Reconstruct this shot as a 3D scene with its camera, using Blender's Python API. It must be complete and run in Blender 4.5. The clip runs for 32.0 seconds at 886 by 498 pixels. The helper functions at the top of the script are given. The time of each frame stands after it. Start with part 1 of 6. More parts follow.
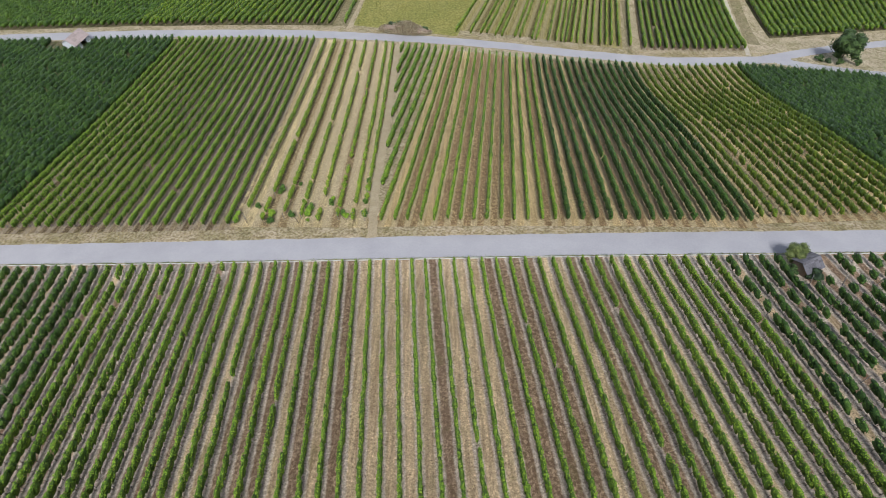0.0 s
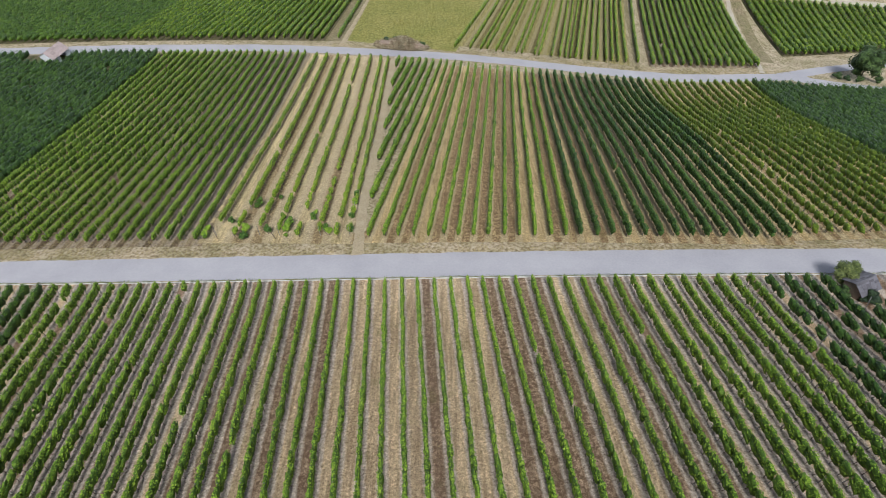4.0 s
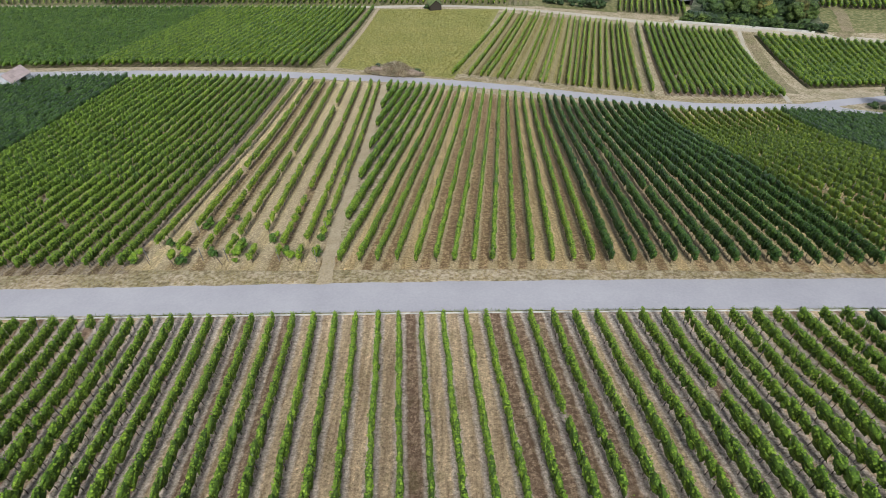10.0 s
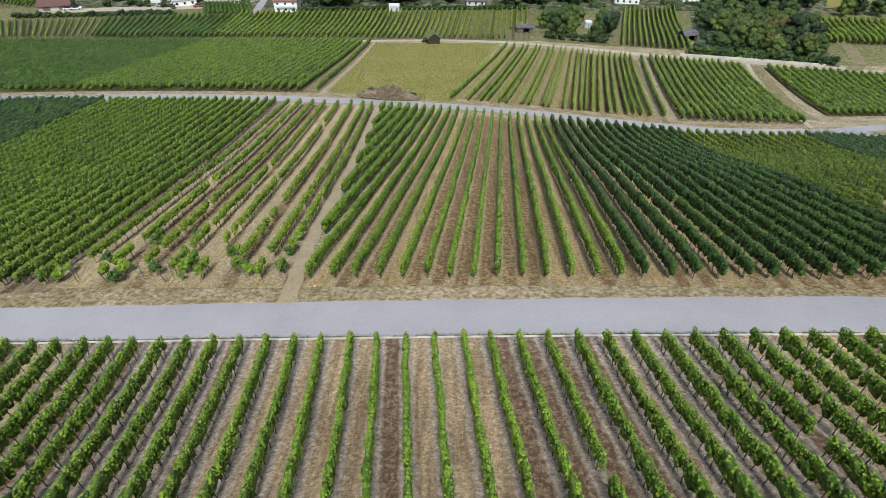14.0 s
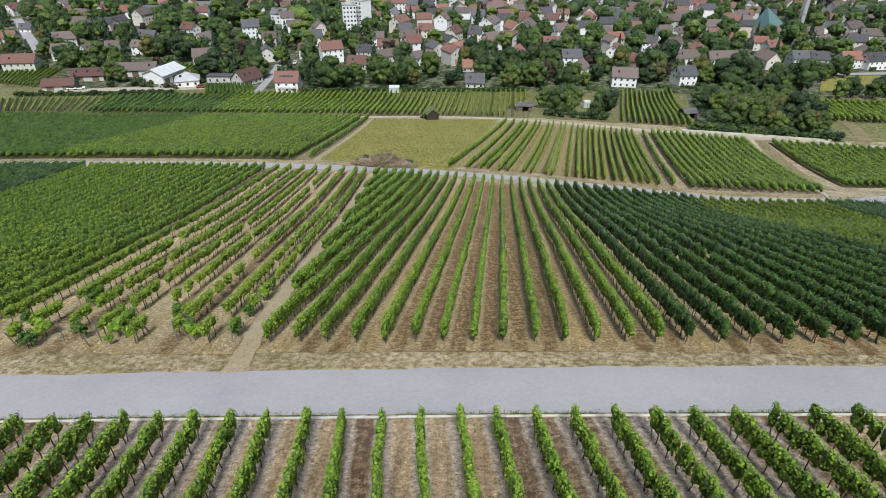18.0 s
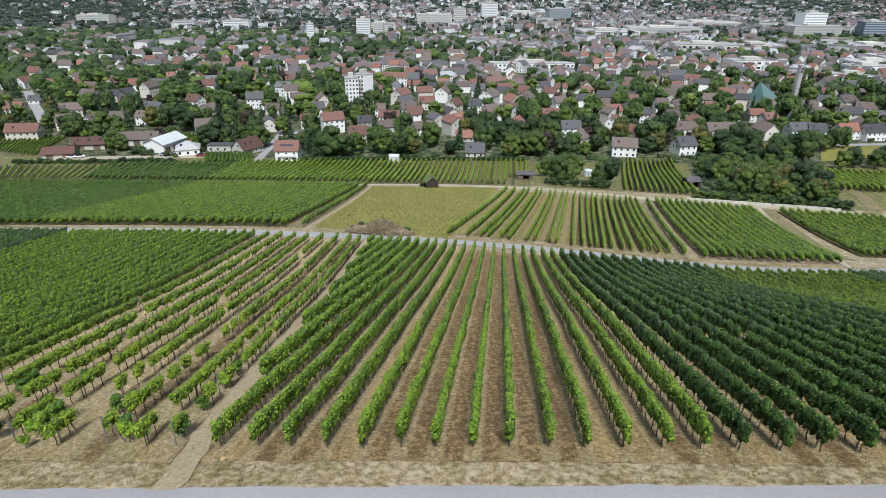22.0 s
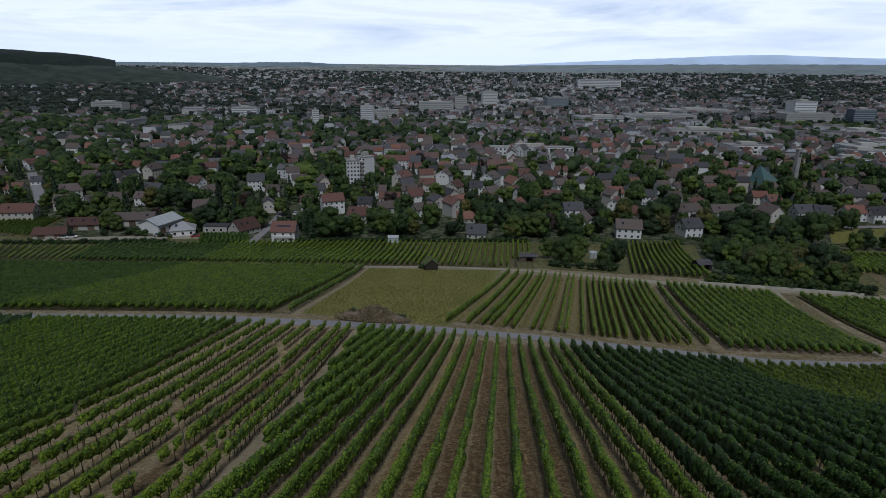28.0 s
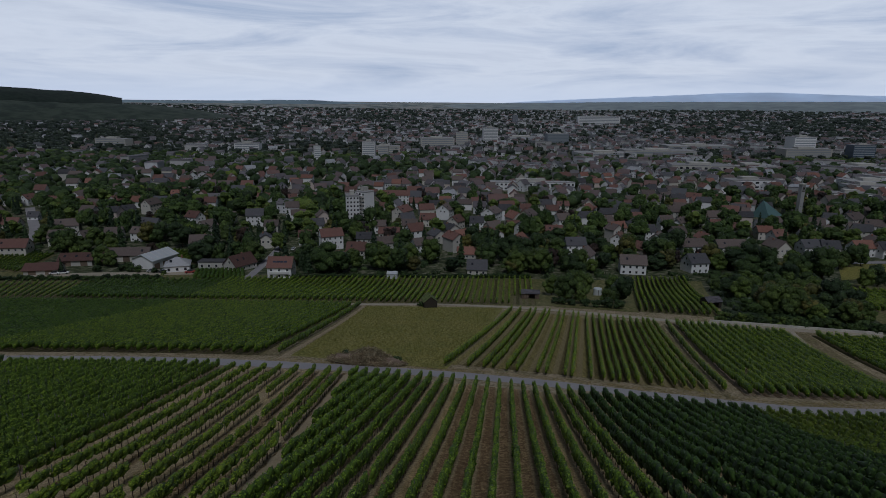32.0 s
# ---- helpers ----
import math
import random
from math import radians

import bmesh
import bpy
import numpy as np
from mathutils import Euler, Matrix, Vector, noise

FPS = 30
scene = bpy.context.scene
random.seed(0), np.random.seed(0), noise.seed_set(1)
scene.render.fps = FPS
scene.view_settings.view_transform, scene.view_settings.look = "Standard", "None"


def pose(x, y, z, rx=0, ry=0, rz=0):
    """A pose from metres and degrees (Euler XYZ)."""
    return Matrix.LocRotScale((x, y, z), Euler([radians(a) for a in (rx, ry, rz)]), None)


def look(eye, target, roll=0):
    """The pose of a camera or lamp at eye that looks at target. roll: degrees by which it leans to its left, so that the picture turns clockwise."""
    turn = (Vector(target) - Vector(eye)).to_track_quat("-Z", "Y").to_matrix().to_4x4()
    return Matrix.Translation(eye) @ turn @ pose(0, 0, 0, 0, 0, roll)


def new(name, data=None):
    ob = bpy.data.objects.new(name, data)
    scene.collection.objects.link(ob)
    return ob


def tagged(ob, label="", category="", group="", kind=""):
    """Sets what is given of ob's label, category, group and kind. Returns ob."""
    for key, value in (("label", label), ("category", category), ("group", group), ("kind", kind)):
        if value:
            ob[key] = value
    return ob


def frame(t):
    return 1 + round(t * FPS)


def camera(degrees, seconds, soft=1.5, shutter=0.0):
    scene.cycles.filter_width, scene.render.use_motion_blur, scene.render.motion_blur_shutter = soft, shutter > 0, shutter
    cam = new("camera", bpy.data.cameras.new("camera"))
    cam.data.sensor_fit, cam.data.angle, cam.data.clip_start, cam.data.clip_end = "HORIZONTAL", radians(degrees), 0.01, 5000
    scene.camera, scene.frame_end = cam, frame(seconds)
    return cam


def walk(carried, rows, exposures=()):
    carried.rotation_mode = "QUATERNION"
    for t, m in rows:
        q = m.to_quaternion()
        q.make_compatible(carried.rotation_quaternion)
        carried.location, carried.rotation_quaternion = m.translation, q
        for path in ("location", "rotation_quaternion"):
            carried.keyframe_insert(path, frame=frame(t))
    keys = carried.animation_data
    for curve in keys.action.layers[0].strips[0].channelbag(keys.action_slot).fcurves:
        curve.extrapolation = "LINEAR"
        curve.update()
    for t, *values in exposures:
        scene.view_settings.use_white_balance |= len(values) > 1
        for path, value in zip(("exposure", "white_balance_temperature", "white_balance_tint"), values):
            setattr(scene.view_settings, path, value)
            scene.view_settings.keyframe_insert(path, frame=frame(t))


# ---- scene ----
cam = camera(74.1, 32.0, soft=0.6)
METRES, EYE, TILT, LEAN, TURN = 75.0, 61.0, -54.6, 0.6, 0.0
ROWS = [
    (0.0, 0.0, 0.0, 0.0, 0.0, 0.0, -0.0),
    (0.5, 0.001, 0.0171, -0.0046, -0.01, 0.37, -0.03),
    (1.0, 0.0022, 0.0347, -0.0089, -0.03, 0.74, -0.06),
    (1.5, 0.0034, 0.0527, -0.0127, -0.04, 1.14, -0.09),
    (2.0, 0.0044, 0.0711, -0.0162, -0.05, 1.59, -0.12),
    (2.5, 0.0052, 0.0898, -0.0195, -0.06, 2.05, -0.16),
    (3.0, 0.0058, 0.1089, -0.0225, -0.08, 2.5, -0.18),
    (3.5, 0.0063, 0.1282, -0.0254, -0.09, 2.95, -0.22),
    (5.5, 0.0072, 0.2055, -0.035, -0.2, 4.65, -0.35),
    (6.0, 0.008, 0.2255, -0.0379, -0.21, 5.13, -0.38),
    (6.5, 0.0085, 0.2453, -0.0401, -0.25, 5.58, -0.39),
    (7.0, 0.0103, 0.2657, -0.0437, -0.2, 6.16, -0.44),
    (7.5, 0.0107, 0.2858, -0.0458, -0.25, 6.63, -0.45),
    (8.0, 0.0117, 0.3061, -0.0484, -0.27, 7.15, -0.48),
    (8.5, 0.0132, 0.3265, -0.0508, -0.27, 7.67, -0.5),
    (9.0, 0.0145, 0.347, -0.0529, -0.28, 8.17, -0.53),
    (9.5, 0.0156, 0.3676, -0.0556, -0.31, 8.71, -0.53),
    (10.0, 0.0173, 0.388, -0.0578, -0.29, 9.21, -0.59),
    (10.5, 0.0183, 0.4087, -0.0604, -0.32, 9.75, -0.61),
    (11.0, 0.0197, 0.4292, -0.0629, -0.33, 10.27, -0.64),
    (11.5, 0.0213, 0.4498, -0.0654, -0.33, 10.81, -0.66),
    (12.0, 0.0227, 0.4706, -0.0676, -0.34, 11.32, -0.69),
    (12.5, 0.0235, 0.4915, -0.0698, -0.35, 11.85, -0.7),
    (13.0, 0.0241, 0.5125, -0.072, -0.36, 12.38, -0.72),
    (13.5, 0.025, 0.5334, -0.0741, -0.38, 13.1, -0.74),
    (14.0, 0.026, 0.5542, -0.0764, -0.38, 14.17, -0.76),
    (14.5, 0.027, 0.575, -0.0786, -0.39, 15.25, -0.79),
    (16.5, 0.0306, 0.6503, -0.0831, -0.5, 19.53, -0.91),
    (17.0, 0.0318, 0.665, -0.0798, -0.49, 20.53, -0.94),
    (17.5, 0.0328, 0.678, -0.0752, -0.49, 21.51, -0.96),
    (18.0, 0.0337, 0.6901, -0.0703, -0.5, 22.51, -0.99),
    (18.5, 0.0349, 0.7022, -0.0654, -0.49, 23.49, -1.01),
    (19.0, 0.0359, 0.7135, -0.0601, -0.49, 24.39, -1.04),
    (19.5, 0.0368, 0.7241, -0.0544, -0.5, 25.22, -1.07),
    (20.0, 0.0376, 0.7341, -0.0486, -0.5, 26.04, -1.08),
    (20.5, 0.0382, 0.744, -0.0426, -0.5, 26.84, -1.1),
    (21.0, 0.0389, 0.7538, -0.037, -0.5, 27.64, -1.13),
    (21.5, 0.0394, 0.7635, -0.0313, -0.51, 28.42, -1.14),
    (22.0, 0.0401, 0.7726, -0.0254, -0.5, 29.2, -1.17),
    (22.5, 0.0407, 0.7814, -0.019, -0.5, 29.95, -1.19),
    (23.0, 0.0412, 0.7901, -0.0126, -0.51, 30.72, -1.22),
    (23.5, 0.0416, 0.799, -0.0064, -0.5, 31.5, -1.24),
    (24.0, 0.0421, 0.8077, -0.0004, -0.5, 32.25, -1.26),
    (24.5, 0.0426, 0.8164, 0.0058, -0.5, 32.86, -1.27),
    (25.0, 0.0431, 0.8249, 0.012, -0.49, 33.45, -1.29),
    (25.5, 0.0437, 0.8334, 0.0183, -0.49, 34.06, -1.31),
    (27.5, 0.0464, 0.8635, 0.0465, -0.46, 36.46, -1.36),
    (28.0, 0.0472, 0.8712, 0.0535, -0.45, 37.05, -1.38),
    (28.5, 0.0479, 0.8785, 0.0601, -0.43, 37.64, -1.39),
    (29.0, 0.0487, 0.8857, 0.0666, -0.41, 38.23, -1.4),
    (29.5, 0.0494, 0.8931, 0.0733, -0.41, 38.78, -1.41),
    (30.0, 0.0502, 0.9005, 0.0799, -0.39, 39.16, -1.42),
    (30.5, 0.0512, 0.9078, 0.0867, -0.38, 39.49, -1.43),
    (31.0, 0.052, 0.9147, 0.0932, -0.36, 39.79, -1.44),
    (31.5, 0.053, 0.9224, 0.1001, -0.36, 40.13, -1.45),
    (32.0, 0.054, 0.93, 0.107, -0.34, 40.46, -1.46),
]
# exposure: the picture darkens towards the end
EXPOSURES = [(0.0, 0.0, 5950, 9), (14.0, -0.04, 6000, 8), (20.0, -0.05, 6080, 7), (23.0, -0.02, 5950, 7), (25.0, -0.26, 5800, 7), (25.5, -0.46, 5780, 7), (27.5, -1.75, 5700, 9), (28.5, -2.03, 5700, 10), (30.0, -2.3, 5700, 11), (32.0, -2.48, 5700, 11)]
walk(cam, [(t, pose(0, 0, EYE, TILT, LEAN, TURN) @ pose(METRES * x, METRES * y, METRES * z, 90 + pitch, roll, yaw)) for t, x, y, z, yaw, pitch, roll in ROWS], EXPOSURES)

# ---- world and sun ----
world = bpy.data.worlds.new("world")
scene.world = world
world.use_nodes = True
wn = world.node_tree.nodes
sky = wn.new("ShaderNodeTexSky")
sky.sky_type = "NISHITA"
sky.sun_disc = False
sky.sun_elevation = radians(55)
sky.sun_rotation = radians(176)
sky.air_density, sky.dust_density = 1.0, 2.5
wn["Background"].inputs[1].default_value = 0.05
world.node_tree.links.new(sky.outputs[0], wn["Background"].inputs[0])
sun = new("sun", bpy.data.lights.new("sun", "SUN"))
sun.data.energy, sun.data.angle, sun.data.color = 5.0, radians(15), (1.0, 0.965, 0.90)
sun.matrix_world = look((10, -140, 200), (0, 0, 0))

# ---- materials ----
def material(name):
    m = bpy.data.materials.new(name)
    m.use_nodes = True
    n, l = m.node_tree.nodes, m.node_tree.links
    return m, n, l, n["Principled BSDF"]


def ramp(n, stops):
    r = n.new("ShaderNodeValToRGB")
    while len(r.color_ramp.elements) < len(stops):
        r.color_ramp.elements.new(0.5)
    for e, (p, c) in zip(r.color_ramp.elements, stops):
        e.position, e.color = p, (*c, 1)
    return r


def noise_tex(n, l, coord, scale, detail=4.0, rough=0.6):
    t = n.new("ShaderNodeTexNoise")
    t.inputs["Scale"].default_value, t.inputs["Detail"].default_value, t.inputs["Roughness"].default_value = scale, detail, rough
    l.new(coord, t.inputs["Vector"])
    return t


def mix_colour(n, l, fac, a, b, mode="MIX"):
    x = n.new("ShaderNodeMix")
    x.data_type, x.blend_type = "RGBA", mode
    for sock, v in ((x.inputs[0], fac), (x.inputs[6], a), (x.inputs[7], b)):
        if isinstance(v, (int, float)):
            sock.default_value = v
        elif isinstance(v, tuple):
            sock.default_value = (*v, 1)
        else:
            l.new(v, sock)
    return x.outputs[2]


def math_node(n, l, op, a, b=0.0, clamp=False):
    x = n.new("ShaderNodeMath")
    x.operation, x.use_clamp = op, clamp
    for sock, v in ((x.inputs[0], a), (x.inputs[1], b)):
        if isinstance(v, (int, float)):
            sock.default_value = v
        else:
            l.new(v, sock)
    return x.outputs[0]


def bump(n, l, bsdf, height, strength, distance):
    b = n.new("ShaderNodeBump")
    b.inputs["Strength"].default_value, b.inputs["Distance"].default_value = strength, distance
    l.new(height, b.inputs["Height"])
    l.new(b.outputs[0], bsdf.inputs["Normal"])


def world_place(n):
    return n.new("ShaderNodeNewGeometry").outputs["Position"]


def two_scale(name, stops, fine=6.0, broad=0.15, rough=0.9, relief=0.0, broad_mix=0.5, tint=(0.7, 0.7, 0.7)):
    """A surface with grain at one scale and patches at another."""
    m, n, l, b = material(name)
    pos = world_place(n)
    f = noise_tex(n, l, pos, fine, 5)
    c = ramp(n, stops)
    l.new(f.outputs[0], c.inputs[0])
    g = noise_tex(n, l, pos, broad, 3)
    gr = ramp(n, [(0.35, tint), (0.65, (1, 1, 1))])
    l.new(g.outputs[0], gr.inputs[0])
    l.new(mix_colour(n, l, broad_mix, c.outputs[0], gr.outputs[0], "MULTIPLY"), b.inputs["Base Color"])
    b.inputs["Roughness"].default_value = rough
    b.inputs["Specular IOR Level"].default_value = 0.25
    if relief:
        bump(n, l, b, f.outputs[0], 0.8, relief)
    return m


def leaf_material(name, dark, mid, light, patch=0.25, old=None, vary=0.06, mottle=0.0):
    """Leaves: each its own tone, whole stretches lighter or darker, light shining through."""
    m, n, l, b = material(name)
    rnd = n.new("ShaderNodeNewGeometry")
    c = ramp(n, [(0.0, dark), (0.5, mid), (0.93, light), (1.0, old or light)])
    l.new(rnd.outputs["Random Per Island"], c.inputs[0])
    g = noise_tex(n, l, rnd.outputs["Position"], patch, 3)
    gr = ramp(n, [(0.3, (0.74, 0.8, 0.7)), (0.7, (1.12, 1.08, 0.95))])
    l.new(g.outputs[0], gr.inputs[0])
    col = mix_colour(n, l, 1.0, c.outputs[0], gr.outputs[0], "MULTIPLY")
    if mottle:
        # dark and light flecks paint the shading of small leaf clumps
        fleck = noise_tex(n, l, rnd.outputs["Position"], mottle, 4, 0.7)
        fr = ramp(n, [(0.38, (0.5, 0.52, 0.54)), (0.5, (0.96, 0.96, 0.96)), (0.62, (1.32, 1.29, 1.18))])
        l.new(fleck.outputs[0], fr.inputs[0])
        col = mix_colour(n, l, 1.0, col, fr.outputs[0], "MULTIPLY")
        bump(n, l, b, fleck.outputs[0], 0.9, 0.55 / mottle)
    info = n.new("ShaderNodeObjectInfo")
    own = ramp(n, [(0.0, (1 - vary, 1 - vary, 1 - vary * 0.5)), (1.0, (1 + vary * 1.2, 1 + vary, 1 - vary * 0.3))])
    l.new(info.outputs["Random"], own.inputs[0])
    col = mix_colour(n, l, 1.0, col, own.outputs[0], "MULTIPLY")
    l.new(col, b.inputs["Base Color"])
    b.inputs["Roughness"].default_value = 0.62
    b.inputs["Specular IOR Level"].default_value = 0.3
    tr = n.new("ShaderNodeBsdfTranslucent")
    l.new(mix_colour(n, l, 1.0, col, (1.15, 1.2, 0.6), "MULTIPLY"), tr.inputs[0])
    mixer = n.new("ShaderNodeMixShader")
    mixer.inputs[0].default_value = 0.12
    l.new(b.outputs[0], mixer.inputs[1])
    l.new(tr.outputs[0], mixer.inputs[2])
    l.new(mixer.outputs[0], n["Material Output"].inputs[0])
    return m


def lane_material(name, straw, earth, soil, share):
    """Soil of a vineyard plot: u counts the lanes, so each lane has its own mix of dry grass, bare and tilled earth."""
    m, n, l, b = material(name)
    uv = n.new("ShaderNodeUVMap").outputs[0]
    pos = world_place(n)
    sep = n.new("ShaderNodeSeparateXYZ")
    l.new(uv, sep.inputs[0])
    wob = noise_tex(n, l, pos, 0.9, 3)
    u = math_node(n, l, "ADD", math_node(n, l, "ADD", sep.outputs[0], 0.5), math_node(n, l, "MULTIPLY", math_node(n, l, "SUBTRACT", wob.outputs[0], 0.5), 0.24))
    lane = math_node(n, l, "FLOOR", u)
    wn_ = n.new("ShaderNodeTexWhiteNoise")
    wn_.noise_dimensions = "1D"
    l.new(lane, wn_.inputs["W"])
    fine = noise_tex(n, l, pos, 4.2, 7, 0.8)
    clod = noise_tex(n, l, pos, 1.6, 5, 0.75)
    kind = ramp(n, [(0.0, straw), (share * 0.5, tuple(v * 1.12 for v in straw)), (share, tuple(v * 0.88 for v in straw)), (share + 0.02, soil), (1.0, tuple(v * 0.85 for v in soil))])
    l.new(wn_.outputs[0], kind.inputs[0])
    grain = ramp(n, [(0.36, (0.30, 0.28, 0.26)), (0.46, (0.84, 0.82, 0.80)), (0.54, (1.1, 1.09, 1.08)), (0.63, (1.6, 1.58, 1.54))])
    l.new(fine.outputs[0], grain.inputs[0])
    base = mix_colour(n, l, 1.0, kind.outputs[0], grain.outputs[0], "MULTIPLY")
    # wheel tracks and mown streaks along the lane
    mp = n.new("ShaderNodeMapping")
    mp.inputs["Scale"].default_value = (2.2, 0.14, 0.14)
    l.new(pos, mp.inputs[0])
    streak = noise_tex(n, l, mp.outputs[0], 1.0, 3)
    st = ramp(n, [(0.38, (0.66, 0.62, 0.58)), (0.5, (1.0, 1.0, 1.0)), (0.62, (1.26, 1.25, 1.23))])
    l.new(streak.outputs[0], st.inputs[0])
    base = mix_colour(n, l, 0.8, base, st.outputs[0], "MULTIPLY")
    # dark clods strewn over the paler earth
    lump = noise_tex(n, l, pos, 2.3, 6, 0.8)
    lr = ramp(n, [(0.47, (0, 0, 0)), (0.52, (1, 1, 1))])
    l.new(lump.outputs[0], lr.inputs[0])
    base = mix_colour(n, l, math_node(n, l, "MULTIPLY", lr.outputs[0], math_node(n, l, "ADD", math_node(n, l, "MULTIPLY", math_node(n, l, "GREATER_THAN", wn_.outputs[0], share + 0.01), 0.66), 0.24)), base, mix_colour(n, l, 1.0, soil, (0.40, 0.35, 0.32), "MULTIPLY"))
    # weeds and tilled patches that come and go along the lane
    patch = ramp(n, [(0.5, (0, 0, 0)), (0.6, (1, 1, 1))])
    l.new(clod.outputs[0], patch.inputs[0])
    base = mix_colour(n, l, math_node(n, l, "MULTIPLY", patch.outputs[0], 0.3), base, soil)
    weed = noise_tex(n, l, pos, 0.45, 4)
    wr = ramp(n, [(0.56, (0, 0, 0)), (0.72, (1, 1, 1))])
    l.new(weed.outputs[0], wr.inputs[0])
    base = mix_colour(n, l, math_node(n, l, "MULTIPLY", wr.outputs[0], 0.35), base, (0.13, 0.13, 0.04))
    # bare strip below the vines: the distance from the row
    frac = math_node(n, l, "FRACT", u)
    strip = math_node(n, l, "ABSOLUTE", math_node(n, l, "SUBTRACT", frac, 0.5))
    sr = ramp(n, [(0.2, (0, 0, 0)), (0.32, (1, 1, 1))])
    l.new(strip, sr.inputs[0])
    bare = mix_colour(n, l, 1.0, earth, grain.outputs[0], "MULTIPLY")
    bare = mix_colour(n, l, math_node(n, l, "MULTIPLY", lr.outputs[0], 0.25), bare, mix_colour(n, l, 1.0, soil, (0.55, 0.5, 0.46), "MULTIPLY"))
    base = mix_colour(n, l, math_node(n, l, "MULTIPLY", sr.outputs[0], 0.88), base, bare)
    l.new(base, b.inputs["Base Color"])
    b.inputs["Roughness"].default_value = 0.95
    b.inputs["Specular IOR Level"].default_value = 0.15
    bump(n, l, b, math_node(n, l, "ADD", fine.outputs[0], lump.outputs[0]), 1.0, 0.2)
    return m


def roof_material(name, a, c, scale=3.0):
    """Clay tiles: courses as relief, tone by house and by patch."""
    m, n, l, b = material(name)
    uv = n.new("ShaderNodeUVMap").outputs[0]
    wv = n.new("ShaderNodeTexWave")
    wv.wave_type, wv.bands_direction = "BANDS", "Y"
    wv.inputs["Scale"].default_value = 0.9
    l.new(uv, wv.inputs["Vector"])
    info = n.new("ShaderNodeObjectInfo")
    pos = world_place(n)
    g = noise_tex(n, l, pos, 0.8, 5, 0.7)
    t = math_node(n, l, "ADD", math_node(n, l, "MULTIPLY", g.outputs[0], 0.7), math_node(n, l, "MULTIPLY", info.outputs["Random"], 0.5))
    r = ramp(n, [(0.25, a), (0.85, c)])
    l.new(t, r.inputs[0])
    l.new(mix_colour(n, l, 0.25, r.outputs[0], wv.outputs[0], "MULTIPLY"), b.inputs["Base Color"])
    b.inputs["Roughness"].default_value = 0.85
    bump(n, l, b, wv.outputs[0], 0.6, 0.05)
    return m


def island_material(name, stops, rough=0.9):
    """For joined far houses: each piece its own colour."""
    m, n, l, b = material(name)
    geo = n.new("ShaderNodeNewGeometry")
    c = ramp(n, stops)
    c.color_ramp.interpolation = "CONSTANT"
    l.new(geo.outputs["Random Per Island"], c.inputs[0])
    g = noise_tex(n, l, geo.outputs["Position"], 0.2, 4)
    gr = ramp(n, [(0.3, (0.75, 0.75, 0.75)), (0.7, (1.1, 1.1, 1.1))])
    l.new(g.outputs[0], gr.inputs[0])
    l.new(mix_colour(n, l, 0.7, c.outputs[0], gr.outputs[0], "MULTIPLY"), b.inputs["Base Color"])
    b.inputs["Roughness"].default_value = rough
    return m


def plain(name, colour, rough=0.6, metal=0.0, vary=0.25, scale=2.0):
    m, n, l, b = material(name)
    g = noise_tex(n, l, world_place(n), scale, 5)
    info = n.new("ShaderNodeObjectInfo")
    t = math_node(n, l, "ADD", math_node(n, l, "MULTIPLY", g.outputs[0], 0.6), math_node(n, l, "MULTIPLY", info.outputs["Random"], 0.4))
    r = ramp(n, [(0.2, tuple(v * (1 - vary) for v in colour)), (0.8, tuple(min(1, v * (1 + vary)) for v in colour))])
    l.new(t, r.inputs[0])
    l.new(r.outputs[0], b.inputs["Base Color"])
    b.inputs["Roughness"].default_value, b.inputs["Metallic"].default_value = rough, metal
    return m


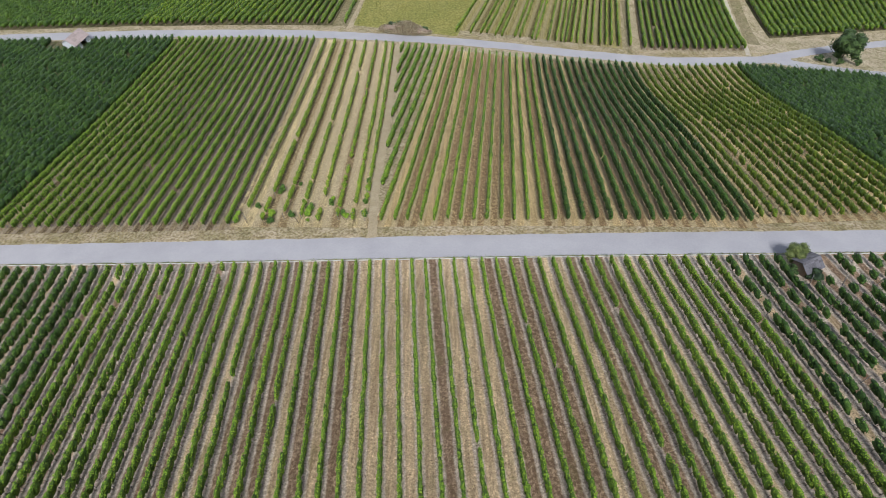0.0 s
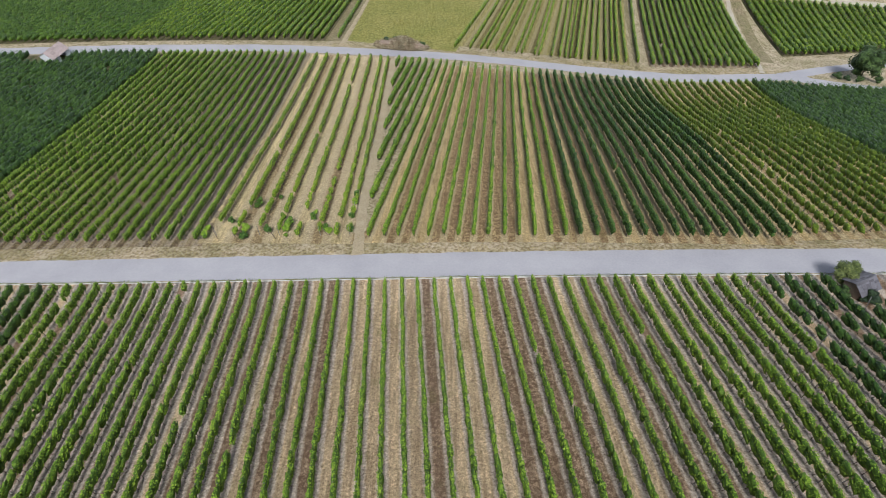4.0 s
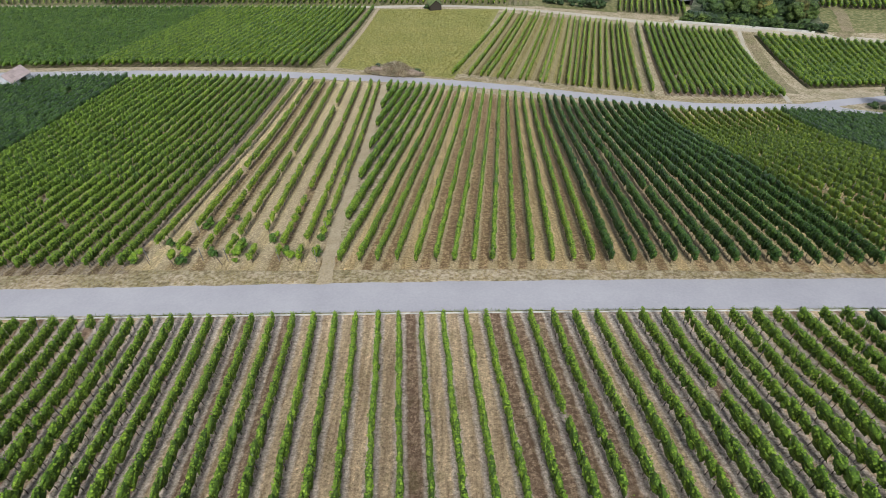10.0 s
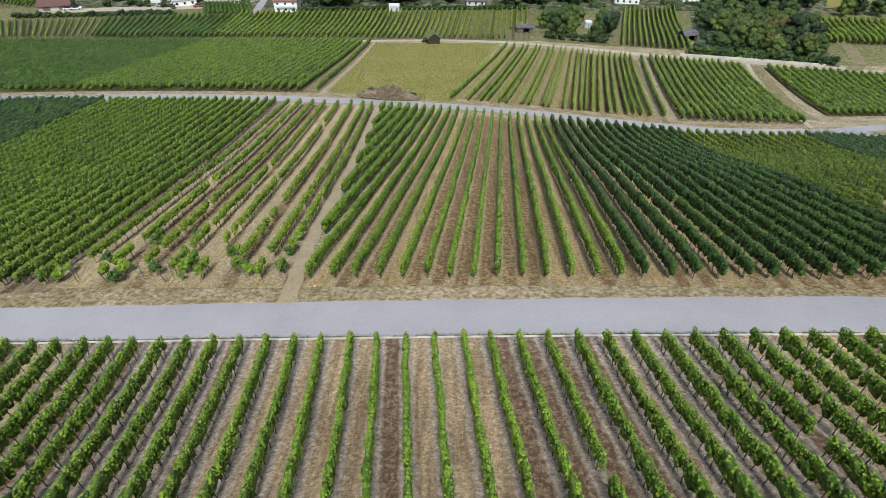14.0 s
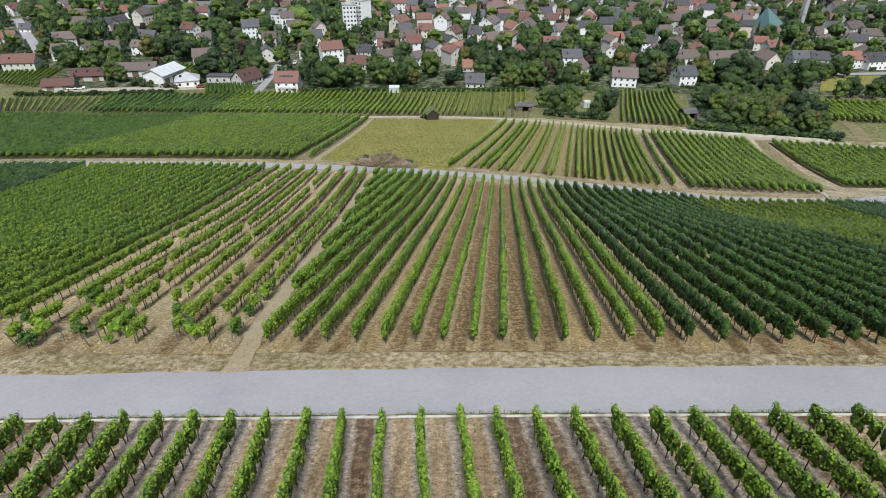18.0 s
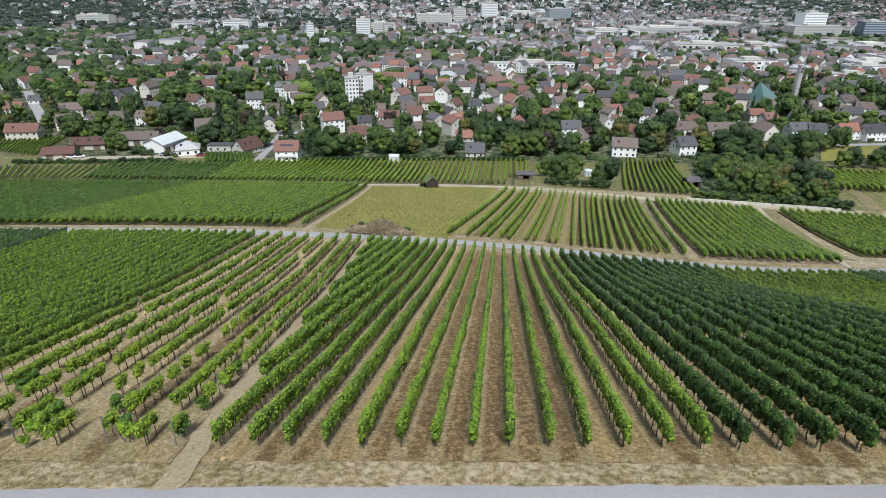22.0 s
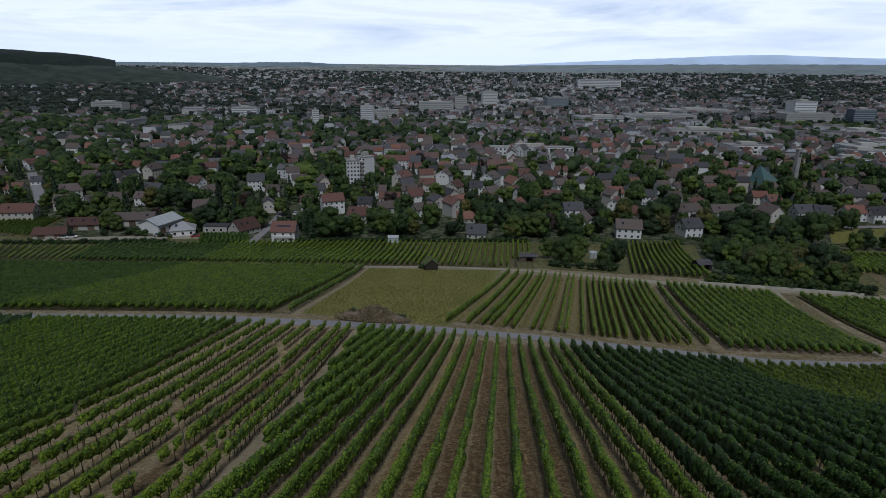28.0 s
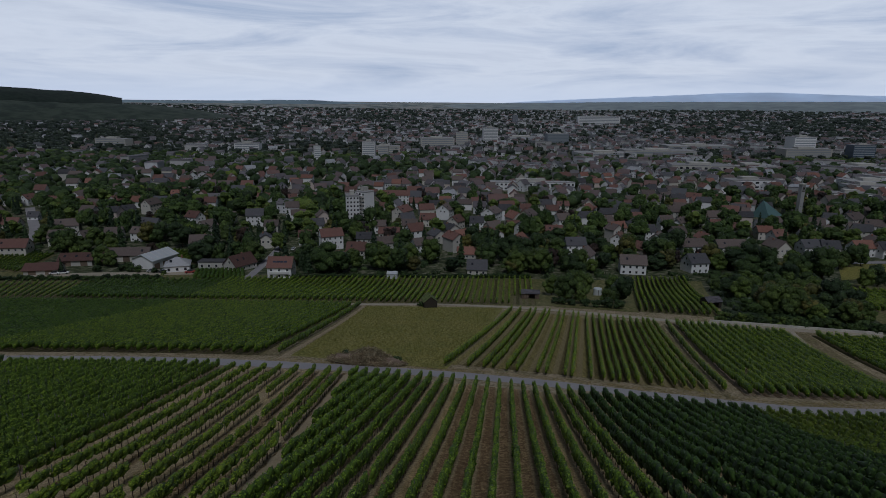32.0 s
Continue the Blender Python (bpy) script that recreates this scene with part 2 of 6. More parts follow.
LEAF = {
    "bright": leaf_material("vine_leaf_bright", (0.11, 0.195, 0.018), (0.195, 0.31, 0.029), (0.27, 0.39, 0.043), 0.3, (0.30, 0.41, 0.05)),
    "fresh": leaf_material("vine_leaf_fresh", (0.13, 0.21, 0.018), (0.215, 0.31, 0.026), (0.29, 0.39, 0.038), 0.3, (0.34, 0.41, 0.045)),
    "deep": leaf_material("vine_leaf_deep", (0.03, 0.07, 0.009), (0.076, 0.155, 0.022), (0.14, 0.235, 0.033), 0.25),
    "dark": leaf_material("vine_leaf_dark", (0.022, 0.055, 0.009), (0.056, 0.122, 0.021), (0.12, 0.21, 0.036), 0.2),
    "yellow": leaf_material("vine_leaf_yellow", (0.055, 0.10, 0.009), (0.14, 0.21, 0.019), (0.225, 0.30, 0.032), 0.2, (0.29, 0.31, 0.05)),
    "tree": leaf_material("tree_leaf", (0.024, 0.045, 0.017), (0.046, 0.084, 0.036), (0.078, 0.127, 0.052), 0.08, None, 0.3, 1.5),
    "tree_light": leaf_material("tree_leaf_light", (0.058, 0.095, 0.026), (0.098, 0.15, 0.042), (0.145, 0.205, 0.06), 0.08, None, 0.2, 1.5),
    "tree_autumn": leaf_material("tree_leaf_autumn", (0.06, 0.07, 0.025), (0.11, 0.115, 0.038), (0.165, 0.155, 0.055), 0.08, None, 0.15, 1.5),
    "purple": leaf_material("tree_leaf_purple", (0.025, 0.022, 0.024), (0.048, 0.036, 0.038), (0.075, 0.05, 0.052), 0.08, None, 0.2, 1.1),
    # far trees: haze painted in as a bluish tint
    "tree_far": leaf_material("tree_leaf_hazy", (0.024, 0.04, 0.036), (0.04, 0.06, 0.052), (0.062, 0.085, 0.072), 0.01, None, 0.06, 0.4),
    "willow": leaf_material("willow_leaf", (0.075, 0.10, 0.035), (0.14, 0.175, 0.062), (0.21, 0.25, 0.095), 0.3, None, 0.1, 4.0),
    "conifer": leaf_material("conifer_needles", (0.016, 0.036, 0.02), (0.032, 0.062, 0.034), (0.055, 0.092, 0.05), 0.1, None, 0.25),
}
# darker copies of the leaf colours: shade inside the canopy, painted on clump cores
SHADED_LEAF = {
    "bright": leaf_material("vine_shaded_bright", (0.055, 0.108, 0.012), (0.088, 0.16, 0.017), (0.122, 0.207, 0.023), 0.3, None, 0.06, 9.0),
    "fresh": leaf_material("vine_shaded_fresh", (0.075, 0.13, 0.014), (0.12, 0.195, 0.02), (0.165, 0.25, 0.028), 0.3, None, 0.06, 9.0),
    "deep": leaf_material("vine_shaded_deep", (0.026, 0.06, 0.009), (0.044, 0.09, 0.012), (0.066, 0.125, 0.017), 0.25, None, 0.06, 9.0),
    "dark": leaf_material("vine_shaded_dark", (0.022, 0.055, 0.011), (0.038, 0.085, 0.015), (0.06, 0.12, 0.021), 0.2, None, 0.06, 9.0),
    "yellow": leaf_material("vine_shaded_yellow", (0.07, 0.12, 0.013), (0.105, 0.165, 0.018), (0.145, 0.215, 0.025), 0.2, None, 0.06, 9.0),
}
M_SOIL = lane_material("plot_soil_grey", (0.49, 0.375, 0.24), (0.58, 0.50, 0.42), (0.33, 0.235, 0.16), 0.45)
M_SOIL_PALE = lane_material("plot_soil_pale", (0.55, 0.445, 0.255), (0.51, 0.42, 0.27), (0.43, 0.33, 0.185), 0.6)
M_SOIL_STRAW = lane_material("plot_soil_straw", (0.49, 0.375, 0.20), (0.50, 0.41, 0.25), (0.41, 0.295, 0.165), 0.5)
M_SOIL_DENSE = lane_material("plot_soil_dense", (0.31, 0.245, 0.16), (0.36, 0.30, 0.225), (0.21, 0.16, 0.10), 0.45)
M_SOIL_YELLOW = lane_material("plot_soil_yellow", (0.29, 0.255, 0.10), (0.34, 0.29, 0.16), (0.23, 0.20, 0.085), 0.6)
M_SOIL_GRASS = lane_material("plot_soil_weedy", (0.17, 0.165, 0.07), (0.21, 0.185, 0.11), (0.13, 0.135, 0.055), 0.6)
# grassy soil, its colour darkened for the shade between dense rows
M_SOIL_GREEN = lane_material("plot_soil_grassy_shaded", (0.11, 0.10, 0.045), (0.15, 0.125, 0.075), (0.08, 0.08, 0.032), 0.5)
M_ASPHALT = two_scale("road_asphalt", [(0.3, (0.33, 0.318, 0.335)), (0.7, (0.37, 0.357, 0.375))], 4.0, 0.16, 0.92, 0.0, 0.7, (0.84, 0.84, 0.86))
M_TRACK = two_scale("gravel_track", [(0.3, (0.36, 0.32, 0.26)), (0.7, (0.52, 0.47, 0.39))], 4.0, 0.2, 0.95, 0.02, 0.5, (0.75, 0.7, 0.62))
M_DIRT = two_scale("dirt_path", [(0.34, (0.30, 0.24, 0.155)), (0.66, (0.45, 0.375, 0.26))], 5.0, 0.5, 0.95, 0.03, 0.5, (0.7, 0.68, 0.6))
M_GRASSY = two_scale("grassy_track", [(0.38, (0.13, 0.105, 0.055)), (0.5, (0.22, 0.175, 0.105)), (0.62, (0.31, 0.25, 0.16))], 2.0, 0.2, 0.95, 0.04, 0.7, (0.65, 0.75, 0.5))
M_VERGE = two_scale("dry_verge", [(0.36, (0.20, 0.155, 0.095)), (0.48, (0.35, 0.28, 0.185)), (0.6, (0.48, 0.405, 0.295))], 2.4, 0.3, 0.95, 0.08, 0.85, (0.55, 0.58, 0.42))
M_MEADOW = two_scale("meadow_grass", [(0.36, (0.125, 0.128, 0.032)), (0.5, (0.225, 0.208, 0.055)), (0.62, (0.325, 0.285, 0.09))], 1.8, 0.07, 0.95, 0.08, 0.6, (0.7, 0.8, 0.6))
M_WEEDS = two_scale("weedy_ground", [(0.34, (0.08, 0.095, 0.03)), (0.5, (0.15, 0.145, 0.055)), (0.66, (0.27, 0.23, 0.12))], 0.9, 0.05, 0.95, 0.05, 0.6, (0.7, 0.8, 0.6))
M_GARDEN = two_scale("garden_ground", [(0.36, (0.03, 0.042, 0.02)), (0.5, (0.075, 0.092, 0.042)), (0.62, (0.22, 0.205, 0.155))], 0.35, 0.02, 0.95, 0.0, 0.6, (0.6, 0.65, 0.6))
# far land: aerial haze is part of its pale bluish tones
M_FARLAND = two_scale("far_land_hazy", [(0.32, (0.05, 0.07, 0.07)), (0.46, (0.13, 0.15, 0.145)), (0.56, (0.30, 0.29, 0.26)), (0.68, (0.08, 0.10, 0.095))], 0.012, 0.002, 1.0, 0.0, 0.5, (0.6, 0.7, 0.7))
M_STRAW = leaf_material("dry_grass_blades", (0.20, 0.15, 0.07), (0.36, 0.28, 0.14), (0.46, 0.38, 0.2), 0.4, (0.16, 0.2, 0.05))
M_GRASS = leaf_material("green_grass_blades", (0.06, 0.10, 0.02), (0.12, 0.17, 0.03), (0.22, 0.24, 0.06), 0.4)
M_KERB = plain("kerb_concrete", (0.47, 0.455, 0.42), 0.9, 0, 0.2)
M_BARK = plain("vine_bark", (0.10, 0.07, 0.05), 0.95, 0, 0.35, 9)
M_POST = plain("galvanised_post", (0.21, 0.21, 0.22), 0.55, 0.4, 0.25)
M_WOOD = plain("weathered_wood", (0.16, 0.12, 0.09), 0.9, 0, 0.4, 5)
M_DARKWOOD = plain("dark_wood", (0.035, 0.028, 0.022), 0.9, 0, 0.4, 5)
M_BRUSH = leaf_material("dead_twigs", (0.13, 0.095, 0.07), (0.27, 0.215, 0.165), (0.42, 0.37, 0.315), 0.5)
M_WALL = [plain("plaster_white", (0.79, 0.795, 0.81), 0.9, 0, 0.1, 0.6), plain("plaster_cream", (0.60, 0.575, 0.53), 0.9, 0, 0.12, 0.6), plain("plaster_grey", (0.50, 0.49, 0.46), 0.9, 0, 0.15, 0.6), plain("plaster_rose", (0.62, 0.54, 0.50), 0.9, 0, 0.12, 0.6)]
M_ROOF = [roof_material("roof_red_brown", (0.13, 0.07, 0.06), (0.24, 0.125, 0.105)), roof_material("roof_brown", (0.105, 0.083, 0.078), (0.19, 0.152, 0.142)), roof_material("roof_orange", (0.21, 0.10, 0.075), (0.31, 0.155, 0.12)), roof_material("roof_slate", (0.05, 0.05, 0.058), (0.12, 0.12, 0.135)), roof_material("roof_pale_grey", (0.34, 0.35, 0.37), (0.5, 0.51, 0.54)), roof_material("roof_dark_red", (0.08, 0.042, 0.036), (0.15, 0.082, 0.072))]
M_FARGLASS = plain("far_window_band", (0.30, 0.33, 0.37), 0.3, 0, 0.15)
M_FLATROOF = plain("flat_roof_gravel", (0.33, 0.33, 0.34), 0.95, 0, 0.25, 0.3)
M_GLASS = plain("window_glass", (0.03, 0.035, 0.045), 0.12, 0, 0.3)
M_FRAME = plain("window_frame_white", (0.75, 0.75, 0.74), 0.5, 0, 0.05)
M_METAL = plain("sheet_metal_light", (0.62, 0.66, 0.70), 0.45, 0.2, 0.1, 0.5)
M_TEAL = plain("copper_green_roof", (0.10, 0.18, 0.185), 0.6, 0.1, 0.2, 0.5)
M_BRICK = plain("old_red_brick", (0.27, 0.13, 0.09), 0.9, 0, 0.25, 3)
# far roofs and walls: haze put into the colour, greyer and bluer
M_FARROOF = island_material("town_roofs_hazy", [(0.0, (0.165, 0.125, 0.128)), (0.3, (0.125, 0.115, 0.128)), (0.5, (0.19, 0.12, 0.112)), (0.62, (0.11, 0.115, 0.13)), (0.75, (0.17, 0.165, 0.182)), (0.93, (0.38, 0.395, 0.43))])
M_FARWALL = island_material("town_walls_hazy", [(0.0, (0.68, 0.69, 0.725)), (0.5, (0.60, 0.595, 0.60)), (0.72, (0.46, 0.46, 0.47)), (0.85, (0.72, 0.735, 0.77))])


# ---- ground shape ----
KY = np.array([-120, 0, 30, 45, 57, 70, 85, 100, 120, 140, 165, 210, 290, 400, 600, 1200, 2500, 3400, 4300, 5200.0])
KZ = np.array([42.7, 5.1, -4.1, -9.0, -11.8, -15.9, -20.6, -25.4, -31.0, -36.3, -42.0, -51.2, -64.8, -69.5, -73, -76, -70, -42, -8, 2.0])
_d = np.diff(KZ) / np.diff(KY)
_s = np.empty(len(KY))
_s[0], _s[-1] = _d[0], _d[-1]
_s[1:-1] = np.where(_d[:-1] * _d[1:] <= 0, 0, 2 * _d[:-1] * _d[1:] / (_d[:-1] + _d[1:] + 1e-12))


def gz(x, y):
    """Height of the ground: the slope falls towards the town and flattens out in the valley."""
    x, y = np.asarray(x, float), np.asarray(y, float)
    far = np.hypot(x, y)
    yc = np.clip(y + np.clip((far - 1800) / 900, 0, 1) * (far - y), KY[0], KY[-1] - 1e-3)
    i = np.clip(np.searchsorted(KY, yc, side="right") - 1, 0, len(KY) - 2)
    h = KY[i + 1] - KY[i]
    u = (yc - KY[i]) / h
    z = (2 * u**3 - 3 * u * u + 1) * KZ[i] + (u**3 - 2 * u * u + u) * h * _s[i] + (3 * u * u - 2 * u**3) * KZ[i + 1] + (u**3 - u * u) * h * _s[i + 1]
    xc = 130 * np.tanh(x / 130)
    f = 1 - np.clip((y - 150) / 80, 0, 1)
    f = f * f * (3 - 2 * f)
    z = z + f * (0.045 * xc - 0.000816 * xc * (np.clip(y, 0, 150) - 60) - 0.00045 * xc * xc)
    return z - 3.0 * np.exp(-((x - 60) / 32) ** 2 - ((y - 116) / 22) ** 2)


def mesh_from(name, verts, faces, mats=(), uv=None, index=None, smooth=False):
    """A mesh from arrays; faces all have the same number of corners."""
    me = bpy.data.meshes.new(name)
    verts, faces = np.asarray(verts, np.float32), np.asarray(faces, np.int32)
    me.vertices.add(len(verts))
    me.vertices.foreach_set("co", verts.ravel())
    me.loops.add(faces.size)
    me.loops.foreach_set("vertex_index", faces.ravel())
    me.polygons.add(len(faces))
    me.polygons.foreach_set("loop_start", np.arange(0, faces.size, faces.shape[1], dtype=np.int32))
    if uv is not None:
        layer = me.uv_layers.new(name="UVMap")
        layer.data.foreach_set("uv", np.asarray(uv, np.float32)[faces.ravel()].ravel())
    for m in mats:
        me.materials.append(m)
    if index is not None:
        me.polygons.foreach_set("material_index", np.asarray(index, np.int32))
    me.polygons.foreach_set("use_smooth", np.full(len(faces), smooth))
    me.update()
    me.validate()
    return me


def part(name, me, parent, label="", m=None, kind=""):
    """One mesh object under a thing or a part."""
    ob = new(name, me)
    ob.parent = parent
    if m is not None:
        ob.matrix_basis = m
    return tagged(ob, label, kind=kind)


def thing(name, x, y, z, turn=0.0, label="", category="", group="", kind=""):
    ob = new(name)
    ob.empty_display_size = 0.3
    ob.matrix_basis = pose(x, y, z, 0, 0, turn)
    return tagged(ob, label, category, group, kind)


def bm_mesh(name, bm, mats):
    me = bpy.data.meshes.new(name)
    bm.to_mesh(me)
    bm.free()
    for m in mats if isinstance(mats, (list, tuple)) else [mats]:
        me.materials.append(m)
    return me


def box(bm, x0, x1, y0, y1, z0, z1):
    vs = [bm.verts.new(p) for p in ((x0, y0, z0), (x1, y0, z0), (x1, y1, z0), (x0, y1, z0), (x0, y0, z1), (x1, y0, z1), (x1, y1, z1), (x0, y1, z1))]
    for f in ((3, 2, 1, 0), (4, 5, 6, 7), (0, 1, 5, 4), (1, 2, 6, 5), (2, 3, 7, 6), (3, 0, 4, 7)):
        bm.faces.new([vs[i] for i in f])
    return vs


def box_mesh(name, mat, x0, x1, y0, y1, z0, z1, bevel=0.0):
    bm = bmesh.new()
    box(bm, x0, x1, y0, y1, z0, z1)
    if bevel:
        bmesh.ops.bevel(bm, geom=bm.edges[:], offset=bevel, segments=1, affect="EDGES")
    return bm_mesh(name, bm, mat)


def grid_sheet(name, P, Q, mat, lift, label, nu, nv, uvs=None, category=""):
    """A sheet on the ground between two lines P(s), Q(s), s from 0 to 1."""
    s, t = np.meshgrid(np.linspace(0, 1, nu), np.linspace(0, 1, nv), indexing="ij")
    p, q = np.array(P(s)), np.array(Q(s))
    xy = p * (1 - t) + q * t
    v = np.stack([xy[0], xy[1], gz(xy[0], xy[1]) + lift], -1).reshape(-1, 3)
    idx = np.arange(nu * nv).reshape(nu, nv)
    f = np.stack([idx[:-1, :-1], idx[1:, :-1], idx[1:, 1:], idx[:-1, 1:]], -1).reshape(-1, 4)
    a, b, c = v[f[0, 0]], v[f[0, 1]], v[f[0, 2]]
    if np.cross(b - a, c - a)[2] < 0:
        f = f[:, ::-1]
    uv = None if uvs is None else np.stack([s.ravel() * uvs[0] + uvs[1], t.ravel()], -1)
    ob = new(name, mesh_from(name, v, f, [mat], uv, smooth=True))
    return tagged(ob, label, category, kind="structure")


# ---- ground: one sheet to the horizon ----
gx = np.unique(np.concatenate([np.arange(-200, 201, 2.5), np.sign(np.linspace(-1, 1, 61)) * 200 + np.linspace(-1, 1, 61) ** 3 * 4700]))
gy = np.unique(np.concatenate([np.arange(-60, 330, 2.5), 330 * (4900 / 330) ** np.linspace(0, 1, 70)]))
X, Y = np.meshgrid(gx, gy, indexing="ij")
idx = np.arange(X.size).reshape(X.shape)
gf = np.stack([idx[:-1, :-1], idx[1:, :-1], idx[1:, 1:], idx[:-1, 1:]], -1).reshape(-1, 4)
fy, fx = Y[:-1, :-1].ravel(), X[:-1, :-1].ravel()
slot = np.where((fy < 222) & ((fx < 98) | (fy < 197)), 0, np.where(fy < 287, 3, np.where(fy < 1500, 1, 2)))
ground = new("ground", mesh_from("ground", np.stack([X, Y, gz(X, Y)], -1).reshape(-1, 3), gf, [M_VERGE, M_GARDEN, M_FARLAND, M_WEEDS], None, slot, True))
tagged(ground, "hillside of dry grass falling to a green valley", "ground", kind="structure")


# ---- roads ----
def polyline(points):
    pts = np.array(points, float)
    d = np.concatenate([[0], np.cumsum(np.hypot(*np.diff(pts, axis=0).T))])

    def at(s, shift=0.0):
        s = np.asarray(s)
        acc = [np.zeros_like(s, dtype=float), np.zeros_like(s, dtype=float)]
        w = 0.0
        for o, k in ((-0.02, 1), (-0.01, 2), (0, 3), (0.01, 2), (0.02, 1)):
            q = np.clip(s + o, 0, 1) * d[-1]
            acc[0] += k * np.interp(q, d, pts[:, 0])
            acc[1] += k * np.interp(q, d, pts[:, 1])
            w += k
        return acc[0] / w, acc[1] / w + shift
    return at


def road(name, points, width, mat, label, nu=120, lift=0.06):
    c = polyline(points)

    def side(sign):
        def f(s):
            x, y = c(s)
            x2, y2 = c(np.clip(s + 0.004, 0, 1))
            x1, y1 = c(np.clip(s - 0.004, 0, 1))
            n = np.hypot(x2 - x1, y2 - y1) + 1e-9
            wob = 0.12 * np.sin(s * 173.0 + sign) + 0.08 * np.sin(s * 411.0 + 2 * sign)
            return x - (y2 - y1) / n * sign * (width / 2 + wob), y + (x2 - x1) / n * sign * (width / 2 + wob)
        return f
    return grid_sheet(name, side(-1), side(1), mat, lift, label, nu, 6, category="road")


def near_edge(x):
    return 48.6 - 0.028 * x + 0.00024 * x * x


def far_edge(x):
    return 53.6 - 0.025 * x + 0.00023 * x * x


def wobbled(edge, shift, amp):
    def f(s):
        x = -175 + 330 * s
        return x, edge(x) + shift + amp * (np.sin(x * 1.7) * 0.5 + np.sin(x * 0.63) * 0.6 + np.sin(x * 4.1) * 0.3)
    return f


grid_sheet("road_front", wobbled(near_edge, 0.28, 0.0), wobbled(far_edge, 0, 0.1), M_ASPHALT, 0.07, "pale grey asphalt farm road across the slope", 330, 8, category="road")
UP = [(-230, 147), (-160, 146.8), (-125, 146.4), (-86, 146), (-45, 143.8), (-1, 138), (30, 132.6), (60, 131), (82, 132.5), (94, 133)]
road("road_upper", UP, 4.6, M_ASPHALT, "pale asphalt lane between the vineyard plots", 160)
road("road_fork_north", [(86, 133), (100, 138.5), (112, 143), (135, 150), (180, 160)], 4.2, M_ASPHALT, "asphalt lane branching off behind a tree", 60, 0.085)
road("road_fork_south", [(88, 132), (98, 126.5), (110, 122.5), (135, 118), (180, 112)], 4.6, M_ASPHALT, "asphalt lane running past a tree island", 60, 0.1)
road("road_lower", [(-230, 217), (-160, 219), (-90, 219), (-26, 220.5), (0, 223), (23, 219.5), (40, 213.5), (57, 206.8), (72, 202), (90, 199.5), (104, 197), (150, 189), (210, 182)], 3.6, M_TRACK, "pale gravel lane at the foot of the vineyards", 160)
road("track_meadow", [(-27.9, 145), (-26.7, 160), (-24.8, 185), (-22.9, 219)], 0.9, M_DIRT, "dry dirt track beside the meadow", 60, 0.09)
road("track_middle", [(-11.7, 53.4), (-12.1, 60), (-12.5, 68), (-12.6, 97), (-12.9, 118), (-13.0, 135.5)], 1.5, M_DIRT, "worn dirt track between two plots", 80, 0.07)
road("lane_right", [(82, 135), (84.5, 145), (88, 165), (92, 185), (95.5, 197)], 1.3, M_TRACK, "narrow concrete lane beside the vines", 60, 0.09)
road("path_right", [(87, 143), (91, 165), (95, 185), (97, 195)], 3.4, M_GRASSY, "bare brown earth strip beside the lane", 60, 0.06)
road("track_plot", [(49.3, 134), (52.2, 150), (56.5, 175), (60.3, 197)], 1.2, M_GRASSY, "bare track between two plots", 60, 0.08)
road("drive_house", [(-78, 264), (-82, 279), (-84, 306), (-87, 336), (-90, 362), (-106, 384)], 3.6, M_ASPHALT, "grey driveway up to the houses", 40)
road("farm_yard", [(-175, 279), (-150, 285), (-125, 288), (-105, 291)], 7.0, M_TRACK, "gravel farmyard in front of the sheds", 40)

road("path_east", [(149, 262), (145.5, 248), (141.5, 232), (137.5, 214), (131.5, 198), (126, 193)], 4.0, M_GRASSY, "bare earth path beside the wood", 40, 0.09)

# kerb stones along the front road
def kerb():
    holder = thing("kerb", 0, near_edge(0), float(gz(0, near_edge(0))), 0, "pale concrete kerb stones along the asphalt road", "kerb", kind="structure")
    bm = bmesh.new()
    box(bm, -0.495, 0.495, -0.08, 0.08, -0.1, 0.13)
    bmesh.ops.bevel(bm, geom=[e for e in bm.edges if e.verts[0].co.z > 0 and e.verts[1].co.z > 0], offset=0.02, segments=1, affect="EDGES")
    me = bm_mesh("kerb_stone", bm, M_KERB)
    inv = holder.matrix_basis.inverted()
    for i in range(150):
        x = -76 + i
        y, z = near_edge(x), float(gz(x, near_edge(x)))
        slope = math.degrees(math.atan2(float(gz(x + 0.5, near_edge(x + 0.5)) - gz(x - 0.5, near_edge(x - 0.5))), 1.0))
        part("kerb_stone", me, holder, m=inv @ pose(x, y + random.uniform(-0.02, 0.02), z, 0, -slope, math.degrees(math.atan(-0.028 + 0.00048 * x))))


kerb()
# ---- vineyards ----
RNG = np.random.default_rng(7)


def leaves(centres, normals, size, rng, spread=0.45):
    """Kite-shaped leaf faces round the given places, roughly facing along the normals."""
    n = len(centres)
    nrm = normals + rng.normal(0, spread, (n, 3))
    nrm /= np.linalg.norm(nrm, axis=1)[:, None] + 1e-9
    t = np.cross(nrm, rng.normal(0, 1, (n, 3)))
    t /= np.linalg.norm(t, axis=1)[:, None] + 1e-9
    b = np.cross(nrm, t)
    s = (size * rng.uniform(0.7, 1.35, n))[:, None]
    v = np.stack([centres - t * s * 0.5, centres + b * s * 0.46 + t * s * 0.08, centres + t * s * 0.6, centres - b * s * 0.46 + t * s * 0.08], 1).reshape(-1, 3)
    return v, np.arange(4 * n).reshape(n, 4)


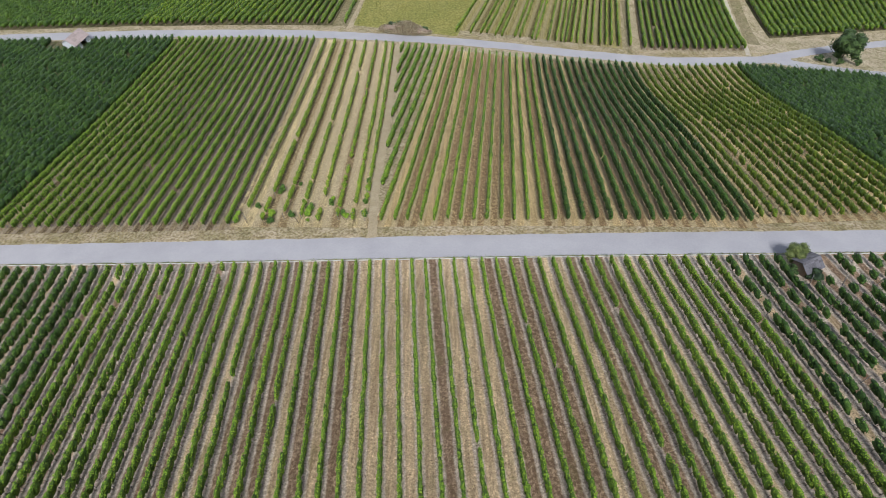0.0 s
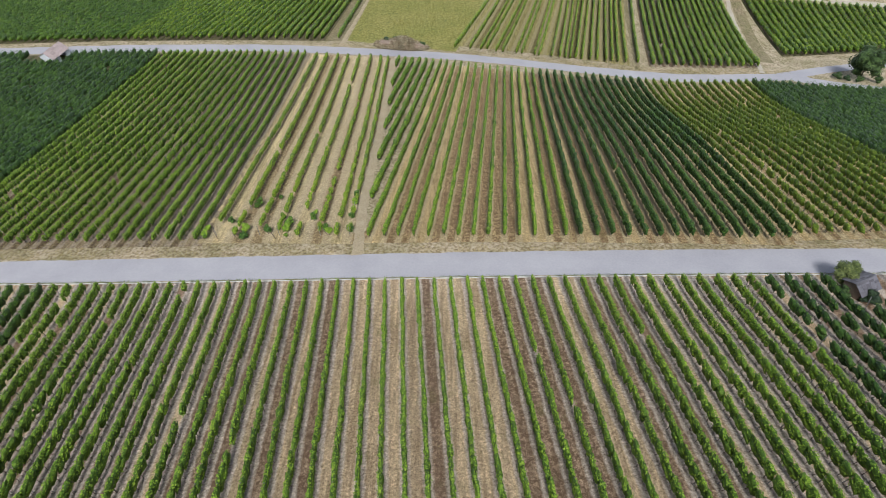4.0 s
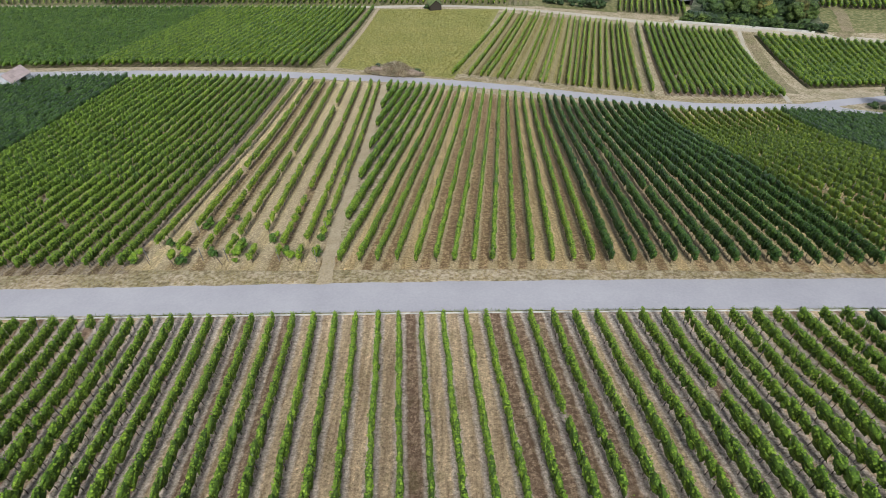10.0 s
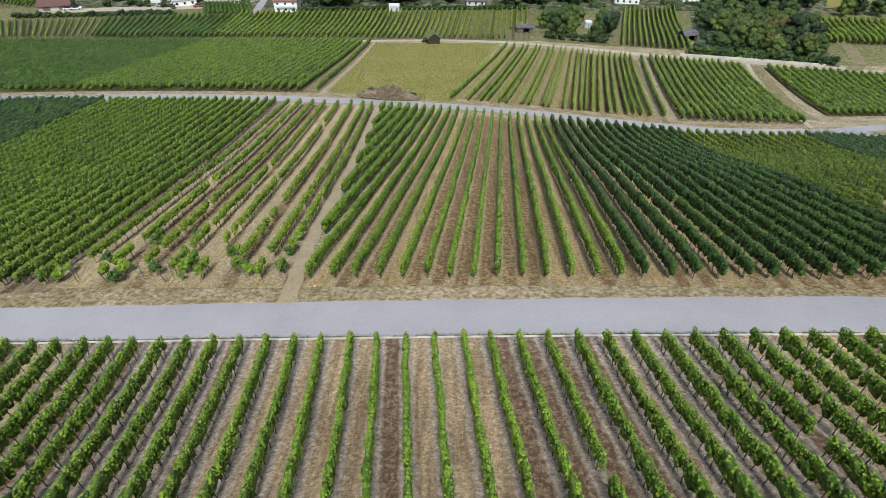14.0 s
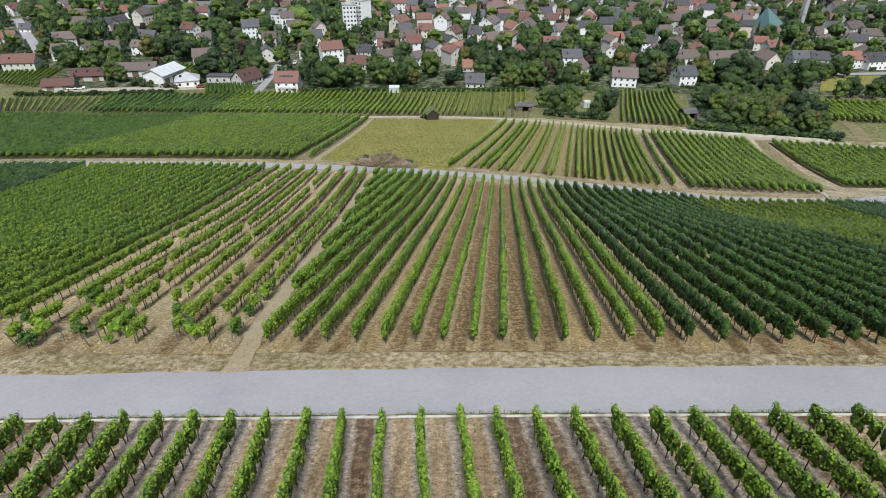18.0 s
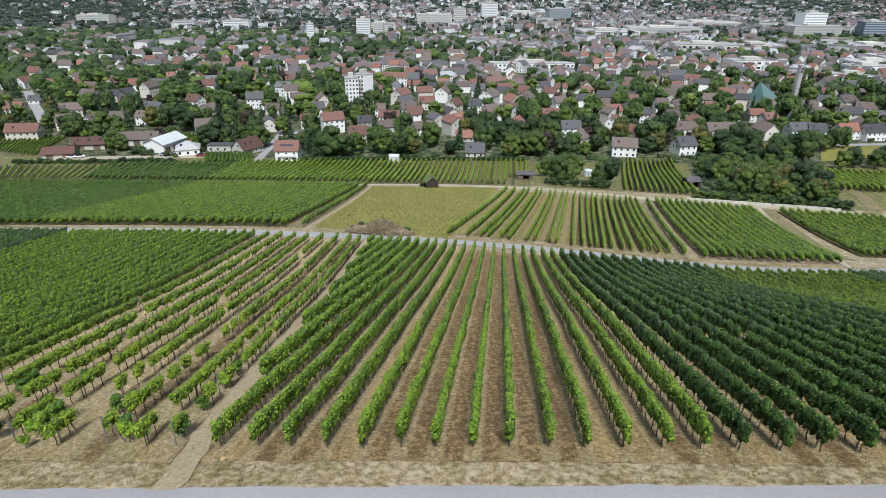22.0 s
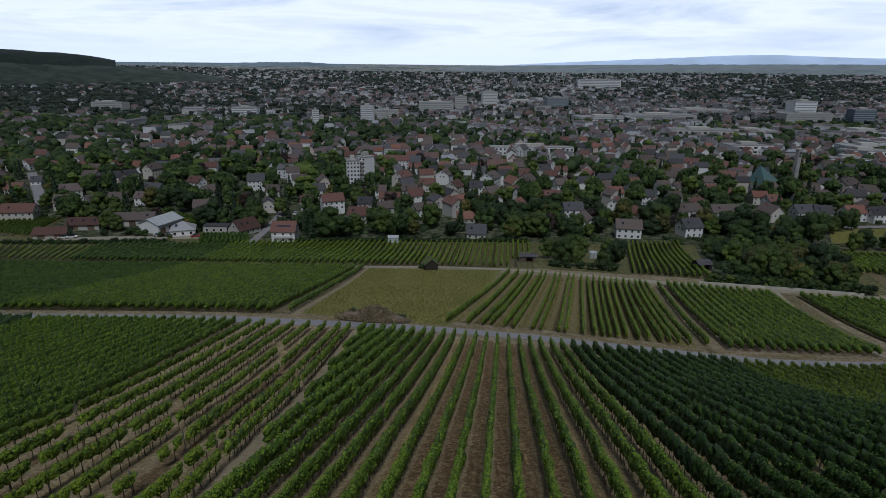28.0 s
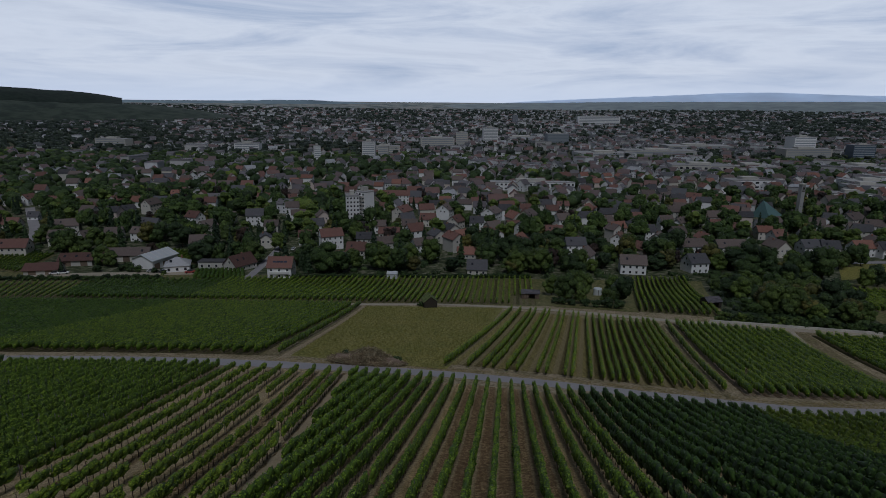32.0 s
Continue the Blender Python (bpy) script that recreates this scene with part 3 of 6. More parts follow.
def cube_ball(k):
    """Directions and faces of a ball made of six k by k patches."""
    v, f = [], []
    g = np.tan(np.linspace(-1, 1, k + 1) * math.pi / 4)
    for ax in range(3):
        for sg in (-1, 1):
            base = len(v)
            for a in g:
                for c in g:
                    p = [0, 0, 0]
                    p[ax], p[(ax + 1) % 3], p[(ax + 2) % 3] = sg, a * sg, c
                    v.append(p)
            for i in range(k):
                for j in range(k):
                    q = base + i * (k + 1) + j
                    f.append((q, q + k + 1, q + k + 2, q + 1))
    v = np.array(v, float)
    v /= np.linalg.norm(v, axis=1)[:, None]
    key = {}
    idx = [key.setdefault(tuple(np.round(p, 4)), len(key)) for p in v]
    return np.array(list(key)), np.array(idx)[np.array(f)]


BALLS = {k: cube_ball(k) for k in (1, 2, 3)}


def lumps(c, r, flat, k, rng, rough=0.16):
    """Uneven rounded leaf masses at the places c with radii r."""
    d, f = BALLS[k]
    n, m = len(c), len(d)
    rad = r[:, None] * (1 + rng.normal(0, rough, (n, m)).clip(-0.3, 0.35))
    v = c[:, None, :] + d[None] * rad[:, :, None] * np.array([1, 1, flat])
    return v.reshape(-1, 3), ((np.arange(n) * m)[:, None, None] + f[None]).reshape(-1, 4)


def wave(s, rng, scale, amp):
    k = rng.uniform(0.6, 1.6, 4) / scale
    p = rng.uniform(0, 6.28, 4)
    return amp * sum(np.sin(s * a * 6.28 + c) for a, c in zip(k, p)) / 2


def canopy(p, q, style, rng):
    """Leaves of a whole row: small and dense leaves on the stretch that the path comes close to, fewer beyond."""
    cut = style.get("cut")
    if cut is None:
        return canopy_run(p, q, style, rng)
    fine = dict(style, dens=style["fine"][0], leaf=style["fine"][1], per=2, core=0.8)
    u = (cut - p[1]) / (q[1] - p[1])
    if u >= 1 or u <= 0:
        near_side = (p[1] + q[1]) / 2 < cut
        return canopy_run(p, q, fine if near_side != style.get("flip", False) else style, rng)
    m = (p[0] + (q[0] - p[0]) * u, cut)
    a, b = (style, fine) if style.get("flip") else (fine, style)
    v1, f1, i1, s1, l1 = canopy_run(p, m, a, rng)
    v2, f2, i2, s2, l2 = canopy_run(m, q, dict(b, fade=0), rng)
    return np.concatenate([v1, v2]), np.concatenate([f1, f2 + len(v1)]), np.concatenate([i1, i2]), np.concatenate([s1[: int(l1 / 1.15)], s2]), l1 + l2


def canopy_run(p, q, style, rng):
    """Foliage of a row from p to q: leafy clumps vine by vine, in a low and a high tier, with single leaves standing off them."""
    length = math.hypot(q[0] - p[0], q[1] - p[1])
    dx, dy = (q[0] - p[0]) / length, (q[1] - p[1]) / length
    live = max(1, round(length / 1.15))
    pitch = length / live
    nv = live + 2
    strength = rng.uniform(0.74, 1.12, nv)
    fade = style.get("fade", 0)
    prob = style.get("gap", 0.03) + (style.get("fade_gap", 0.0) * np.exp(-np.arange(nv) * 1.15 / fade) if fade else 0)
    strength[rng.uniform(0, 1, nv) < prob] = 0.0
    per, tiers = style.get("per", 1), style.get("tiers", 2)
    k = np.arange(live)
    k = np.repeat(k[strength[k] > 0.3], per * tiers)
    if not len(k):
        k = np.zeros(per * tiers, int)
    n = len(k)
    tier = np.tile(np.arange(tiers), n // tiers)
    place = np.tile(np.repeat((np.arange(per) + 0.5) / per, tiers), n // (per * tiers))
    s = np.clip((k + place) * pitch + rng.normal(0, 0.09, n), 0.25, length - 0.2)
    st = np.maximum(strength[k], 0.7) * (1 + wave(s, rng, 14, 0.1))
    h0, h1 = style["h0"], style["h1"] * (0.84 + 0.16 * st) + wave(s, rng, 3, 0.06)
    half = (h1 - h0) / 2
    mid = h0 + half if tiers == 1 else np.where(tier == 0, h0 + half * 0.62, h1 - half * 0.6)
    sz = half * (1.0 if tiers == 1 else 0.66) * rng.uniform(0.9, 1.12, n)
    sy = style["width"] * (0.62 + 0.4 * st) * rng.uniform(0.82, 1.15, n) * (1 + wave(s, rng, 5, 0.08)) * (np.where(tier == 0, 0.95, 1.0) if tiers > 1 else 1.0)
    sx = 0.72 * 1.15 / per * rng.uniform(0.85, 1.1, n)
    rough = 0.22
    if style.get("ball", 2) == 1:
        sx, sy, sz, rough = sx * 1.75, sy * 1.35, sz * 1.3, 0.12
    off = rng.normal(0, 0.16, n) * style["width"] + wave(s, rng, 9, 0.03)
    x, y = p[0] + dx * s + dy * off, p[1] + dy * s - dx * off
    c = np.stack([x, y, gz(x, y) + mid], 1)

    def turned(a, b, h):
        return np.stack([a * dx + b * dy, a * dy - b * dx, h], -1)

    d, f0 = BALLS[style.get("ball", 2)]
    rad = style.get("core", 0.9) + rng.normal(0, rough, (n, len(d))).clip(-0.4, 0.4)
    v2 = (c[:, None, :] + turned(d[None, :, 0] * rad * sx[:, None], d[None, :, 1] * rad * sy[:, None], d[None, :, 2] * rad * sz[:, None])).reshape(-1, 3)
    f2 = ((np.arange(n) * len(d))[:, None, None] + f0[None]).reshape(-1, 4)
    # leaves over the clumps
    m = int(length * style["dens"] * n / (live * per * tiers))
    g = rng.integers(0, n, m)
    e = rng.normal(0, 1, (m, 3)) * np.array(style.get("spread", (0.75, 0.9, 1.15)))
    e /= np.linalg.norm(e, axis=1)[:, None]
    e[:, 2] = np.where(rng.uniform(0, 1, m) < 0.8, np.abs(e[:, 2]), e[:, 2])
    out = rng.uniform(0.86, 1.2, m) + np.where(rng.uniform(0, 1, m) < 0.05, rng.uniform(0.05, 0.4, m), 0) * (e[:, 2] > 0.3)
    lc = c[g] + turned(e[:, 0] * sx[g], e[:, 1] * sy[g], e[:, 2] * sz[g]) * out[:, None]
    nrm = turned(e[:, 0] * 0.7, e[:, 1] * 1.2, e[:, 2] + 0.15)
    v, f = leaves(lc, nrm, style["leaf"], rng, 0.26)
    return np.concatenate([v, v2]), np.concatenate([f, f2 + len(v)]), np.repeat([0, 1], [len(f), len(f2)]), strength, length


def trunks(p, q, strength, length, rng, step=1):
    """Thin bent stems of the vines of one row."""
    i = np.arange(0, int(length / 1.15), step)
    i = i[strength[np.minimum(i, len(strength) - 1)] > 0.3]
    s = (i + 0.5) * 1.15 + rng.normal(0, 0.08, len(i))
    dx, dy = (q[0] - p[0]) / length, (q[1] - p[1]) / length
    x, y = p[0] + dx * s, p[1] + dy * s
    z = gz(x, y)
    n = len(s)
    ring = np.array([(1, 0), (-0.5, 0.87), (-0.5, -0.87)])
    levels = []
    lean = rng.normal(0, 0.1, (n, 2))
    for h, r, k in ((-0.08, 0.045, 0.0), (0.45, 0.035, 0.6), (1.0, 0.03, 0.3)):
        c = np.stack([x + lean[:, 0] * k, y + lean[:, 1] * k, z + h], 1)
        levels.append(c[:, None, :] + np.concatenate([ring * r, np.zeros((3, 1))], 1)[None])
    v = np.stack(levels, 1).reshape(-1, 3)
    base = (np.arange(n) * 9)[:, None, None]
    f = np.array([[a + 3 * l, (a + 1) % 3 + 3 * l, (a + 1) % 3 + 3 * l + 3, a + 3 * l + 3] for l in (0, 1) for a in range(3)])
    return v, (base + f[None]).reshape(-1, 4)


def post_mesh(height):
    bm = bmesh.new()
    box(bm, -0.03, 0.03, -0.03, 0.03, -0.25, height)
    box(bm, -0.05, 0.05, -0.012, 0.012, height * 0.55, height * 0.55 + 0.03)
    box(bm, -0.05, 0.05, -0.012, 0.012, height * 0.8, height * 0.8 + 0.03)
    return bm_mesh("post", bm, M_POST)


POST = post_mesh(2.05)
END_POST = post_mesh(1.95)


def vine_row(p, q, style, group, label, posts=0.0, stems=True):
    """One row of trained vines: leafy wall, stems, posts."""
    inset = p[1] > 50
    cx, cy = (p[0] + q[0]) / 2, (p[1] + q[1]) / 2
    origin = Vector((cx, cy, float(gz(cx, cy))))
    holder = thing("vine_row", *origin, 0, label, "vine row", group)
    v, f, slot, strength, length = canopy(p, q, style, RNG)
    part("foliage", mesh_from("foliage", v - np.array(origin), f, [LEAF[style["mat"]], SHADED_LEAF[style.get("inner", style["mat"])]], None, slot, True), holder)
    if stems:
        v, f = trunks(p, q, strength, length, RNG, style.get("step", 1))
        if len(v):
            part("vine_wood", mesh_from("vine_wood", v - np.array(origin), f, [M_BARK]), holder, "thin dark vine wood below the leaves", kind="stuff")
    if posts:
        k = max(2, round(length / posts))
        for i in range(k + 1):
            a = min(max(i / k, 0.9 / length if inset else 0.0), 1.0 - 0.5 / length)
            x, y = p[0] + (q[0] - p[0]) * a, p[1] + (q[1] - p[1]) * a
            end = i == k and p[1] < 50
            part("post", END_POST if end else POST, holder, m=pose(x - cx, y - cy, float(gz(x, y)) - origin.z, random.uniform(-1, 1) - (17 if end else 0), random.uniform(-1, 1), 0))
    return holder


def between(a, b, u):
    return (a[0] + (b[0] - a[0]) * u, a[1] + (b[1] - a[1]) * u)


def plot(name, near, far, count, style, soil, label, row_label, posts=0.0, stems=True, skip=None, margin=0.9, joined=False, far_line=None):
    """A plot of vines: count rows between a near line and a far line, on its own strip of soil."""
    def lines(u):
        a, b = between(near[0], near[1], u), between(far[0], far[1], u)
        return a, b
    m = 0.5 / max(count - 1, 1)
    def P(s):
        u = -m + (1 + 2 * m) * s
        a = (near[0][0] + (near[1][0] - near[0][0]) * u, near[0][1] + (near[1][1] - near[0][1]) * u)
        b = (far[0][0] + (far[1][0] - far[0][0]) * u, far[0][1] + (far[1][1] - far[0][1]) * u)
        d = math.hypot(b[0][0, 0] - a[0][0, 0], b[1][0, 0] - a[1][0, 0])
        return a[0] - (b[0] - a[0]) * margin / d, a[1] - (b[1] - a[1]) * margin / d
    def Q(s):
        u = -m + (1 + 2 * m) * s
        a = (near[0][0] + (near[1][0] - near[0][0]) * u, near[0][1] + (near[1][1] - near[0][1]) * u)
        b = (far[0][0] + (far[1][0] - far[0][0]) * u, far[0][1] + (far[1][1] - far[0][1]) * u)
        d = math.hypot(b[0][0, 0] - a[0][0, 0], b[1][0, 0] - a[1][0, 0])
        if far_line:
            y = far_line(b[0])
            return b[0] + (b[0] - a[0]) * (y - b[1]) / (b[1] - a[1]), y
        return b[0] + (b[0] - a[0]) * margin / d, b[1] + (b[1] - a[1]) * margin / d
    length = math.hypot(far[0][0] - near[0][0], far[0][1] - near[0][1])
    grid_sheet("plot_" + name, P, Q, soil, 0.045, "strips of dry grass and bare earth between vine rows", count * 2 + 1, max(8, int(length / 2.5)), (count, 0.0), "soil")
    V, F, S, n = [], [], [], 0
    for k in range(count):
        u = k / max(count - 1, 1)
        a, b = lines(u)
        if skip:
            res = skip(k, a, b)
            if res is None:
                continue
            a, b = res
        j = RNG.normal(0, 0.05, 2)
        if joined:
            v, f, slot, _, _ = canopy(a, b, style, RNG)
            V.append(v)
            F.append(f + n)
            S.append(slot)
            n += len(v)
            continue
        vine_row((a[0] + j[0], a[1]), (b[0] + j[1], b[1]), style, label, row_label, posts, stems)
    if joined:
        tagged(new("far_vines", mesh_from("far_vines", np.concatenate(V), np.concatenate(F), [LEAF[style["mat"]], SHADED_LEAF[style.get("inner", style["mat"])]], None, np.concatenate(S), True)), row_label + "s of a distant plot", "vines", kind="stuff")


FRONT = dict(dens=85, leaf=0.15, cut=35.0, flip=True, fine=(190, 0.115), width=0.225, h0=0.68, h1=2.1, mat="bright", gap=0.012, tiers=2)
FRONT_DARK = dict(dens=60, leaf=0.17, width=0.28, h0=0.6, h1=2.1, mat="deep", gap=0.02, tiers=1)
RAGGED = dict(dens=50, leaf=0.16, width=0.28, h0=0.65, h1=1.9, mat="dark", gap=0.13)
MID = dict(dens=60, leaf=0.155, cut=75.0, fine=(190, 0.115), width=0.26, h0=0.65, h1=2.05, mat="bright", gap=0.004, tiers=2)
MID_DARK = dict(dens=48, leaf=0.16, cut=74.0, fine=(180, 0.12), width=0.32, h0=0.62, h1=2.1, mat="dark", gap=0.004)
SPARSE = dict(dens=60, leaf=0.16, cut=78.0, fine=(180, 0.12), width=0.31, h0=0.9, h1=1.85, mat="fresh", gap=0.09, fade=9.0, fade_gap=0.5)
DENSE = dict(dens=60, leaf=0.15, cut=82.0, fine=(110, 0.135), width=0.25, h0=0.5, h1=1.85, mat="bright", gap=0.005, tiers=1, spread=(0.75, 0.7, 1.3))
FARDARK = dict(dens=24, leaf=0.2, width=0.31, h0=0.4, h1=2.0, mat="dark", gap=0.02, step=2, tiers=1, ball=1, spread=(0.75, 0.6, 1.5))
YELLOW = dict(dens=46, leaf=0.17, width=0.25, h0=0.65, h1=1.9, mat="yellow", gap=0.01, tiers=1)
FAR = dict(dens=34, leaf=0.18, width=0.28, h0=0.4, h1=1.8, mat="fresh", gap=0.02, step=2, tiers=1, ball=1, spread=(0.75, 0.7, 1.4), inner="bright")
FARTHIN = dict(dens=24, leaf=0.21, width=0.24, h0=0.5, h1=1.85, mat="bright", gap=0.05, step=2, tiers=1, ball=1)

LEANF = 0.075


def front_near(x, y):
    return (x + LEANF * (47 - y), y)


# in front of the road
plot("front", (front_near(-51.25, 4), front_near(36.75, 4)), ((-51.25, 49.3), (36.75, 46.4)), 45, FRONT, M_SOIL, "vine rows before the road", "row of green trained vines in dry earth before the road", 5.6,
     skip=lambda k, a, b: (a, (b[0], near_edge(b[0]) - 1.4)), far_line=lambda x: near_edge(x) - 0.05)
plot("front_left", (front_near(-83, 4), front_near(-53.3, 4)), ((-83, 51), (-53.3, 49.6)), 15, FRONT_DARK, M_SOIL, "dark vine rows before the road", "row of dark green vines before the road", 5.6,
     skip=lambda k, a, b: (a, (b[0], near_edge(b[0]) - 1.4)), far_line=lambda x: near_edge(x) - 0.05)


def hut_gap(k, a, b):
    x = b[0]
    if 46.5 < x < 52.5:
        return a, (front_near(x, 41.8)[0], 41.8)
    return a, (x, near_edge(x) - 1.4)


plot("front_right", (front_near(39, 4), front_near(67, 4)), ((39, 46.4), (67, 46.4)), 14, RAGGED, M_SOIL, "ragged vine rows by the hut", "gappy row of old dark vines on grey earth", 5.6, skip=hut_gap, far_line=lambda x: near_edge(x) - 0.05)


# beyond the road, right of the track: rows that meet the track at a slant
def track_x(y):
    return float(np.interp(y, [53.4, 68, 97, 118, 136], [-10.8, -11.3, -11.6, -12.0, -12.0]))


FARX = np.array([0.0, 8.0, 15.0, 27.0]), np.array([-1.0, 12.7, 24.4, 46.8])


def mid_row(k):
    a = (-10.5 + 2.08 * k, 57.2 - 0.045 * 2.08 * k)
    xf = float(np.interp(k, *FARX)) if k >= 0 else -1.0 + 1.72 * k
    yf = float(np.interp(xf, [-14, -1, 12, 30, 60], [133.5, 131, 127.5, 126, 126.5]))
    return a, (xf, yf)


def mid_soil(k0, k1, style, row_label):
    a0, b0 = mid_row(k0)
    a1, b1 = mid_row(k1)
    def skip(k, a, b):
        a, b = mid_row(k0 + k)
        if k0 + k < 0:
            for y in np.arange(58, 131, 0.5):
                u = (y - a[1]) / (b[1] - a[1])
                x = a[0] + (b[0] - a[0]) * u
                if x > track_x(y):
                    return (x, y), b
            return None
        return a, b
    plot("middle", (a0, a1), (b0, b1), k1 - k0 + 1, style, M_SOIL_STRAW, "vine rows beyond the road", row_label, 5.6, skip=skip)


mid_soil(0, 13, MID, "long row of bright green trained vines between straw-dry lanes")
mid_soil(14, 27, MID_DARK, "long row of dense dark green vines")
for k in range(-6, 0):
    a, b = mid_row(k)
    for y in np.arange(58, 131, 0.5):
        u = (y - a[1]) / (b[1] - a[1])
        x = a[0] + (b[0] - a[0]) * u
        if x > track_x(y):
            vine_row((x, y), b, dict(MID_DARK, width=0.36, mat="bright"), "vine rows beyond the road", "short row of green vines starting at the dirt track", 5.6)
            break

# left of the track: sparse rows, then the dense plot, then dark ones
SPARSE_NEAR = [-33.0, -29.8, -26.7, -23.6, -20.6, -17.7, -15.0, -13.3]
SPARSE_FAR = [-32.4, -29.7, -26.9, -24.2, -21.4, -18.5, -15.9, -14.1]
plot("sparse", ((-34.0, 58.8), (-13.6, 57.2)), ((-33.2, 138), (-14.9, 135.3)), 8, SPARSE, M_SOIL_PALE, "sparse vine rows", "gappy row of light green vines on straw-dry ground", 8.0,
     skip=lambda k, a, b: ((SPARSE_NEAR[k], a[1]), (SPARSE_FAR[k], b[1] - 1.5)))
plot("dense", ((-77.6, 60.6), (-35.6, 58.2)), ((-73.2, 140.8), (-35.8, 138.3)), 21, DENSE, M_SOIL_DENSE, "dense vine rows", "dense row of fresh green vines", 8.0)


def left_hut_gap(k, a, b):
    if -110 < b[0] < -97:
        return a, between(a, b, 0.93)
    return a, b


plot("dark_left", ((-152, 67), (-79.8, 61)), ((-142, 143.5), (-75.2, 141)), 35, FARDARK, M_SOIL_GREEN, "dark vine rows", "dense row of dark green vines", 0.0, skip=left_hut_gap)
plot("yellow", ((47.6, 55.6), (74.6, 56.6)), ((48.8, 126.4), (74, 127.8)), 14, YELLOW, M_SOIL_STRAW, "yellowish vine rows", "row of yellow-green vines on pale earth", 6.5)
plot("dark_right", ((76.6, 57), (118, 62)), ((76, 127.8), (106, 119.5)), 20, FARDARK, M_SOIL_GREEN, "dark vine rows by the lane", "row of dark green vines", 0.0, joined=True)

# beyond the upper road
plot("upper_left", ((-88, 152.3), (-33.4, 149.5)), ((-77.5, 216), (-27, 217.3)), 27, FAR, M_SOIL_GREEN, "vine rows of the upper plot", "row of green vines on the slope", 0.0)
plot("upper_far_left", ((-176, 153), (-90, 152.5)), ((-166, 215), (-79.5, 216)), 42, dict(FAR, mat="deep", dens=14, leaf=0.3), M_SOIL_GREEN, "vine rows of the far plot", "dense row of dark vines", 0.0, joined=True)
vine_row((-28.9, 149.5), (-24.3, 217), FARTHIN, "vine rows of the upper plot", "single row of vines beside the track")
# rows in pairs, then singly
X145 = (3.1, 7.1, 10.2, 11.7, 14.4, 16.1, 19.7, 21.1, 24.5, 25.7, 29.0, 31.0, 32.5, 33.8, 35.3, 36.9, 39.1, 40.9, 43.1, 44.7, 46.3, 48.3)
X200 = (18.3, 21.4, 24.5, 26.0, 28.6, 30.1, 33.1, 34.6, 37.3, 38.7, 41.0, 42.7, 44.5, 46.3, 47.7, 49.5, 51.1, 52.9, 54.5, 56.3, 57.7, 59.2)


def upper_pair(k, a, b):
    def on(y):
        return X145[k] + (X200[k] - X145[k]) * (y - 145) / 55, y
    return on(float(np.interp(X145[k], [4.8, 16, 28, 49], [143, 141.3, 139.3, 138.5]))), on(float(np.interp(X200[k], [18, 29, 41, 51, 60], [212, 209, 204.3, 201.4, 198.6])))


plot("upper_right", ((3.4, 146.3), (47.0, 138)), ((21.5, 212.5), (59.5, 199)), 22, dict(FARTHIN, mat="fresh"), M_SOIL_YELLOW, "thin vine rows", "thin row of green vines in grassy lanes", 0.0, skip=upper_pair)
vine_row((50.3, 138.5), (62.3, 198), FAR, "thin vine rows", "single row of vines between two bare tracks")
plot("upper_east", ((54.2, 138.3), (82.6, 139.6)), ((65.5, 199.5), (90.5, 193.5)), 15, dict(FAR, dens=36, width=0.36), M_SOIL_DENSE, "vine rows by the concrete lane", "dense row of green vines beside the lane", 0.0)
plot("far_east", ((95, 150), (165, 166)), ((99.5, 192), (172, 183)), 34, dict(FAR, dens=16, leaf=0.3, width=0.4), M_SOIL_GREEN, "vine rows of the eastern plot", "row of fresh green vines", 0.0, stems=False, joined=True)

# below the lower lane
def shed_gap(k, a, b):
    if 25.5 < a[0] + (b[0] - a[0]) * 0.25 < 34.5:
        return between(a, b, 0.33), b
    return a, b


plot("lower", ((-80, 225.0), (30, 226)), ((-86, 277), (37, 286)), 57, dict(FAR, dens=14, leaf=0.3, width=0.3), M_SOIL_GRASS, "vine rows above the houses", "row of light green vines above the houses", 0.0, stems=False, skip=shed_gap, joined=True)
plot("lower_left", ((-122, 225), (-82, 225)), ((-138, 266), (-88, 276)), 21, dict(FAR, dens=14, leaf=0.3, mat="deep"), M_SOIL_GREEN, "dark vine rows above the farm", "row of dark vines above the farm", 0.0, stems=False, joined=True)
plot("lower_east", ((61, 216), (82, 210.5)), ((81, 288), (103, 290)), 12, dict(FAR, dens=18, leaf=0.28), M_SOIL_GRASS, "vine rows by the hedge", "row of green vines below a white house", 0.0, stems=False, joined=True)
plot("young_vines", ((-188, 222.5), (-124, 225.5)), ((-222, 256), (-140, 264)), 30, dict(FAR, dens=10, leaf=0.25, width=0.2, mat="fresh", h1=1.3), M_SOIL_GRASS, "young vines", "row of young pale green vines", 0.0, stems=False, joined=True)
plot("east_vines", ((133, 223), (162, 219)), ((152, 272), (186, 266)), 15, dict(FAR, mat="fresh", dens=24, leaf=0.36, width=0.35), M_SOIL_GREEN, "vines beyond the wood", "row of green vines beyond the wood", 0.0, stems=False, joined=True)
plot("hall_vines", ((-139, 324), (-118, 308)), ((-139, 338), (-118, 330)), 9, dict(FAR, mat="yellow", dens=24), M_SOIL_GRASS, "vines behind the hall", "row of light green vines behind the farm hall", 0.0, stems=False, joined=True)
plot("farm_vines", ((-212, 297), (-184, 287)), ((-226, 322), (-193, 324)), 14, dict(FAR, mat="yellow", dens=24), M_SOIL_GRASS, "vine rows by the barns", "row of vines beside the barns", 0.0, stems=False, joined=True)
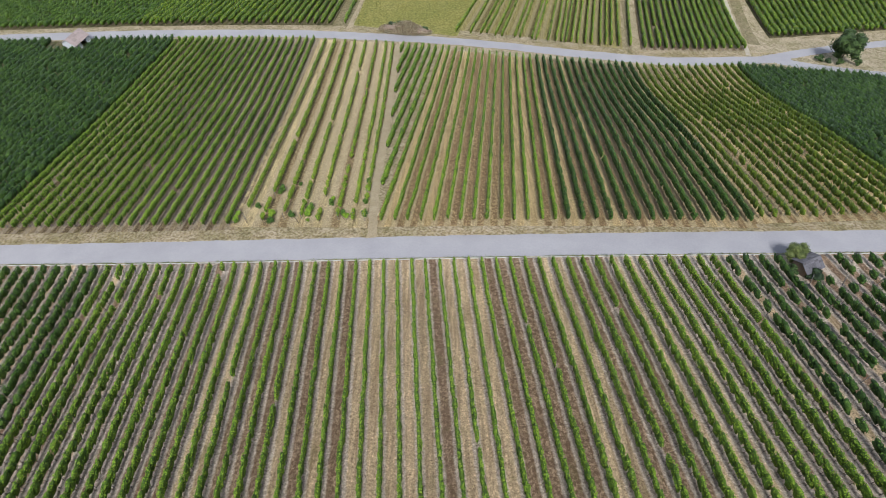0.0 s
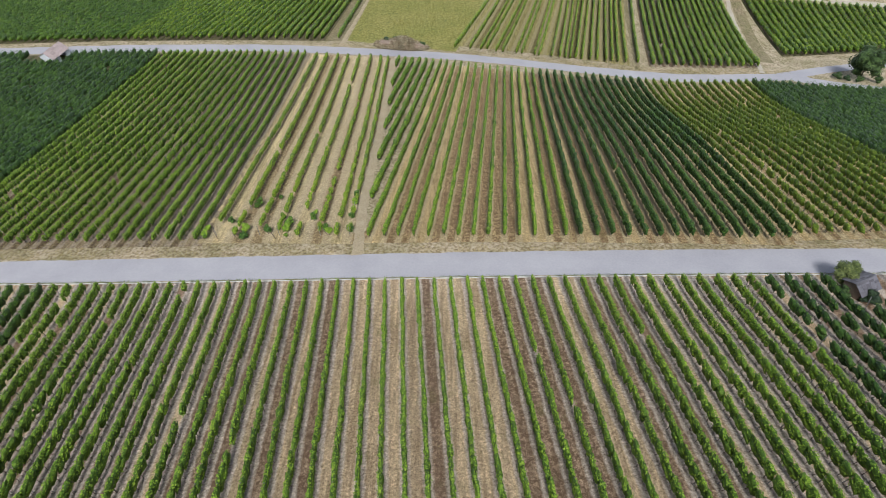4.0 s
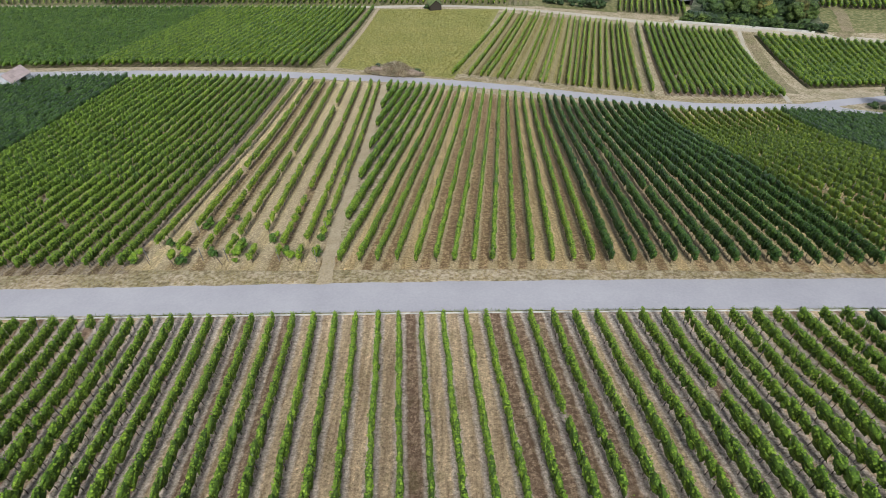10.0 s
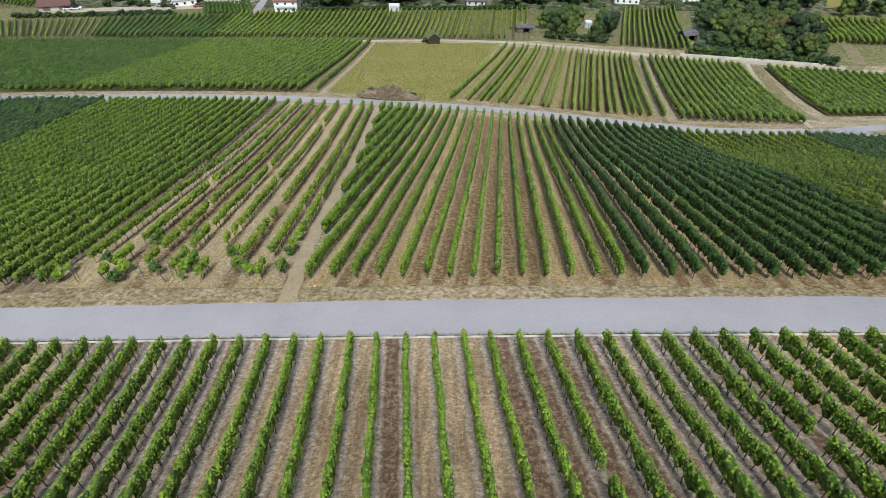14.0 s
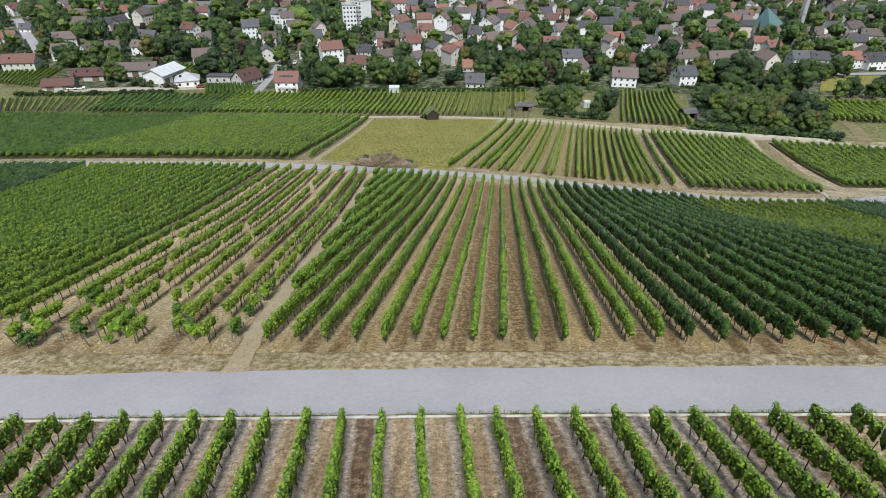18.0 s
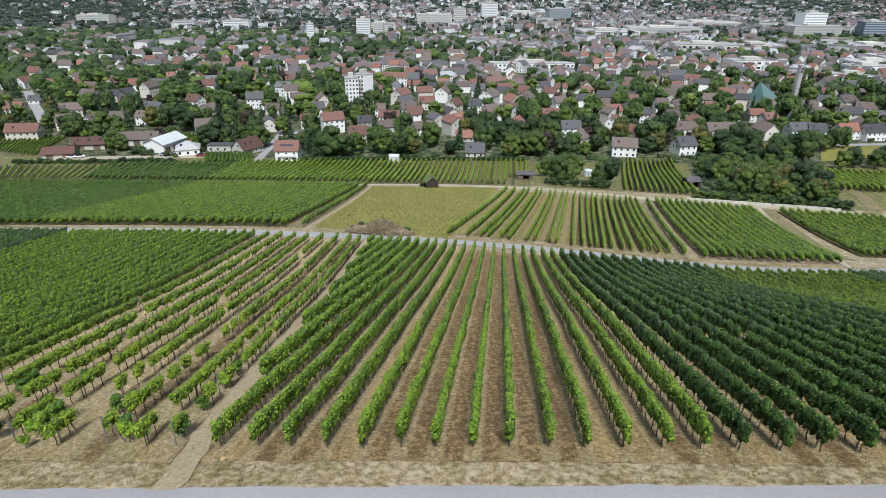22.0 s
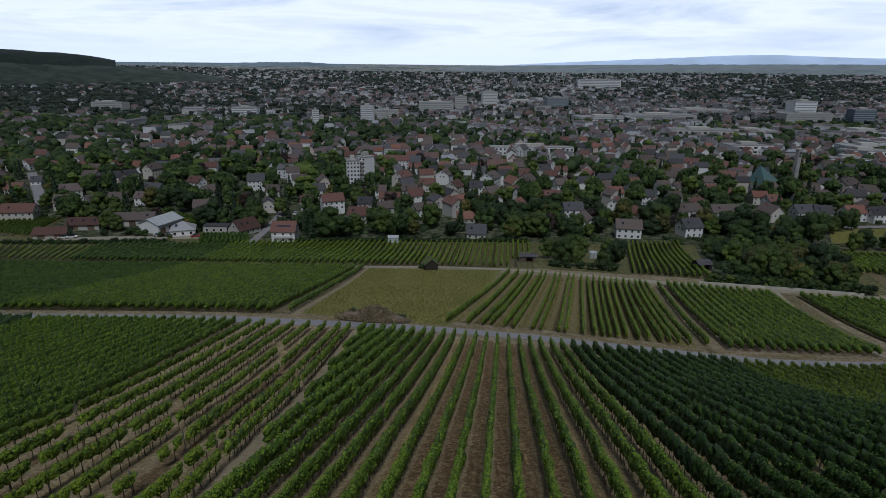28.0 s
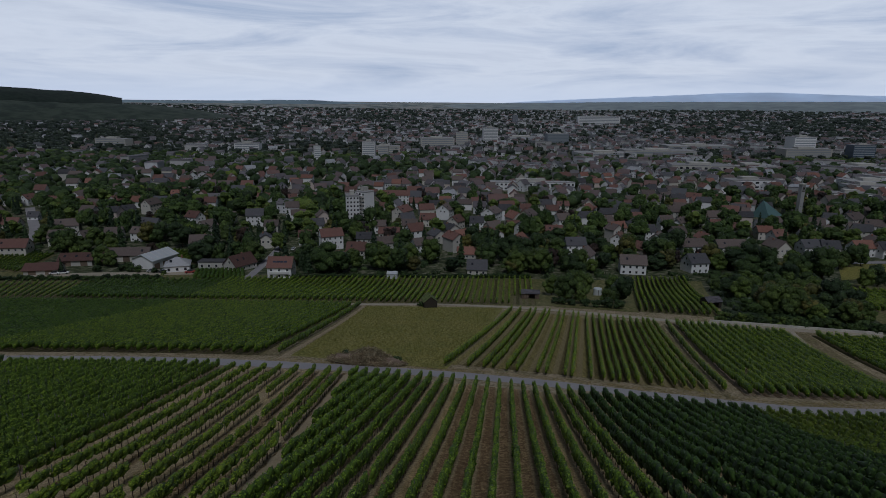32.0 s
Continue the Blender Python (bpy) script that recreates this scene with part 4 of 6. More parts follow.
plot("farm_block", ((-103, 278), (-83, 279)), ((-108, 294), (-89, 295)), 12, dict(FAR, mat="dark", dens=40, width=0.7, h1=1.7), M_SOIL_GREEN, "dark vines by the barn", "short row of dark vines beside the farm", 0.0, stems=False, joined=True)
# ---- trees ----
def crown_mesh(name, mat, rx, rz, h, count, leaf, seed, lobes=24, ball=2, core=0.93):
    """A crown of many leaf clumps on uneven lobes with gaps between."""
    rng = np.random.default_rng(seed)
    cen, nor, mids, rads = [], [], [], []
    for i in range(lobes):
        a = i * 2.4 + rng.uniform(-0.4, 0.4)
        up = rng.uniform(-0.6, 0.85)
        rad = rng.uniform(0.3, 0.78) * math.sqrt(max(0.1, 1 - up * up * 0.8))
        c = np.array([math.cos(a) * rad * rx, math.sin(a) * rad * rx, h + up * rz])
        r = rx * rng.uniform(0.44, 0.66) * (9 / lobes) ** 0.3
        k = count // lobes
        mids.append(c)
        rads.append(r)
        d = rng.normal(0, 1, (k, 3))
        d /= np.linalg.norm(d, axis=1)[:, None]
        d[:, 2] = np.abs(d[:, 2]) * np.where(rng.uniform(0, 1, k) < 0.66, 1, -1)
        cen.append(c + d * r * rng.uniform(0.86, 1.16, k)[:, None] * np.array([1, 1, rz / rx * 0.95]))
        nor.append(d + np.array([0, 0, 0.3]))
    v, f = leaves(np.concatenate(cen), np.concatenate(nor), leaf, rng, 0.32)
    v2, f2 = lumps(np.array(mids), np.array(rads) * core, rz / rx * 0.95, ball, rng)
    return mesh_from(name, np.concatenate([v, v2]), np.concatenate([f, f2 + len(v)]), [mat], smooth=True)


def cone_crown(name, mat, r, h0, h1, count, leaf, seed):
    """A conifer: drooping tiers that narrow to the tip."""
    rng = np.random.default_rng(seed)
    t = 1 - np.sqrt(rng.uniform(0, 1, count))
    a = rng.uniform(0, 6.28, count)
    tier = 0.78 + 0.22 * np.cos(t * 42)
    rr = r * (1 - t) * tier * np.sqrt(rng.uniform(0.5, 1.1, count))
    c = np.stack([np.cos(a) * rr, np.sin(a) * rr, h0 + (h1 - h0) * t], 1)
    v, f = leaves(c, np.stack([np.cos(a), np.sin(a), np.full(count, 0.5)], 1), leaf, rng, 0.4)
    return mesh_from(name, v, f, [mat])


def trunk_mesh(name, r, h, seed, limbs=5):
    rng = random.Random(seed)
    bm = bmesh.new()
    def limb(a, b, r0, r1):
        a, b = Vector(a), Vector(b)
        d = (b - a).normalized()
        s = d.orthogonal().normalized()
        u = d.cross(s)
        rings = []
        for c, rad in ((a, r0), ((a + b) / 2 + s * 0.1 * r0, (r0 + r1) / 2), (b, r1)):
            rings.append([bm.verts.new(c + (s * math.cos(k * 1.047) + u * math.sin(k * 1.047)) * rad) for k in range(6)])
        for p, q in zip(rings, rings[1:]):
            for k in range(6):
                bm.faces.new((p[k], p[(k + 1) % 6], q[(k + 1) % 6], q[k]))
    limb((0, 0, -0.4), (0.1, 0, h), r, r * 0.55)
    for i in range(limbs):
        a = i * 6.28 / max(limbs, 1) + rng.uniform(-0.3, 0.3)
        limb((0.08, 0, h * rng.uniform(0.75, 1.0)), (math.cos(a) * h * 0.55, math.sin(a) * h * 0.55, h * rng.uniform(1.3, 1.7)), r * 0.4, r * 0.12)
    return bm_mesh(name, bm, M_BARK)


TREES, LOW = [], []
for i, (mt, rx, rz, h, cnt, lf) in enumerate([("tree", 4.2, 4.2, 5.8, 640, 0.95), ("tree", 3.4, 4.4, 5.8, 580, 0.9), ("tree_light", 3.6, 3.6, 5.0, 580, 0.85), ("tree", 5.0, 4.0, 5.6, 700, 1.0), ("tree_light", 2.6, 2.8, 3.6, 480, 0.7), ("purple", 3.2, 3.2, 4.6, 520, 0.8), ("tree_autumn", 3.6, 3.4, 4.8, 540, 0.85)]):
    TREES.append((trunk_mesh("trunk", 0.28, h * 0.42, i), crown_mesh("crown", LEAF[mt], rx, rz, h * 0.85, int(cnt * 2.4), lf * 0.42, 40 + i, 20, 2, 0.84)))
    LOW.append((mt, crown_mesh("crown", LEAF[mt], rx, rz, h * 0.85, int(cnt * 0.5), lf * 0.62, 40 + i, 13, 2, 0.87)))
TREES.append((trunk_mesh("trunk", 0.28, 2.6, 9), crown_mesh("crown", LEAF["tree"], 4.2, 3.4, 4.4, 2600, 0.36, 51, 30, 2, 0.85)))
CONIFERS = [(trunk_mesh("trunk", 0.2, 2.0, 20 + i, 0), cone_crown("crown", LEAF["conifer"], r, 0.8, hh, 380, 0.75, 60 + i)) for i, (r, hh) in enumerate([(2.4, 12.0), (1.9, 9.5), (1.1, 8.0)])]
TREE_LABEL = ["broad dark green deciduous tree among the houses", "tall green deciduous tree beside gardens", "light green rounded tree in a garden", "wide spreading dark green tree in a garden", "small light green garden tree", "dark purple-leaved tree in a garden", "deciduous tree turning yellow-brown", "dense dark rounded tree at the road fork"]


def tree(kind, x, y, size=1.0, group="trees"):
    conifer = kind >= 10
    tr, cr = CONIFERS[kind - 10] if conifer else TREES[kind]
    holder = thing("conifer" if conifer else "tree", x, y, float(gz(x, y)), random.uniform(0, 360), "dark narrow conifer rising between houses" if conifer else TREE_LABEL[kind], "tree", group)
    holder.scale = (size, size, size * random.uniform(0.9, 1.12))
    part("trunk", tr, holder)
    part("crown", cr, holder)
    return holder


SHRUB = [crown_mesh("leaves", LEAF[m], 1.5, 1.1, 1.0, 300, 0.3, 90 + i, 9, 2, 0.85) for i, m in enumerate(["tree", "tree_light", "willow"])]
SHRUB_STEM = trunk_mesh("stem", 0.08, 0.5, 77, 3)


def shrub(x, y, size=1.0, kind=0, label="low rounded green shrub"):
    holder = thing("shrub", x, y, float(gz(x, y)), random.uniform(0, 360), label, "shrub", "shrubs")
    holder.scale = (size, size, size * random.uniform(0.8, 1.1))
    part("leaves", SHRUB[kind], holder)
    part("stem", SHRUB_STEM, holder)
    return holder


# ---- houses ----
def uv_slab(bm, uv, pts, w, s):
    vs = [bm.verts.new(p) for p in pts]
    f = bm.faces.new(vs)
    for loop, c in zip(f.loops, ((0, 0), (w, 0), (w, s), (0, s))):
        loop[uv].uv = c
    return vs, f


def gable_roof(w, d, h, rise, over, mat, name="roof"):
    """Two tiled slabs with thickness and eaves; the ridge runs along x."""
    bm = bmesh.new()
    uv = bm.loops.layers.uv.new("UVMap")
    run = d / 2 + over
    drop = rise * over / (d / 2)
    s = math.hypot(run, rise + drop)
    x = w / 2 + over
    th = 0.22
    for sg in (-1, 1):
        eave, ridge = (sg * run, h - drop), (0, h + rise)
        top = [(-x, eave[0], eave[1] + th), (x, eave[0], eave[1] + th), (x, 0, ridge[1] + th), (-x, 0, ridge[1] + th)]
        low = [(p[0], p[1], p[2] - th) for p in top]
        if sg > 0:
            top, low = [top[i] for i in (1, 0, 3, 2)], [low[i] for i in (1, 0, 3, 2)]
        uv_slab(bm, uv, top, 2 * x, s)
        uv_slab(bm, uv, low[::-1], 2 * x, s)
        for i in (0, 1, 3):
            j = (i + 1) % 4
            uv_slab(bm, uv, [low[i], low[j], top[j], top[i]], 0.3, 0.3)
    return bm_mesh(name, bm, mat)


def hip_roof(w, d, h, rise, over, mat, name="roof"):
    bm = bmesh.new()
    uv = bm.loops.layers.uv.new("UVMap")
    x, y = w / 2 + over, d / 2 + over
    k = max(0.1, w / 2 - d / 2)
    z0, z1 = h - 0.1, h + rise
    e = [(-x, -y, z0), (x, -y, z0), (x, y, z0), (-x, y, z0)]
    a, b = (-k, 0, z1), (k, 0, z1)
    s = math.hypot(y, rise)
    uv_slab(bm, uv, [e[0], e[1], b, a], 2 * x, s)
    uv_slab(bm, uv, [e[2], e[3], a, b], 2 * x, s)
    for p, q, r in ((e[1], e[2], b), (e[3], e[0], a)):
        f = bm.faces.new([bm.verts.new(v) for v in (p, q, r)])
        for loop, c in zip(f.loops, ((0, 0), (2 * y, 0), (y, s))):
            loop[uv].uv = c
    uv_slab(bm, uv, e[::-1], 2 * x, 2 * y)
    return bm_mesh(name, bm, mat)


def wall_mesh(w, d, h, rise, mat, gable=True):
    bm = bmesh.new()
    x, y = w / 2, d / 2
    low = [bm.verts.new(p) for p in ((-x, -y, -2.5), (x, -y, -2.5), (x, y, -2.5), (-x, y, -2.5))]
    top = [bm.verts.new(p) for p in ((-x, -y, h), (x, -y, h), (x, y, h), (-x, y, h))]
    bm.faces.new((low[0], low[1], top[1], top[0]))
    bm.faces.new((low[2], low[3], top[3], top[2]))
    if gable:
        a, b = bm.verts.new((-x, 0, h + rise)), bm.verts.new((x, 0, h + rise))
        bm.faces.new((low[1], low[2], top[2], b, top[1]))
        bm.faces.new((low[3], low[0], top[0], a, top[3]))
    else:
        bm.faces.new((low[1], low[2], top[2], top[1]))
        bm.faces.new((low[3], low[0], top[0], top[3]))
        bm.faces.new(top)
    return bm_mesh("wall", bm, mat)


def window_meshes(w, h):
    bm = bmesh.new()
    t = 0.09
    for b in ((-w / 2, w / 2, -h / 2, -h / 2 + t), (-w / 2, w / 2, h / 2 - t, h / 2), (-w / 2, -w / 2 + t, -h / 2 + t, h / 2 - t), (w / 2 - t, w / 2, -h / 2 + t, h / 2 - t)):
        box(bm, b[0], b[1], -0.07, 0.0, b[2], b[3])
    frame_me = bm_mesh("window_frame", bm, M_FRAME)
    pane = box_mesh("pane", M_GLASS, -w / 2 + t, w / 2 - t, -0.03, 0.0, -h / 2 + t, h / 2 - t)
    return frame_me, pane


WIN = window_meshes(1.2, 1.35)
SKYLIGHT = box_mesh("skylight", M_GLASS, -0.5, 0.5, -0.7, 0.7, 0.0, 0.08)
CHIMNEY = box_mesh("chimney", M_BRICK, -0.35, 0.35, -0.35, 0.35, -1.6, 0.9, 0.03)
SOLAR = box_mesh("solar_panel", plain("solar_glass", (0.05, 0.06, 0.09), 0.15, 0, 0.2), -0.8, 0.8, -0.5, 0.5, 0.0, 0.05)
_cache = {}


def house(x, y, turn, w=10.0, d=8.5, storeys=2, rise=3.6, wall=0, roof=0, hip=False, detail=2, label="", group="houses", flat=False, skylights=1, name="house"):
    h = 2.75 * storeys + 0.3
    key = (round(w, 1), round(d, 1), storeys, round(rise, 1), wall, roof, hip, flat)
    if key not in _cache:
        if flat:
            bm = bmesh.new()
            box(bm, -w / 2 - 0.2, w / 2 + 0.2, -d / 2 - 0.2, d / 2 + 0.2, h, h + 0.45)
            r = bm_mesh("roof", bm, M_ROOF[roof])
        else:
            r = (hip_roof if hip else gable_roof)(w, d, h, rise, 0.5, M_ROOF[roof])
        _cache[key] = (wall_mesh(w, d, h, rise, M_WALL[wall], not (hip or flat)), r)
    wm, rm = _cache[key]
    words = ("white", "cream", "grey", "rose")[wall], ("red-brown tiled", "brown tiled", "orange tiled", "dark slate", "pale grey", "dark red")[roof]
    holder = thing(name, x, y, float(gz(x, y)), turn, label or f"{words[0]} plastered house with a {'flat' if flat else words[1]} roof", "house", group)
    if name == "house":
        holder.scale = (0.87, 0.87, 0.87)
    part("wall", wm, holder)
    part("roof", rm, holder)
    if detail >= 1:
        n = max(2, int(w / 3.0))
        for s in range(storeys):
            for i in range(n):
                if detail == 1 and (s == 0 and storeys > 1 and i % 2):
                    continue
                win = part("window", WIN[0], holder, m=pose(-w / 2 + (i + 0.5) * w / n, -d / 2 - 0.005, 1.5 + 2.75 * s))
                if detail >= 2 and y < 350:
                    part("pane", WIN[1], win)
                else:
                    win.data = PANE_FRAMED
        g = 2 if d > 7 else 1
        if not hip:
            for sg in (-1, 1):
                for i in range(g):
                    win = part("window", PANE_FRAMED, holder, m=pose(sg * (w / 2 + 0.005), (i - (g - 1) / 2) * 3.0, 1.5 + 2.75 * (storeys - 1), 0, 0, 90 * sg))
                if not flat and rise > 2.8 and detail >= 2:
                    part("window", PANE_FRAMED, holder, m=pose(sg * (w / 2 + 0.005), 0, h + rise * 0.35, 0, 0, 90 * sg))
    if not flat:
        part("chimney", CHIMNEY, holder, m=pose(w * 0.18, d * 0.12, h + rise * 0.85))
        if detail >= 2:
            pitch = math.degrees(math.atan2(rise, d / 2))
            for i in range(skylights):
                part("skylight", SKYLIGHT, holder, m=pose(-w * 0.25 + i * w * 0.28, -d / 4, h + rise / 2 + 0.24, pitch))
    return holder


bmx = bmesh.new()
box(bmx, -0.6, 0.6, -0.05, 0.0, -0.68, 0.68)
box(bmx, -0.48, 0.48, -0.07, -0.04, -0.56, 0.56)
PANE_FRAMED = bm_mesh("window", bmx, [M_FRAME, M_GLASS])
for poly in PANE_FRAMED.polygons:
    poly.material_index = 1 if poly.index >= 6 else 0
# ---- meadow, verges and grass ----
grid_sheet("meadow", lambda s: (-26.5 + 29.3 * s, 148.5 - 7.5 * s), lambda s: (-22.2 + 42 * s, 217.5 + 0.5 * s), M_MEADOW, 0.05, "yellow-green meadow of uncut dry grass", 30, 40, category="meadow")
grid_sheet("field_town", lambda s: (-352 + 42 * s, 560 + 3 * s), lambda s: (-362 + 54 * s, 590 + 4 * s), plain("stubble", (0.42, 0.33, 0.18), 0.95, 0, 0.2, 0.2), 0.3, "tan stubble field among the trees", 6, 6, category="field")
grid_sheet("field_east", lambda s: (172 + 50 * s, 292 + 16 * s), lambda s: (192 + 80 * s, 326 + 5 * s), M_MEADOW, 0.3, "dry meadow in front of the white houses", 8, 6, category="field")


def tufts(name, x, y, size, mat, label, blades=4, tall=1.0):
    """Grass: thin upright blades."""
    rng = np.random.default_rng(len(x))
    n = len(x) * blades
    bx = np.repeat(x, blades) + rng.normal(0, 0.07, n)
    by = np.repeat(y, blades) + rng.normal(0, 0.07, n)
    bz = gz(bx, by) + 0.02
    a = rng.uniform(0, 6.28, n)
    h = np.repeat(size, blades) * rng.uniform(0.5, 1.2, n) * tall
    w = 0.012 + 0.05 * h
    lx, ly = rng.normal(0, 0.45, n) * h, rng.normal(0, 0.45, n) * h
    v = np.stack([np.stack([bx - np.cos(a) * w, by - np.sin(a) * w, bz], 1), np.stack([bx + np.cos(a) * w, by + np.sin(a) * w, bz], 1), np.stack([bx + lx, by + ly, bz + h], 1)], 1).reshape(-1, 3)
    ob = new(name, mesh_from(name, v, np.arange(3 * n).reshape(n, 3), [mat]))
    tagged(ob, label, "grass", kind="stuff")


rg = np.random.default_rng(3)
vx = rg.uniform(-80, 75, 17000)
tufts("dry_grass", vx, far_edge(vx) + 0.25 + rg.uniform(0, 1, 17000) ** 1.3 * 4.2, rg.uniform(0.05, 0.17, 17000), M_STRAW, "dry straw-coloured grass on the verge", 4)
vx = rg.uniform(-76, 72, 5200)
vx = vx[np.sin(vx * 0.9) + np.sin(vx * 0.37) > -0.9]
tufts("kerb_grass", vx, near_edge(vx) + 0.12 + rg.uniform(0, 0.3, len(vx)), rg.uniform(0.06, 0.18, len(vx)), M_GRASS, "green grass growing along the kerb", 5)
vx = rg.uniform(-36, -12, 7000)
tufts("straw_tufts", vx, rg.uniform(57, 100, 7000), rg.uniform(0.05, 0.15, 7000), M_STRAW, "dry grass between the sparse vines", 3)
vx = rg.uniform(-10, 48, 9000)
tufts("lane_grass", vx, 57 + rg.uniform(0, 1, 9000) ** 1.5 * 50, rg.uniform(0.05, 0.13, 9000), M_STRAW, "dry grass in the lanes between vines", 3)
u_, w_ = rg.uniform(0, 1, 9000), rg.uniform(0, 1, 9000)
mx, my = -26 + 28 * u_ + w_ * (3.5 + 13 * u_), 149 - 6.5 * u_ + w_ * (67 + 7 * u_)
tufts("meadow_grass", mx, my, rg.uniform(0.2, 0.6, 9000), leaf_material("meadow_blades", (0.13, 0.135, 0.032), (0.215, 0.205, 0.052), (0.30, 0.265, 0.085), 0.15), "tall yellow-green meadow grass", 3)
vx = rg.uniform(-50, 37, 9000)
tufts("plot_grass", vx, rg.uniform(8, 47, 9000), rg.uniform(0.05, 0.18, 9000), M_STRAW, "short dry grass between the front rows", 3)
vx = rg.uniform(-30, 90, 2500)
tufts("verge_grass", vx, np.interp(vx, [-45, -1, 30, 60, 82], [143.8, 138, 132.6, 131, 132.5]) + rg.uniform(2.4, 5.0, 2500), rg.uniform(0.1, 0.25, 2500), M_STRAW, "dry grass on the verge of the upper lane", 4)

grid_sheet("track_grass", lambda s: (-32.5 + 5.2 * s, 148.3 - 0.2 * s), lambda s: (-27 + 4.0 * s, 217.6 + 0 * s), M_GRASSY, 0.05, "weedy grass beside the meadow track", 6, 30, category="grass")

# single young vines at the road end of the sparse plot
VINE_TRUNK = trunk_mesh("stem", 0.06, 0.75, 5, 3)
VINE_CROWN = [crown_mesh("foliage", LEAF[m], 0.62, 0.62, 1.35, 320, 0.15, 210 + i, 9, 1, 0.85) for i, m in enumerate(["deep", "dark", "bright"])]
rv = random.Random(12)
for i in range(26):
    x = -34.5 + rv.choice(range(8)) * 3.0 + rv.uniform(-0.3, 0.3)
    y = 58.2 + rv.uniform(0, 1) ** 1.4 * 11
    if x > -13:
        continue
    g = thing("grapevine", x, y, float(gz(x, y)), rv.uniform(0, 360), "single free-standing green vine on dry grass", "vine", "single vines")
    s = rv.uniform(0.5, 0.9)
    g.scale = (s, s, s)
    part("stem", VINE_TRUNK, g)
    part("foliage", VINE_CROWN[rv.randrange(3)], g)
STAKE = box_mesh("stake", M_WOOD, -0.04, 0.04, -0.04, 0.04, -0.3, 1.7, 0.01)
for x, y, lean in ((-29.5, 58.4, 14), (-24.0, 58.2, 12), (-22.2, 61.5, 8), (-20.4, 60.0, 16), (-16.6, 58.6, 18), (-32.8, 59.0, 3)):
    st = new("stake", STAKE)
    st.matrix_basis = pose(x, y, float(gz(x, y)), 0, -lean, 20)
    tagged(st, "leaning weathered wooden stake in dry grass", "stake", "stakes")

# ---- brush heap on the meadow's edge ----
def brush_heap():
    x0, y0 = -11.5, 144.5
    z0 = float(gz(x0, y0))
    h = thing("brush_heap", x0, y0, z0, -10, "heap of grey and brown cut vine wood on the meadow edge", "brush heap")
    h.scale = (1.15, 1.15, 1.15)
    rng = np.random.default_rng(8)
    n = 8000
    u, v = rng.uniform(-1, 1, n), rng.uniform(-1, 1, n)
    k = u * u + v * v < 1
    u, v = u[k], v[k]
    n = len(u)
    top = (1 - u * u * 0.9 - v * v * 0.8).clip(0) * (1.9 + 0.5 * np.sin(u * 5 + 1) + 0.3 * np.sin(v * 7))
    c = np.stack([u * 6.5, v * 2.8, top * rng.uniform(0.5, 1.05, n) - 0.24 * v * 2.8], 1)
    ln = rng.normal(0, 1, (n, 3)) * np.array([1, 1, 0.45])
    ln /= np.linalg.norm(ln, axis=1)[:, None]
    side = np.cross(ln, rng.normal(0, 1, (n, 3)))
    side /= np.linalg.norm(side, axis=1)[:, None]
    L, w = rng.uniform(0.25, 0.7, n)[:, None], rng.uniform(0.015, 0.04, n)[:, None]
    vv = np.stack([c - ln * L - side * w, c - ln * L + side * w, c + ln * L + side * w, c + ln * L - side * w], 1).reshape(-1, 3)
    part("tangle", mesh_from("tangle", vv, np.arange(4 * n).reshape(n, 4), [M_BRUSH]), h, "tangle of dead grey twigs", kind="stuff")
    bm = bmesh.new()
    bmesh.ops.create_icosphere(bm, subdivisions=4, radius=1)
    for p in bm.verts:
        q = p.co.copy()
        p.co = Vector((q.x * 6.2, q.y * 2.6, max(q.z, -0.3) * 1.5 - 0.24 * q.y * 2.6)) * (1 + 0.12 * noise.noise(q * 4))
    part("mound", bm_mesh("mound", bm, two_scale("heap_core", [(0.3, (0.16, 0.11, 0.08)), (0.7, (0.32, 0.25, 0.19))], 2.5, 0.3, 0.95, 0.2)), h, "brown core of rotting wood")


brush_heap()
for x, y, s in ((-15.5, 146.5, 0.8), (-6.0, 144.6, 0.7), (-13.0, 147.2, 0.8), (-11.2, 147.0, 0.7), (-14.6, 147.4, 0.7)):
    shrub(x, y, s, 0, "low green weeds overgrowing the brush heap")


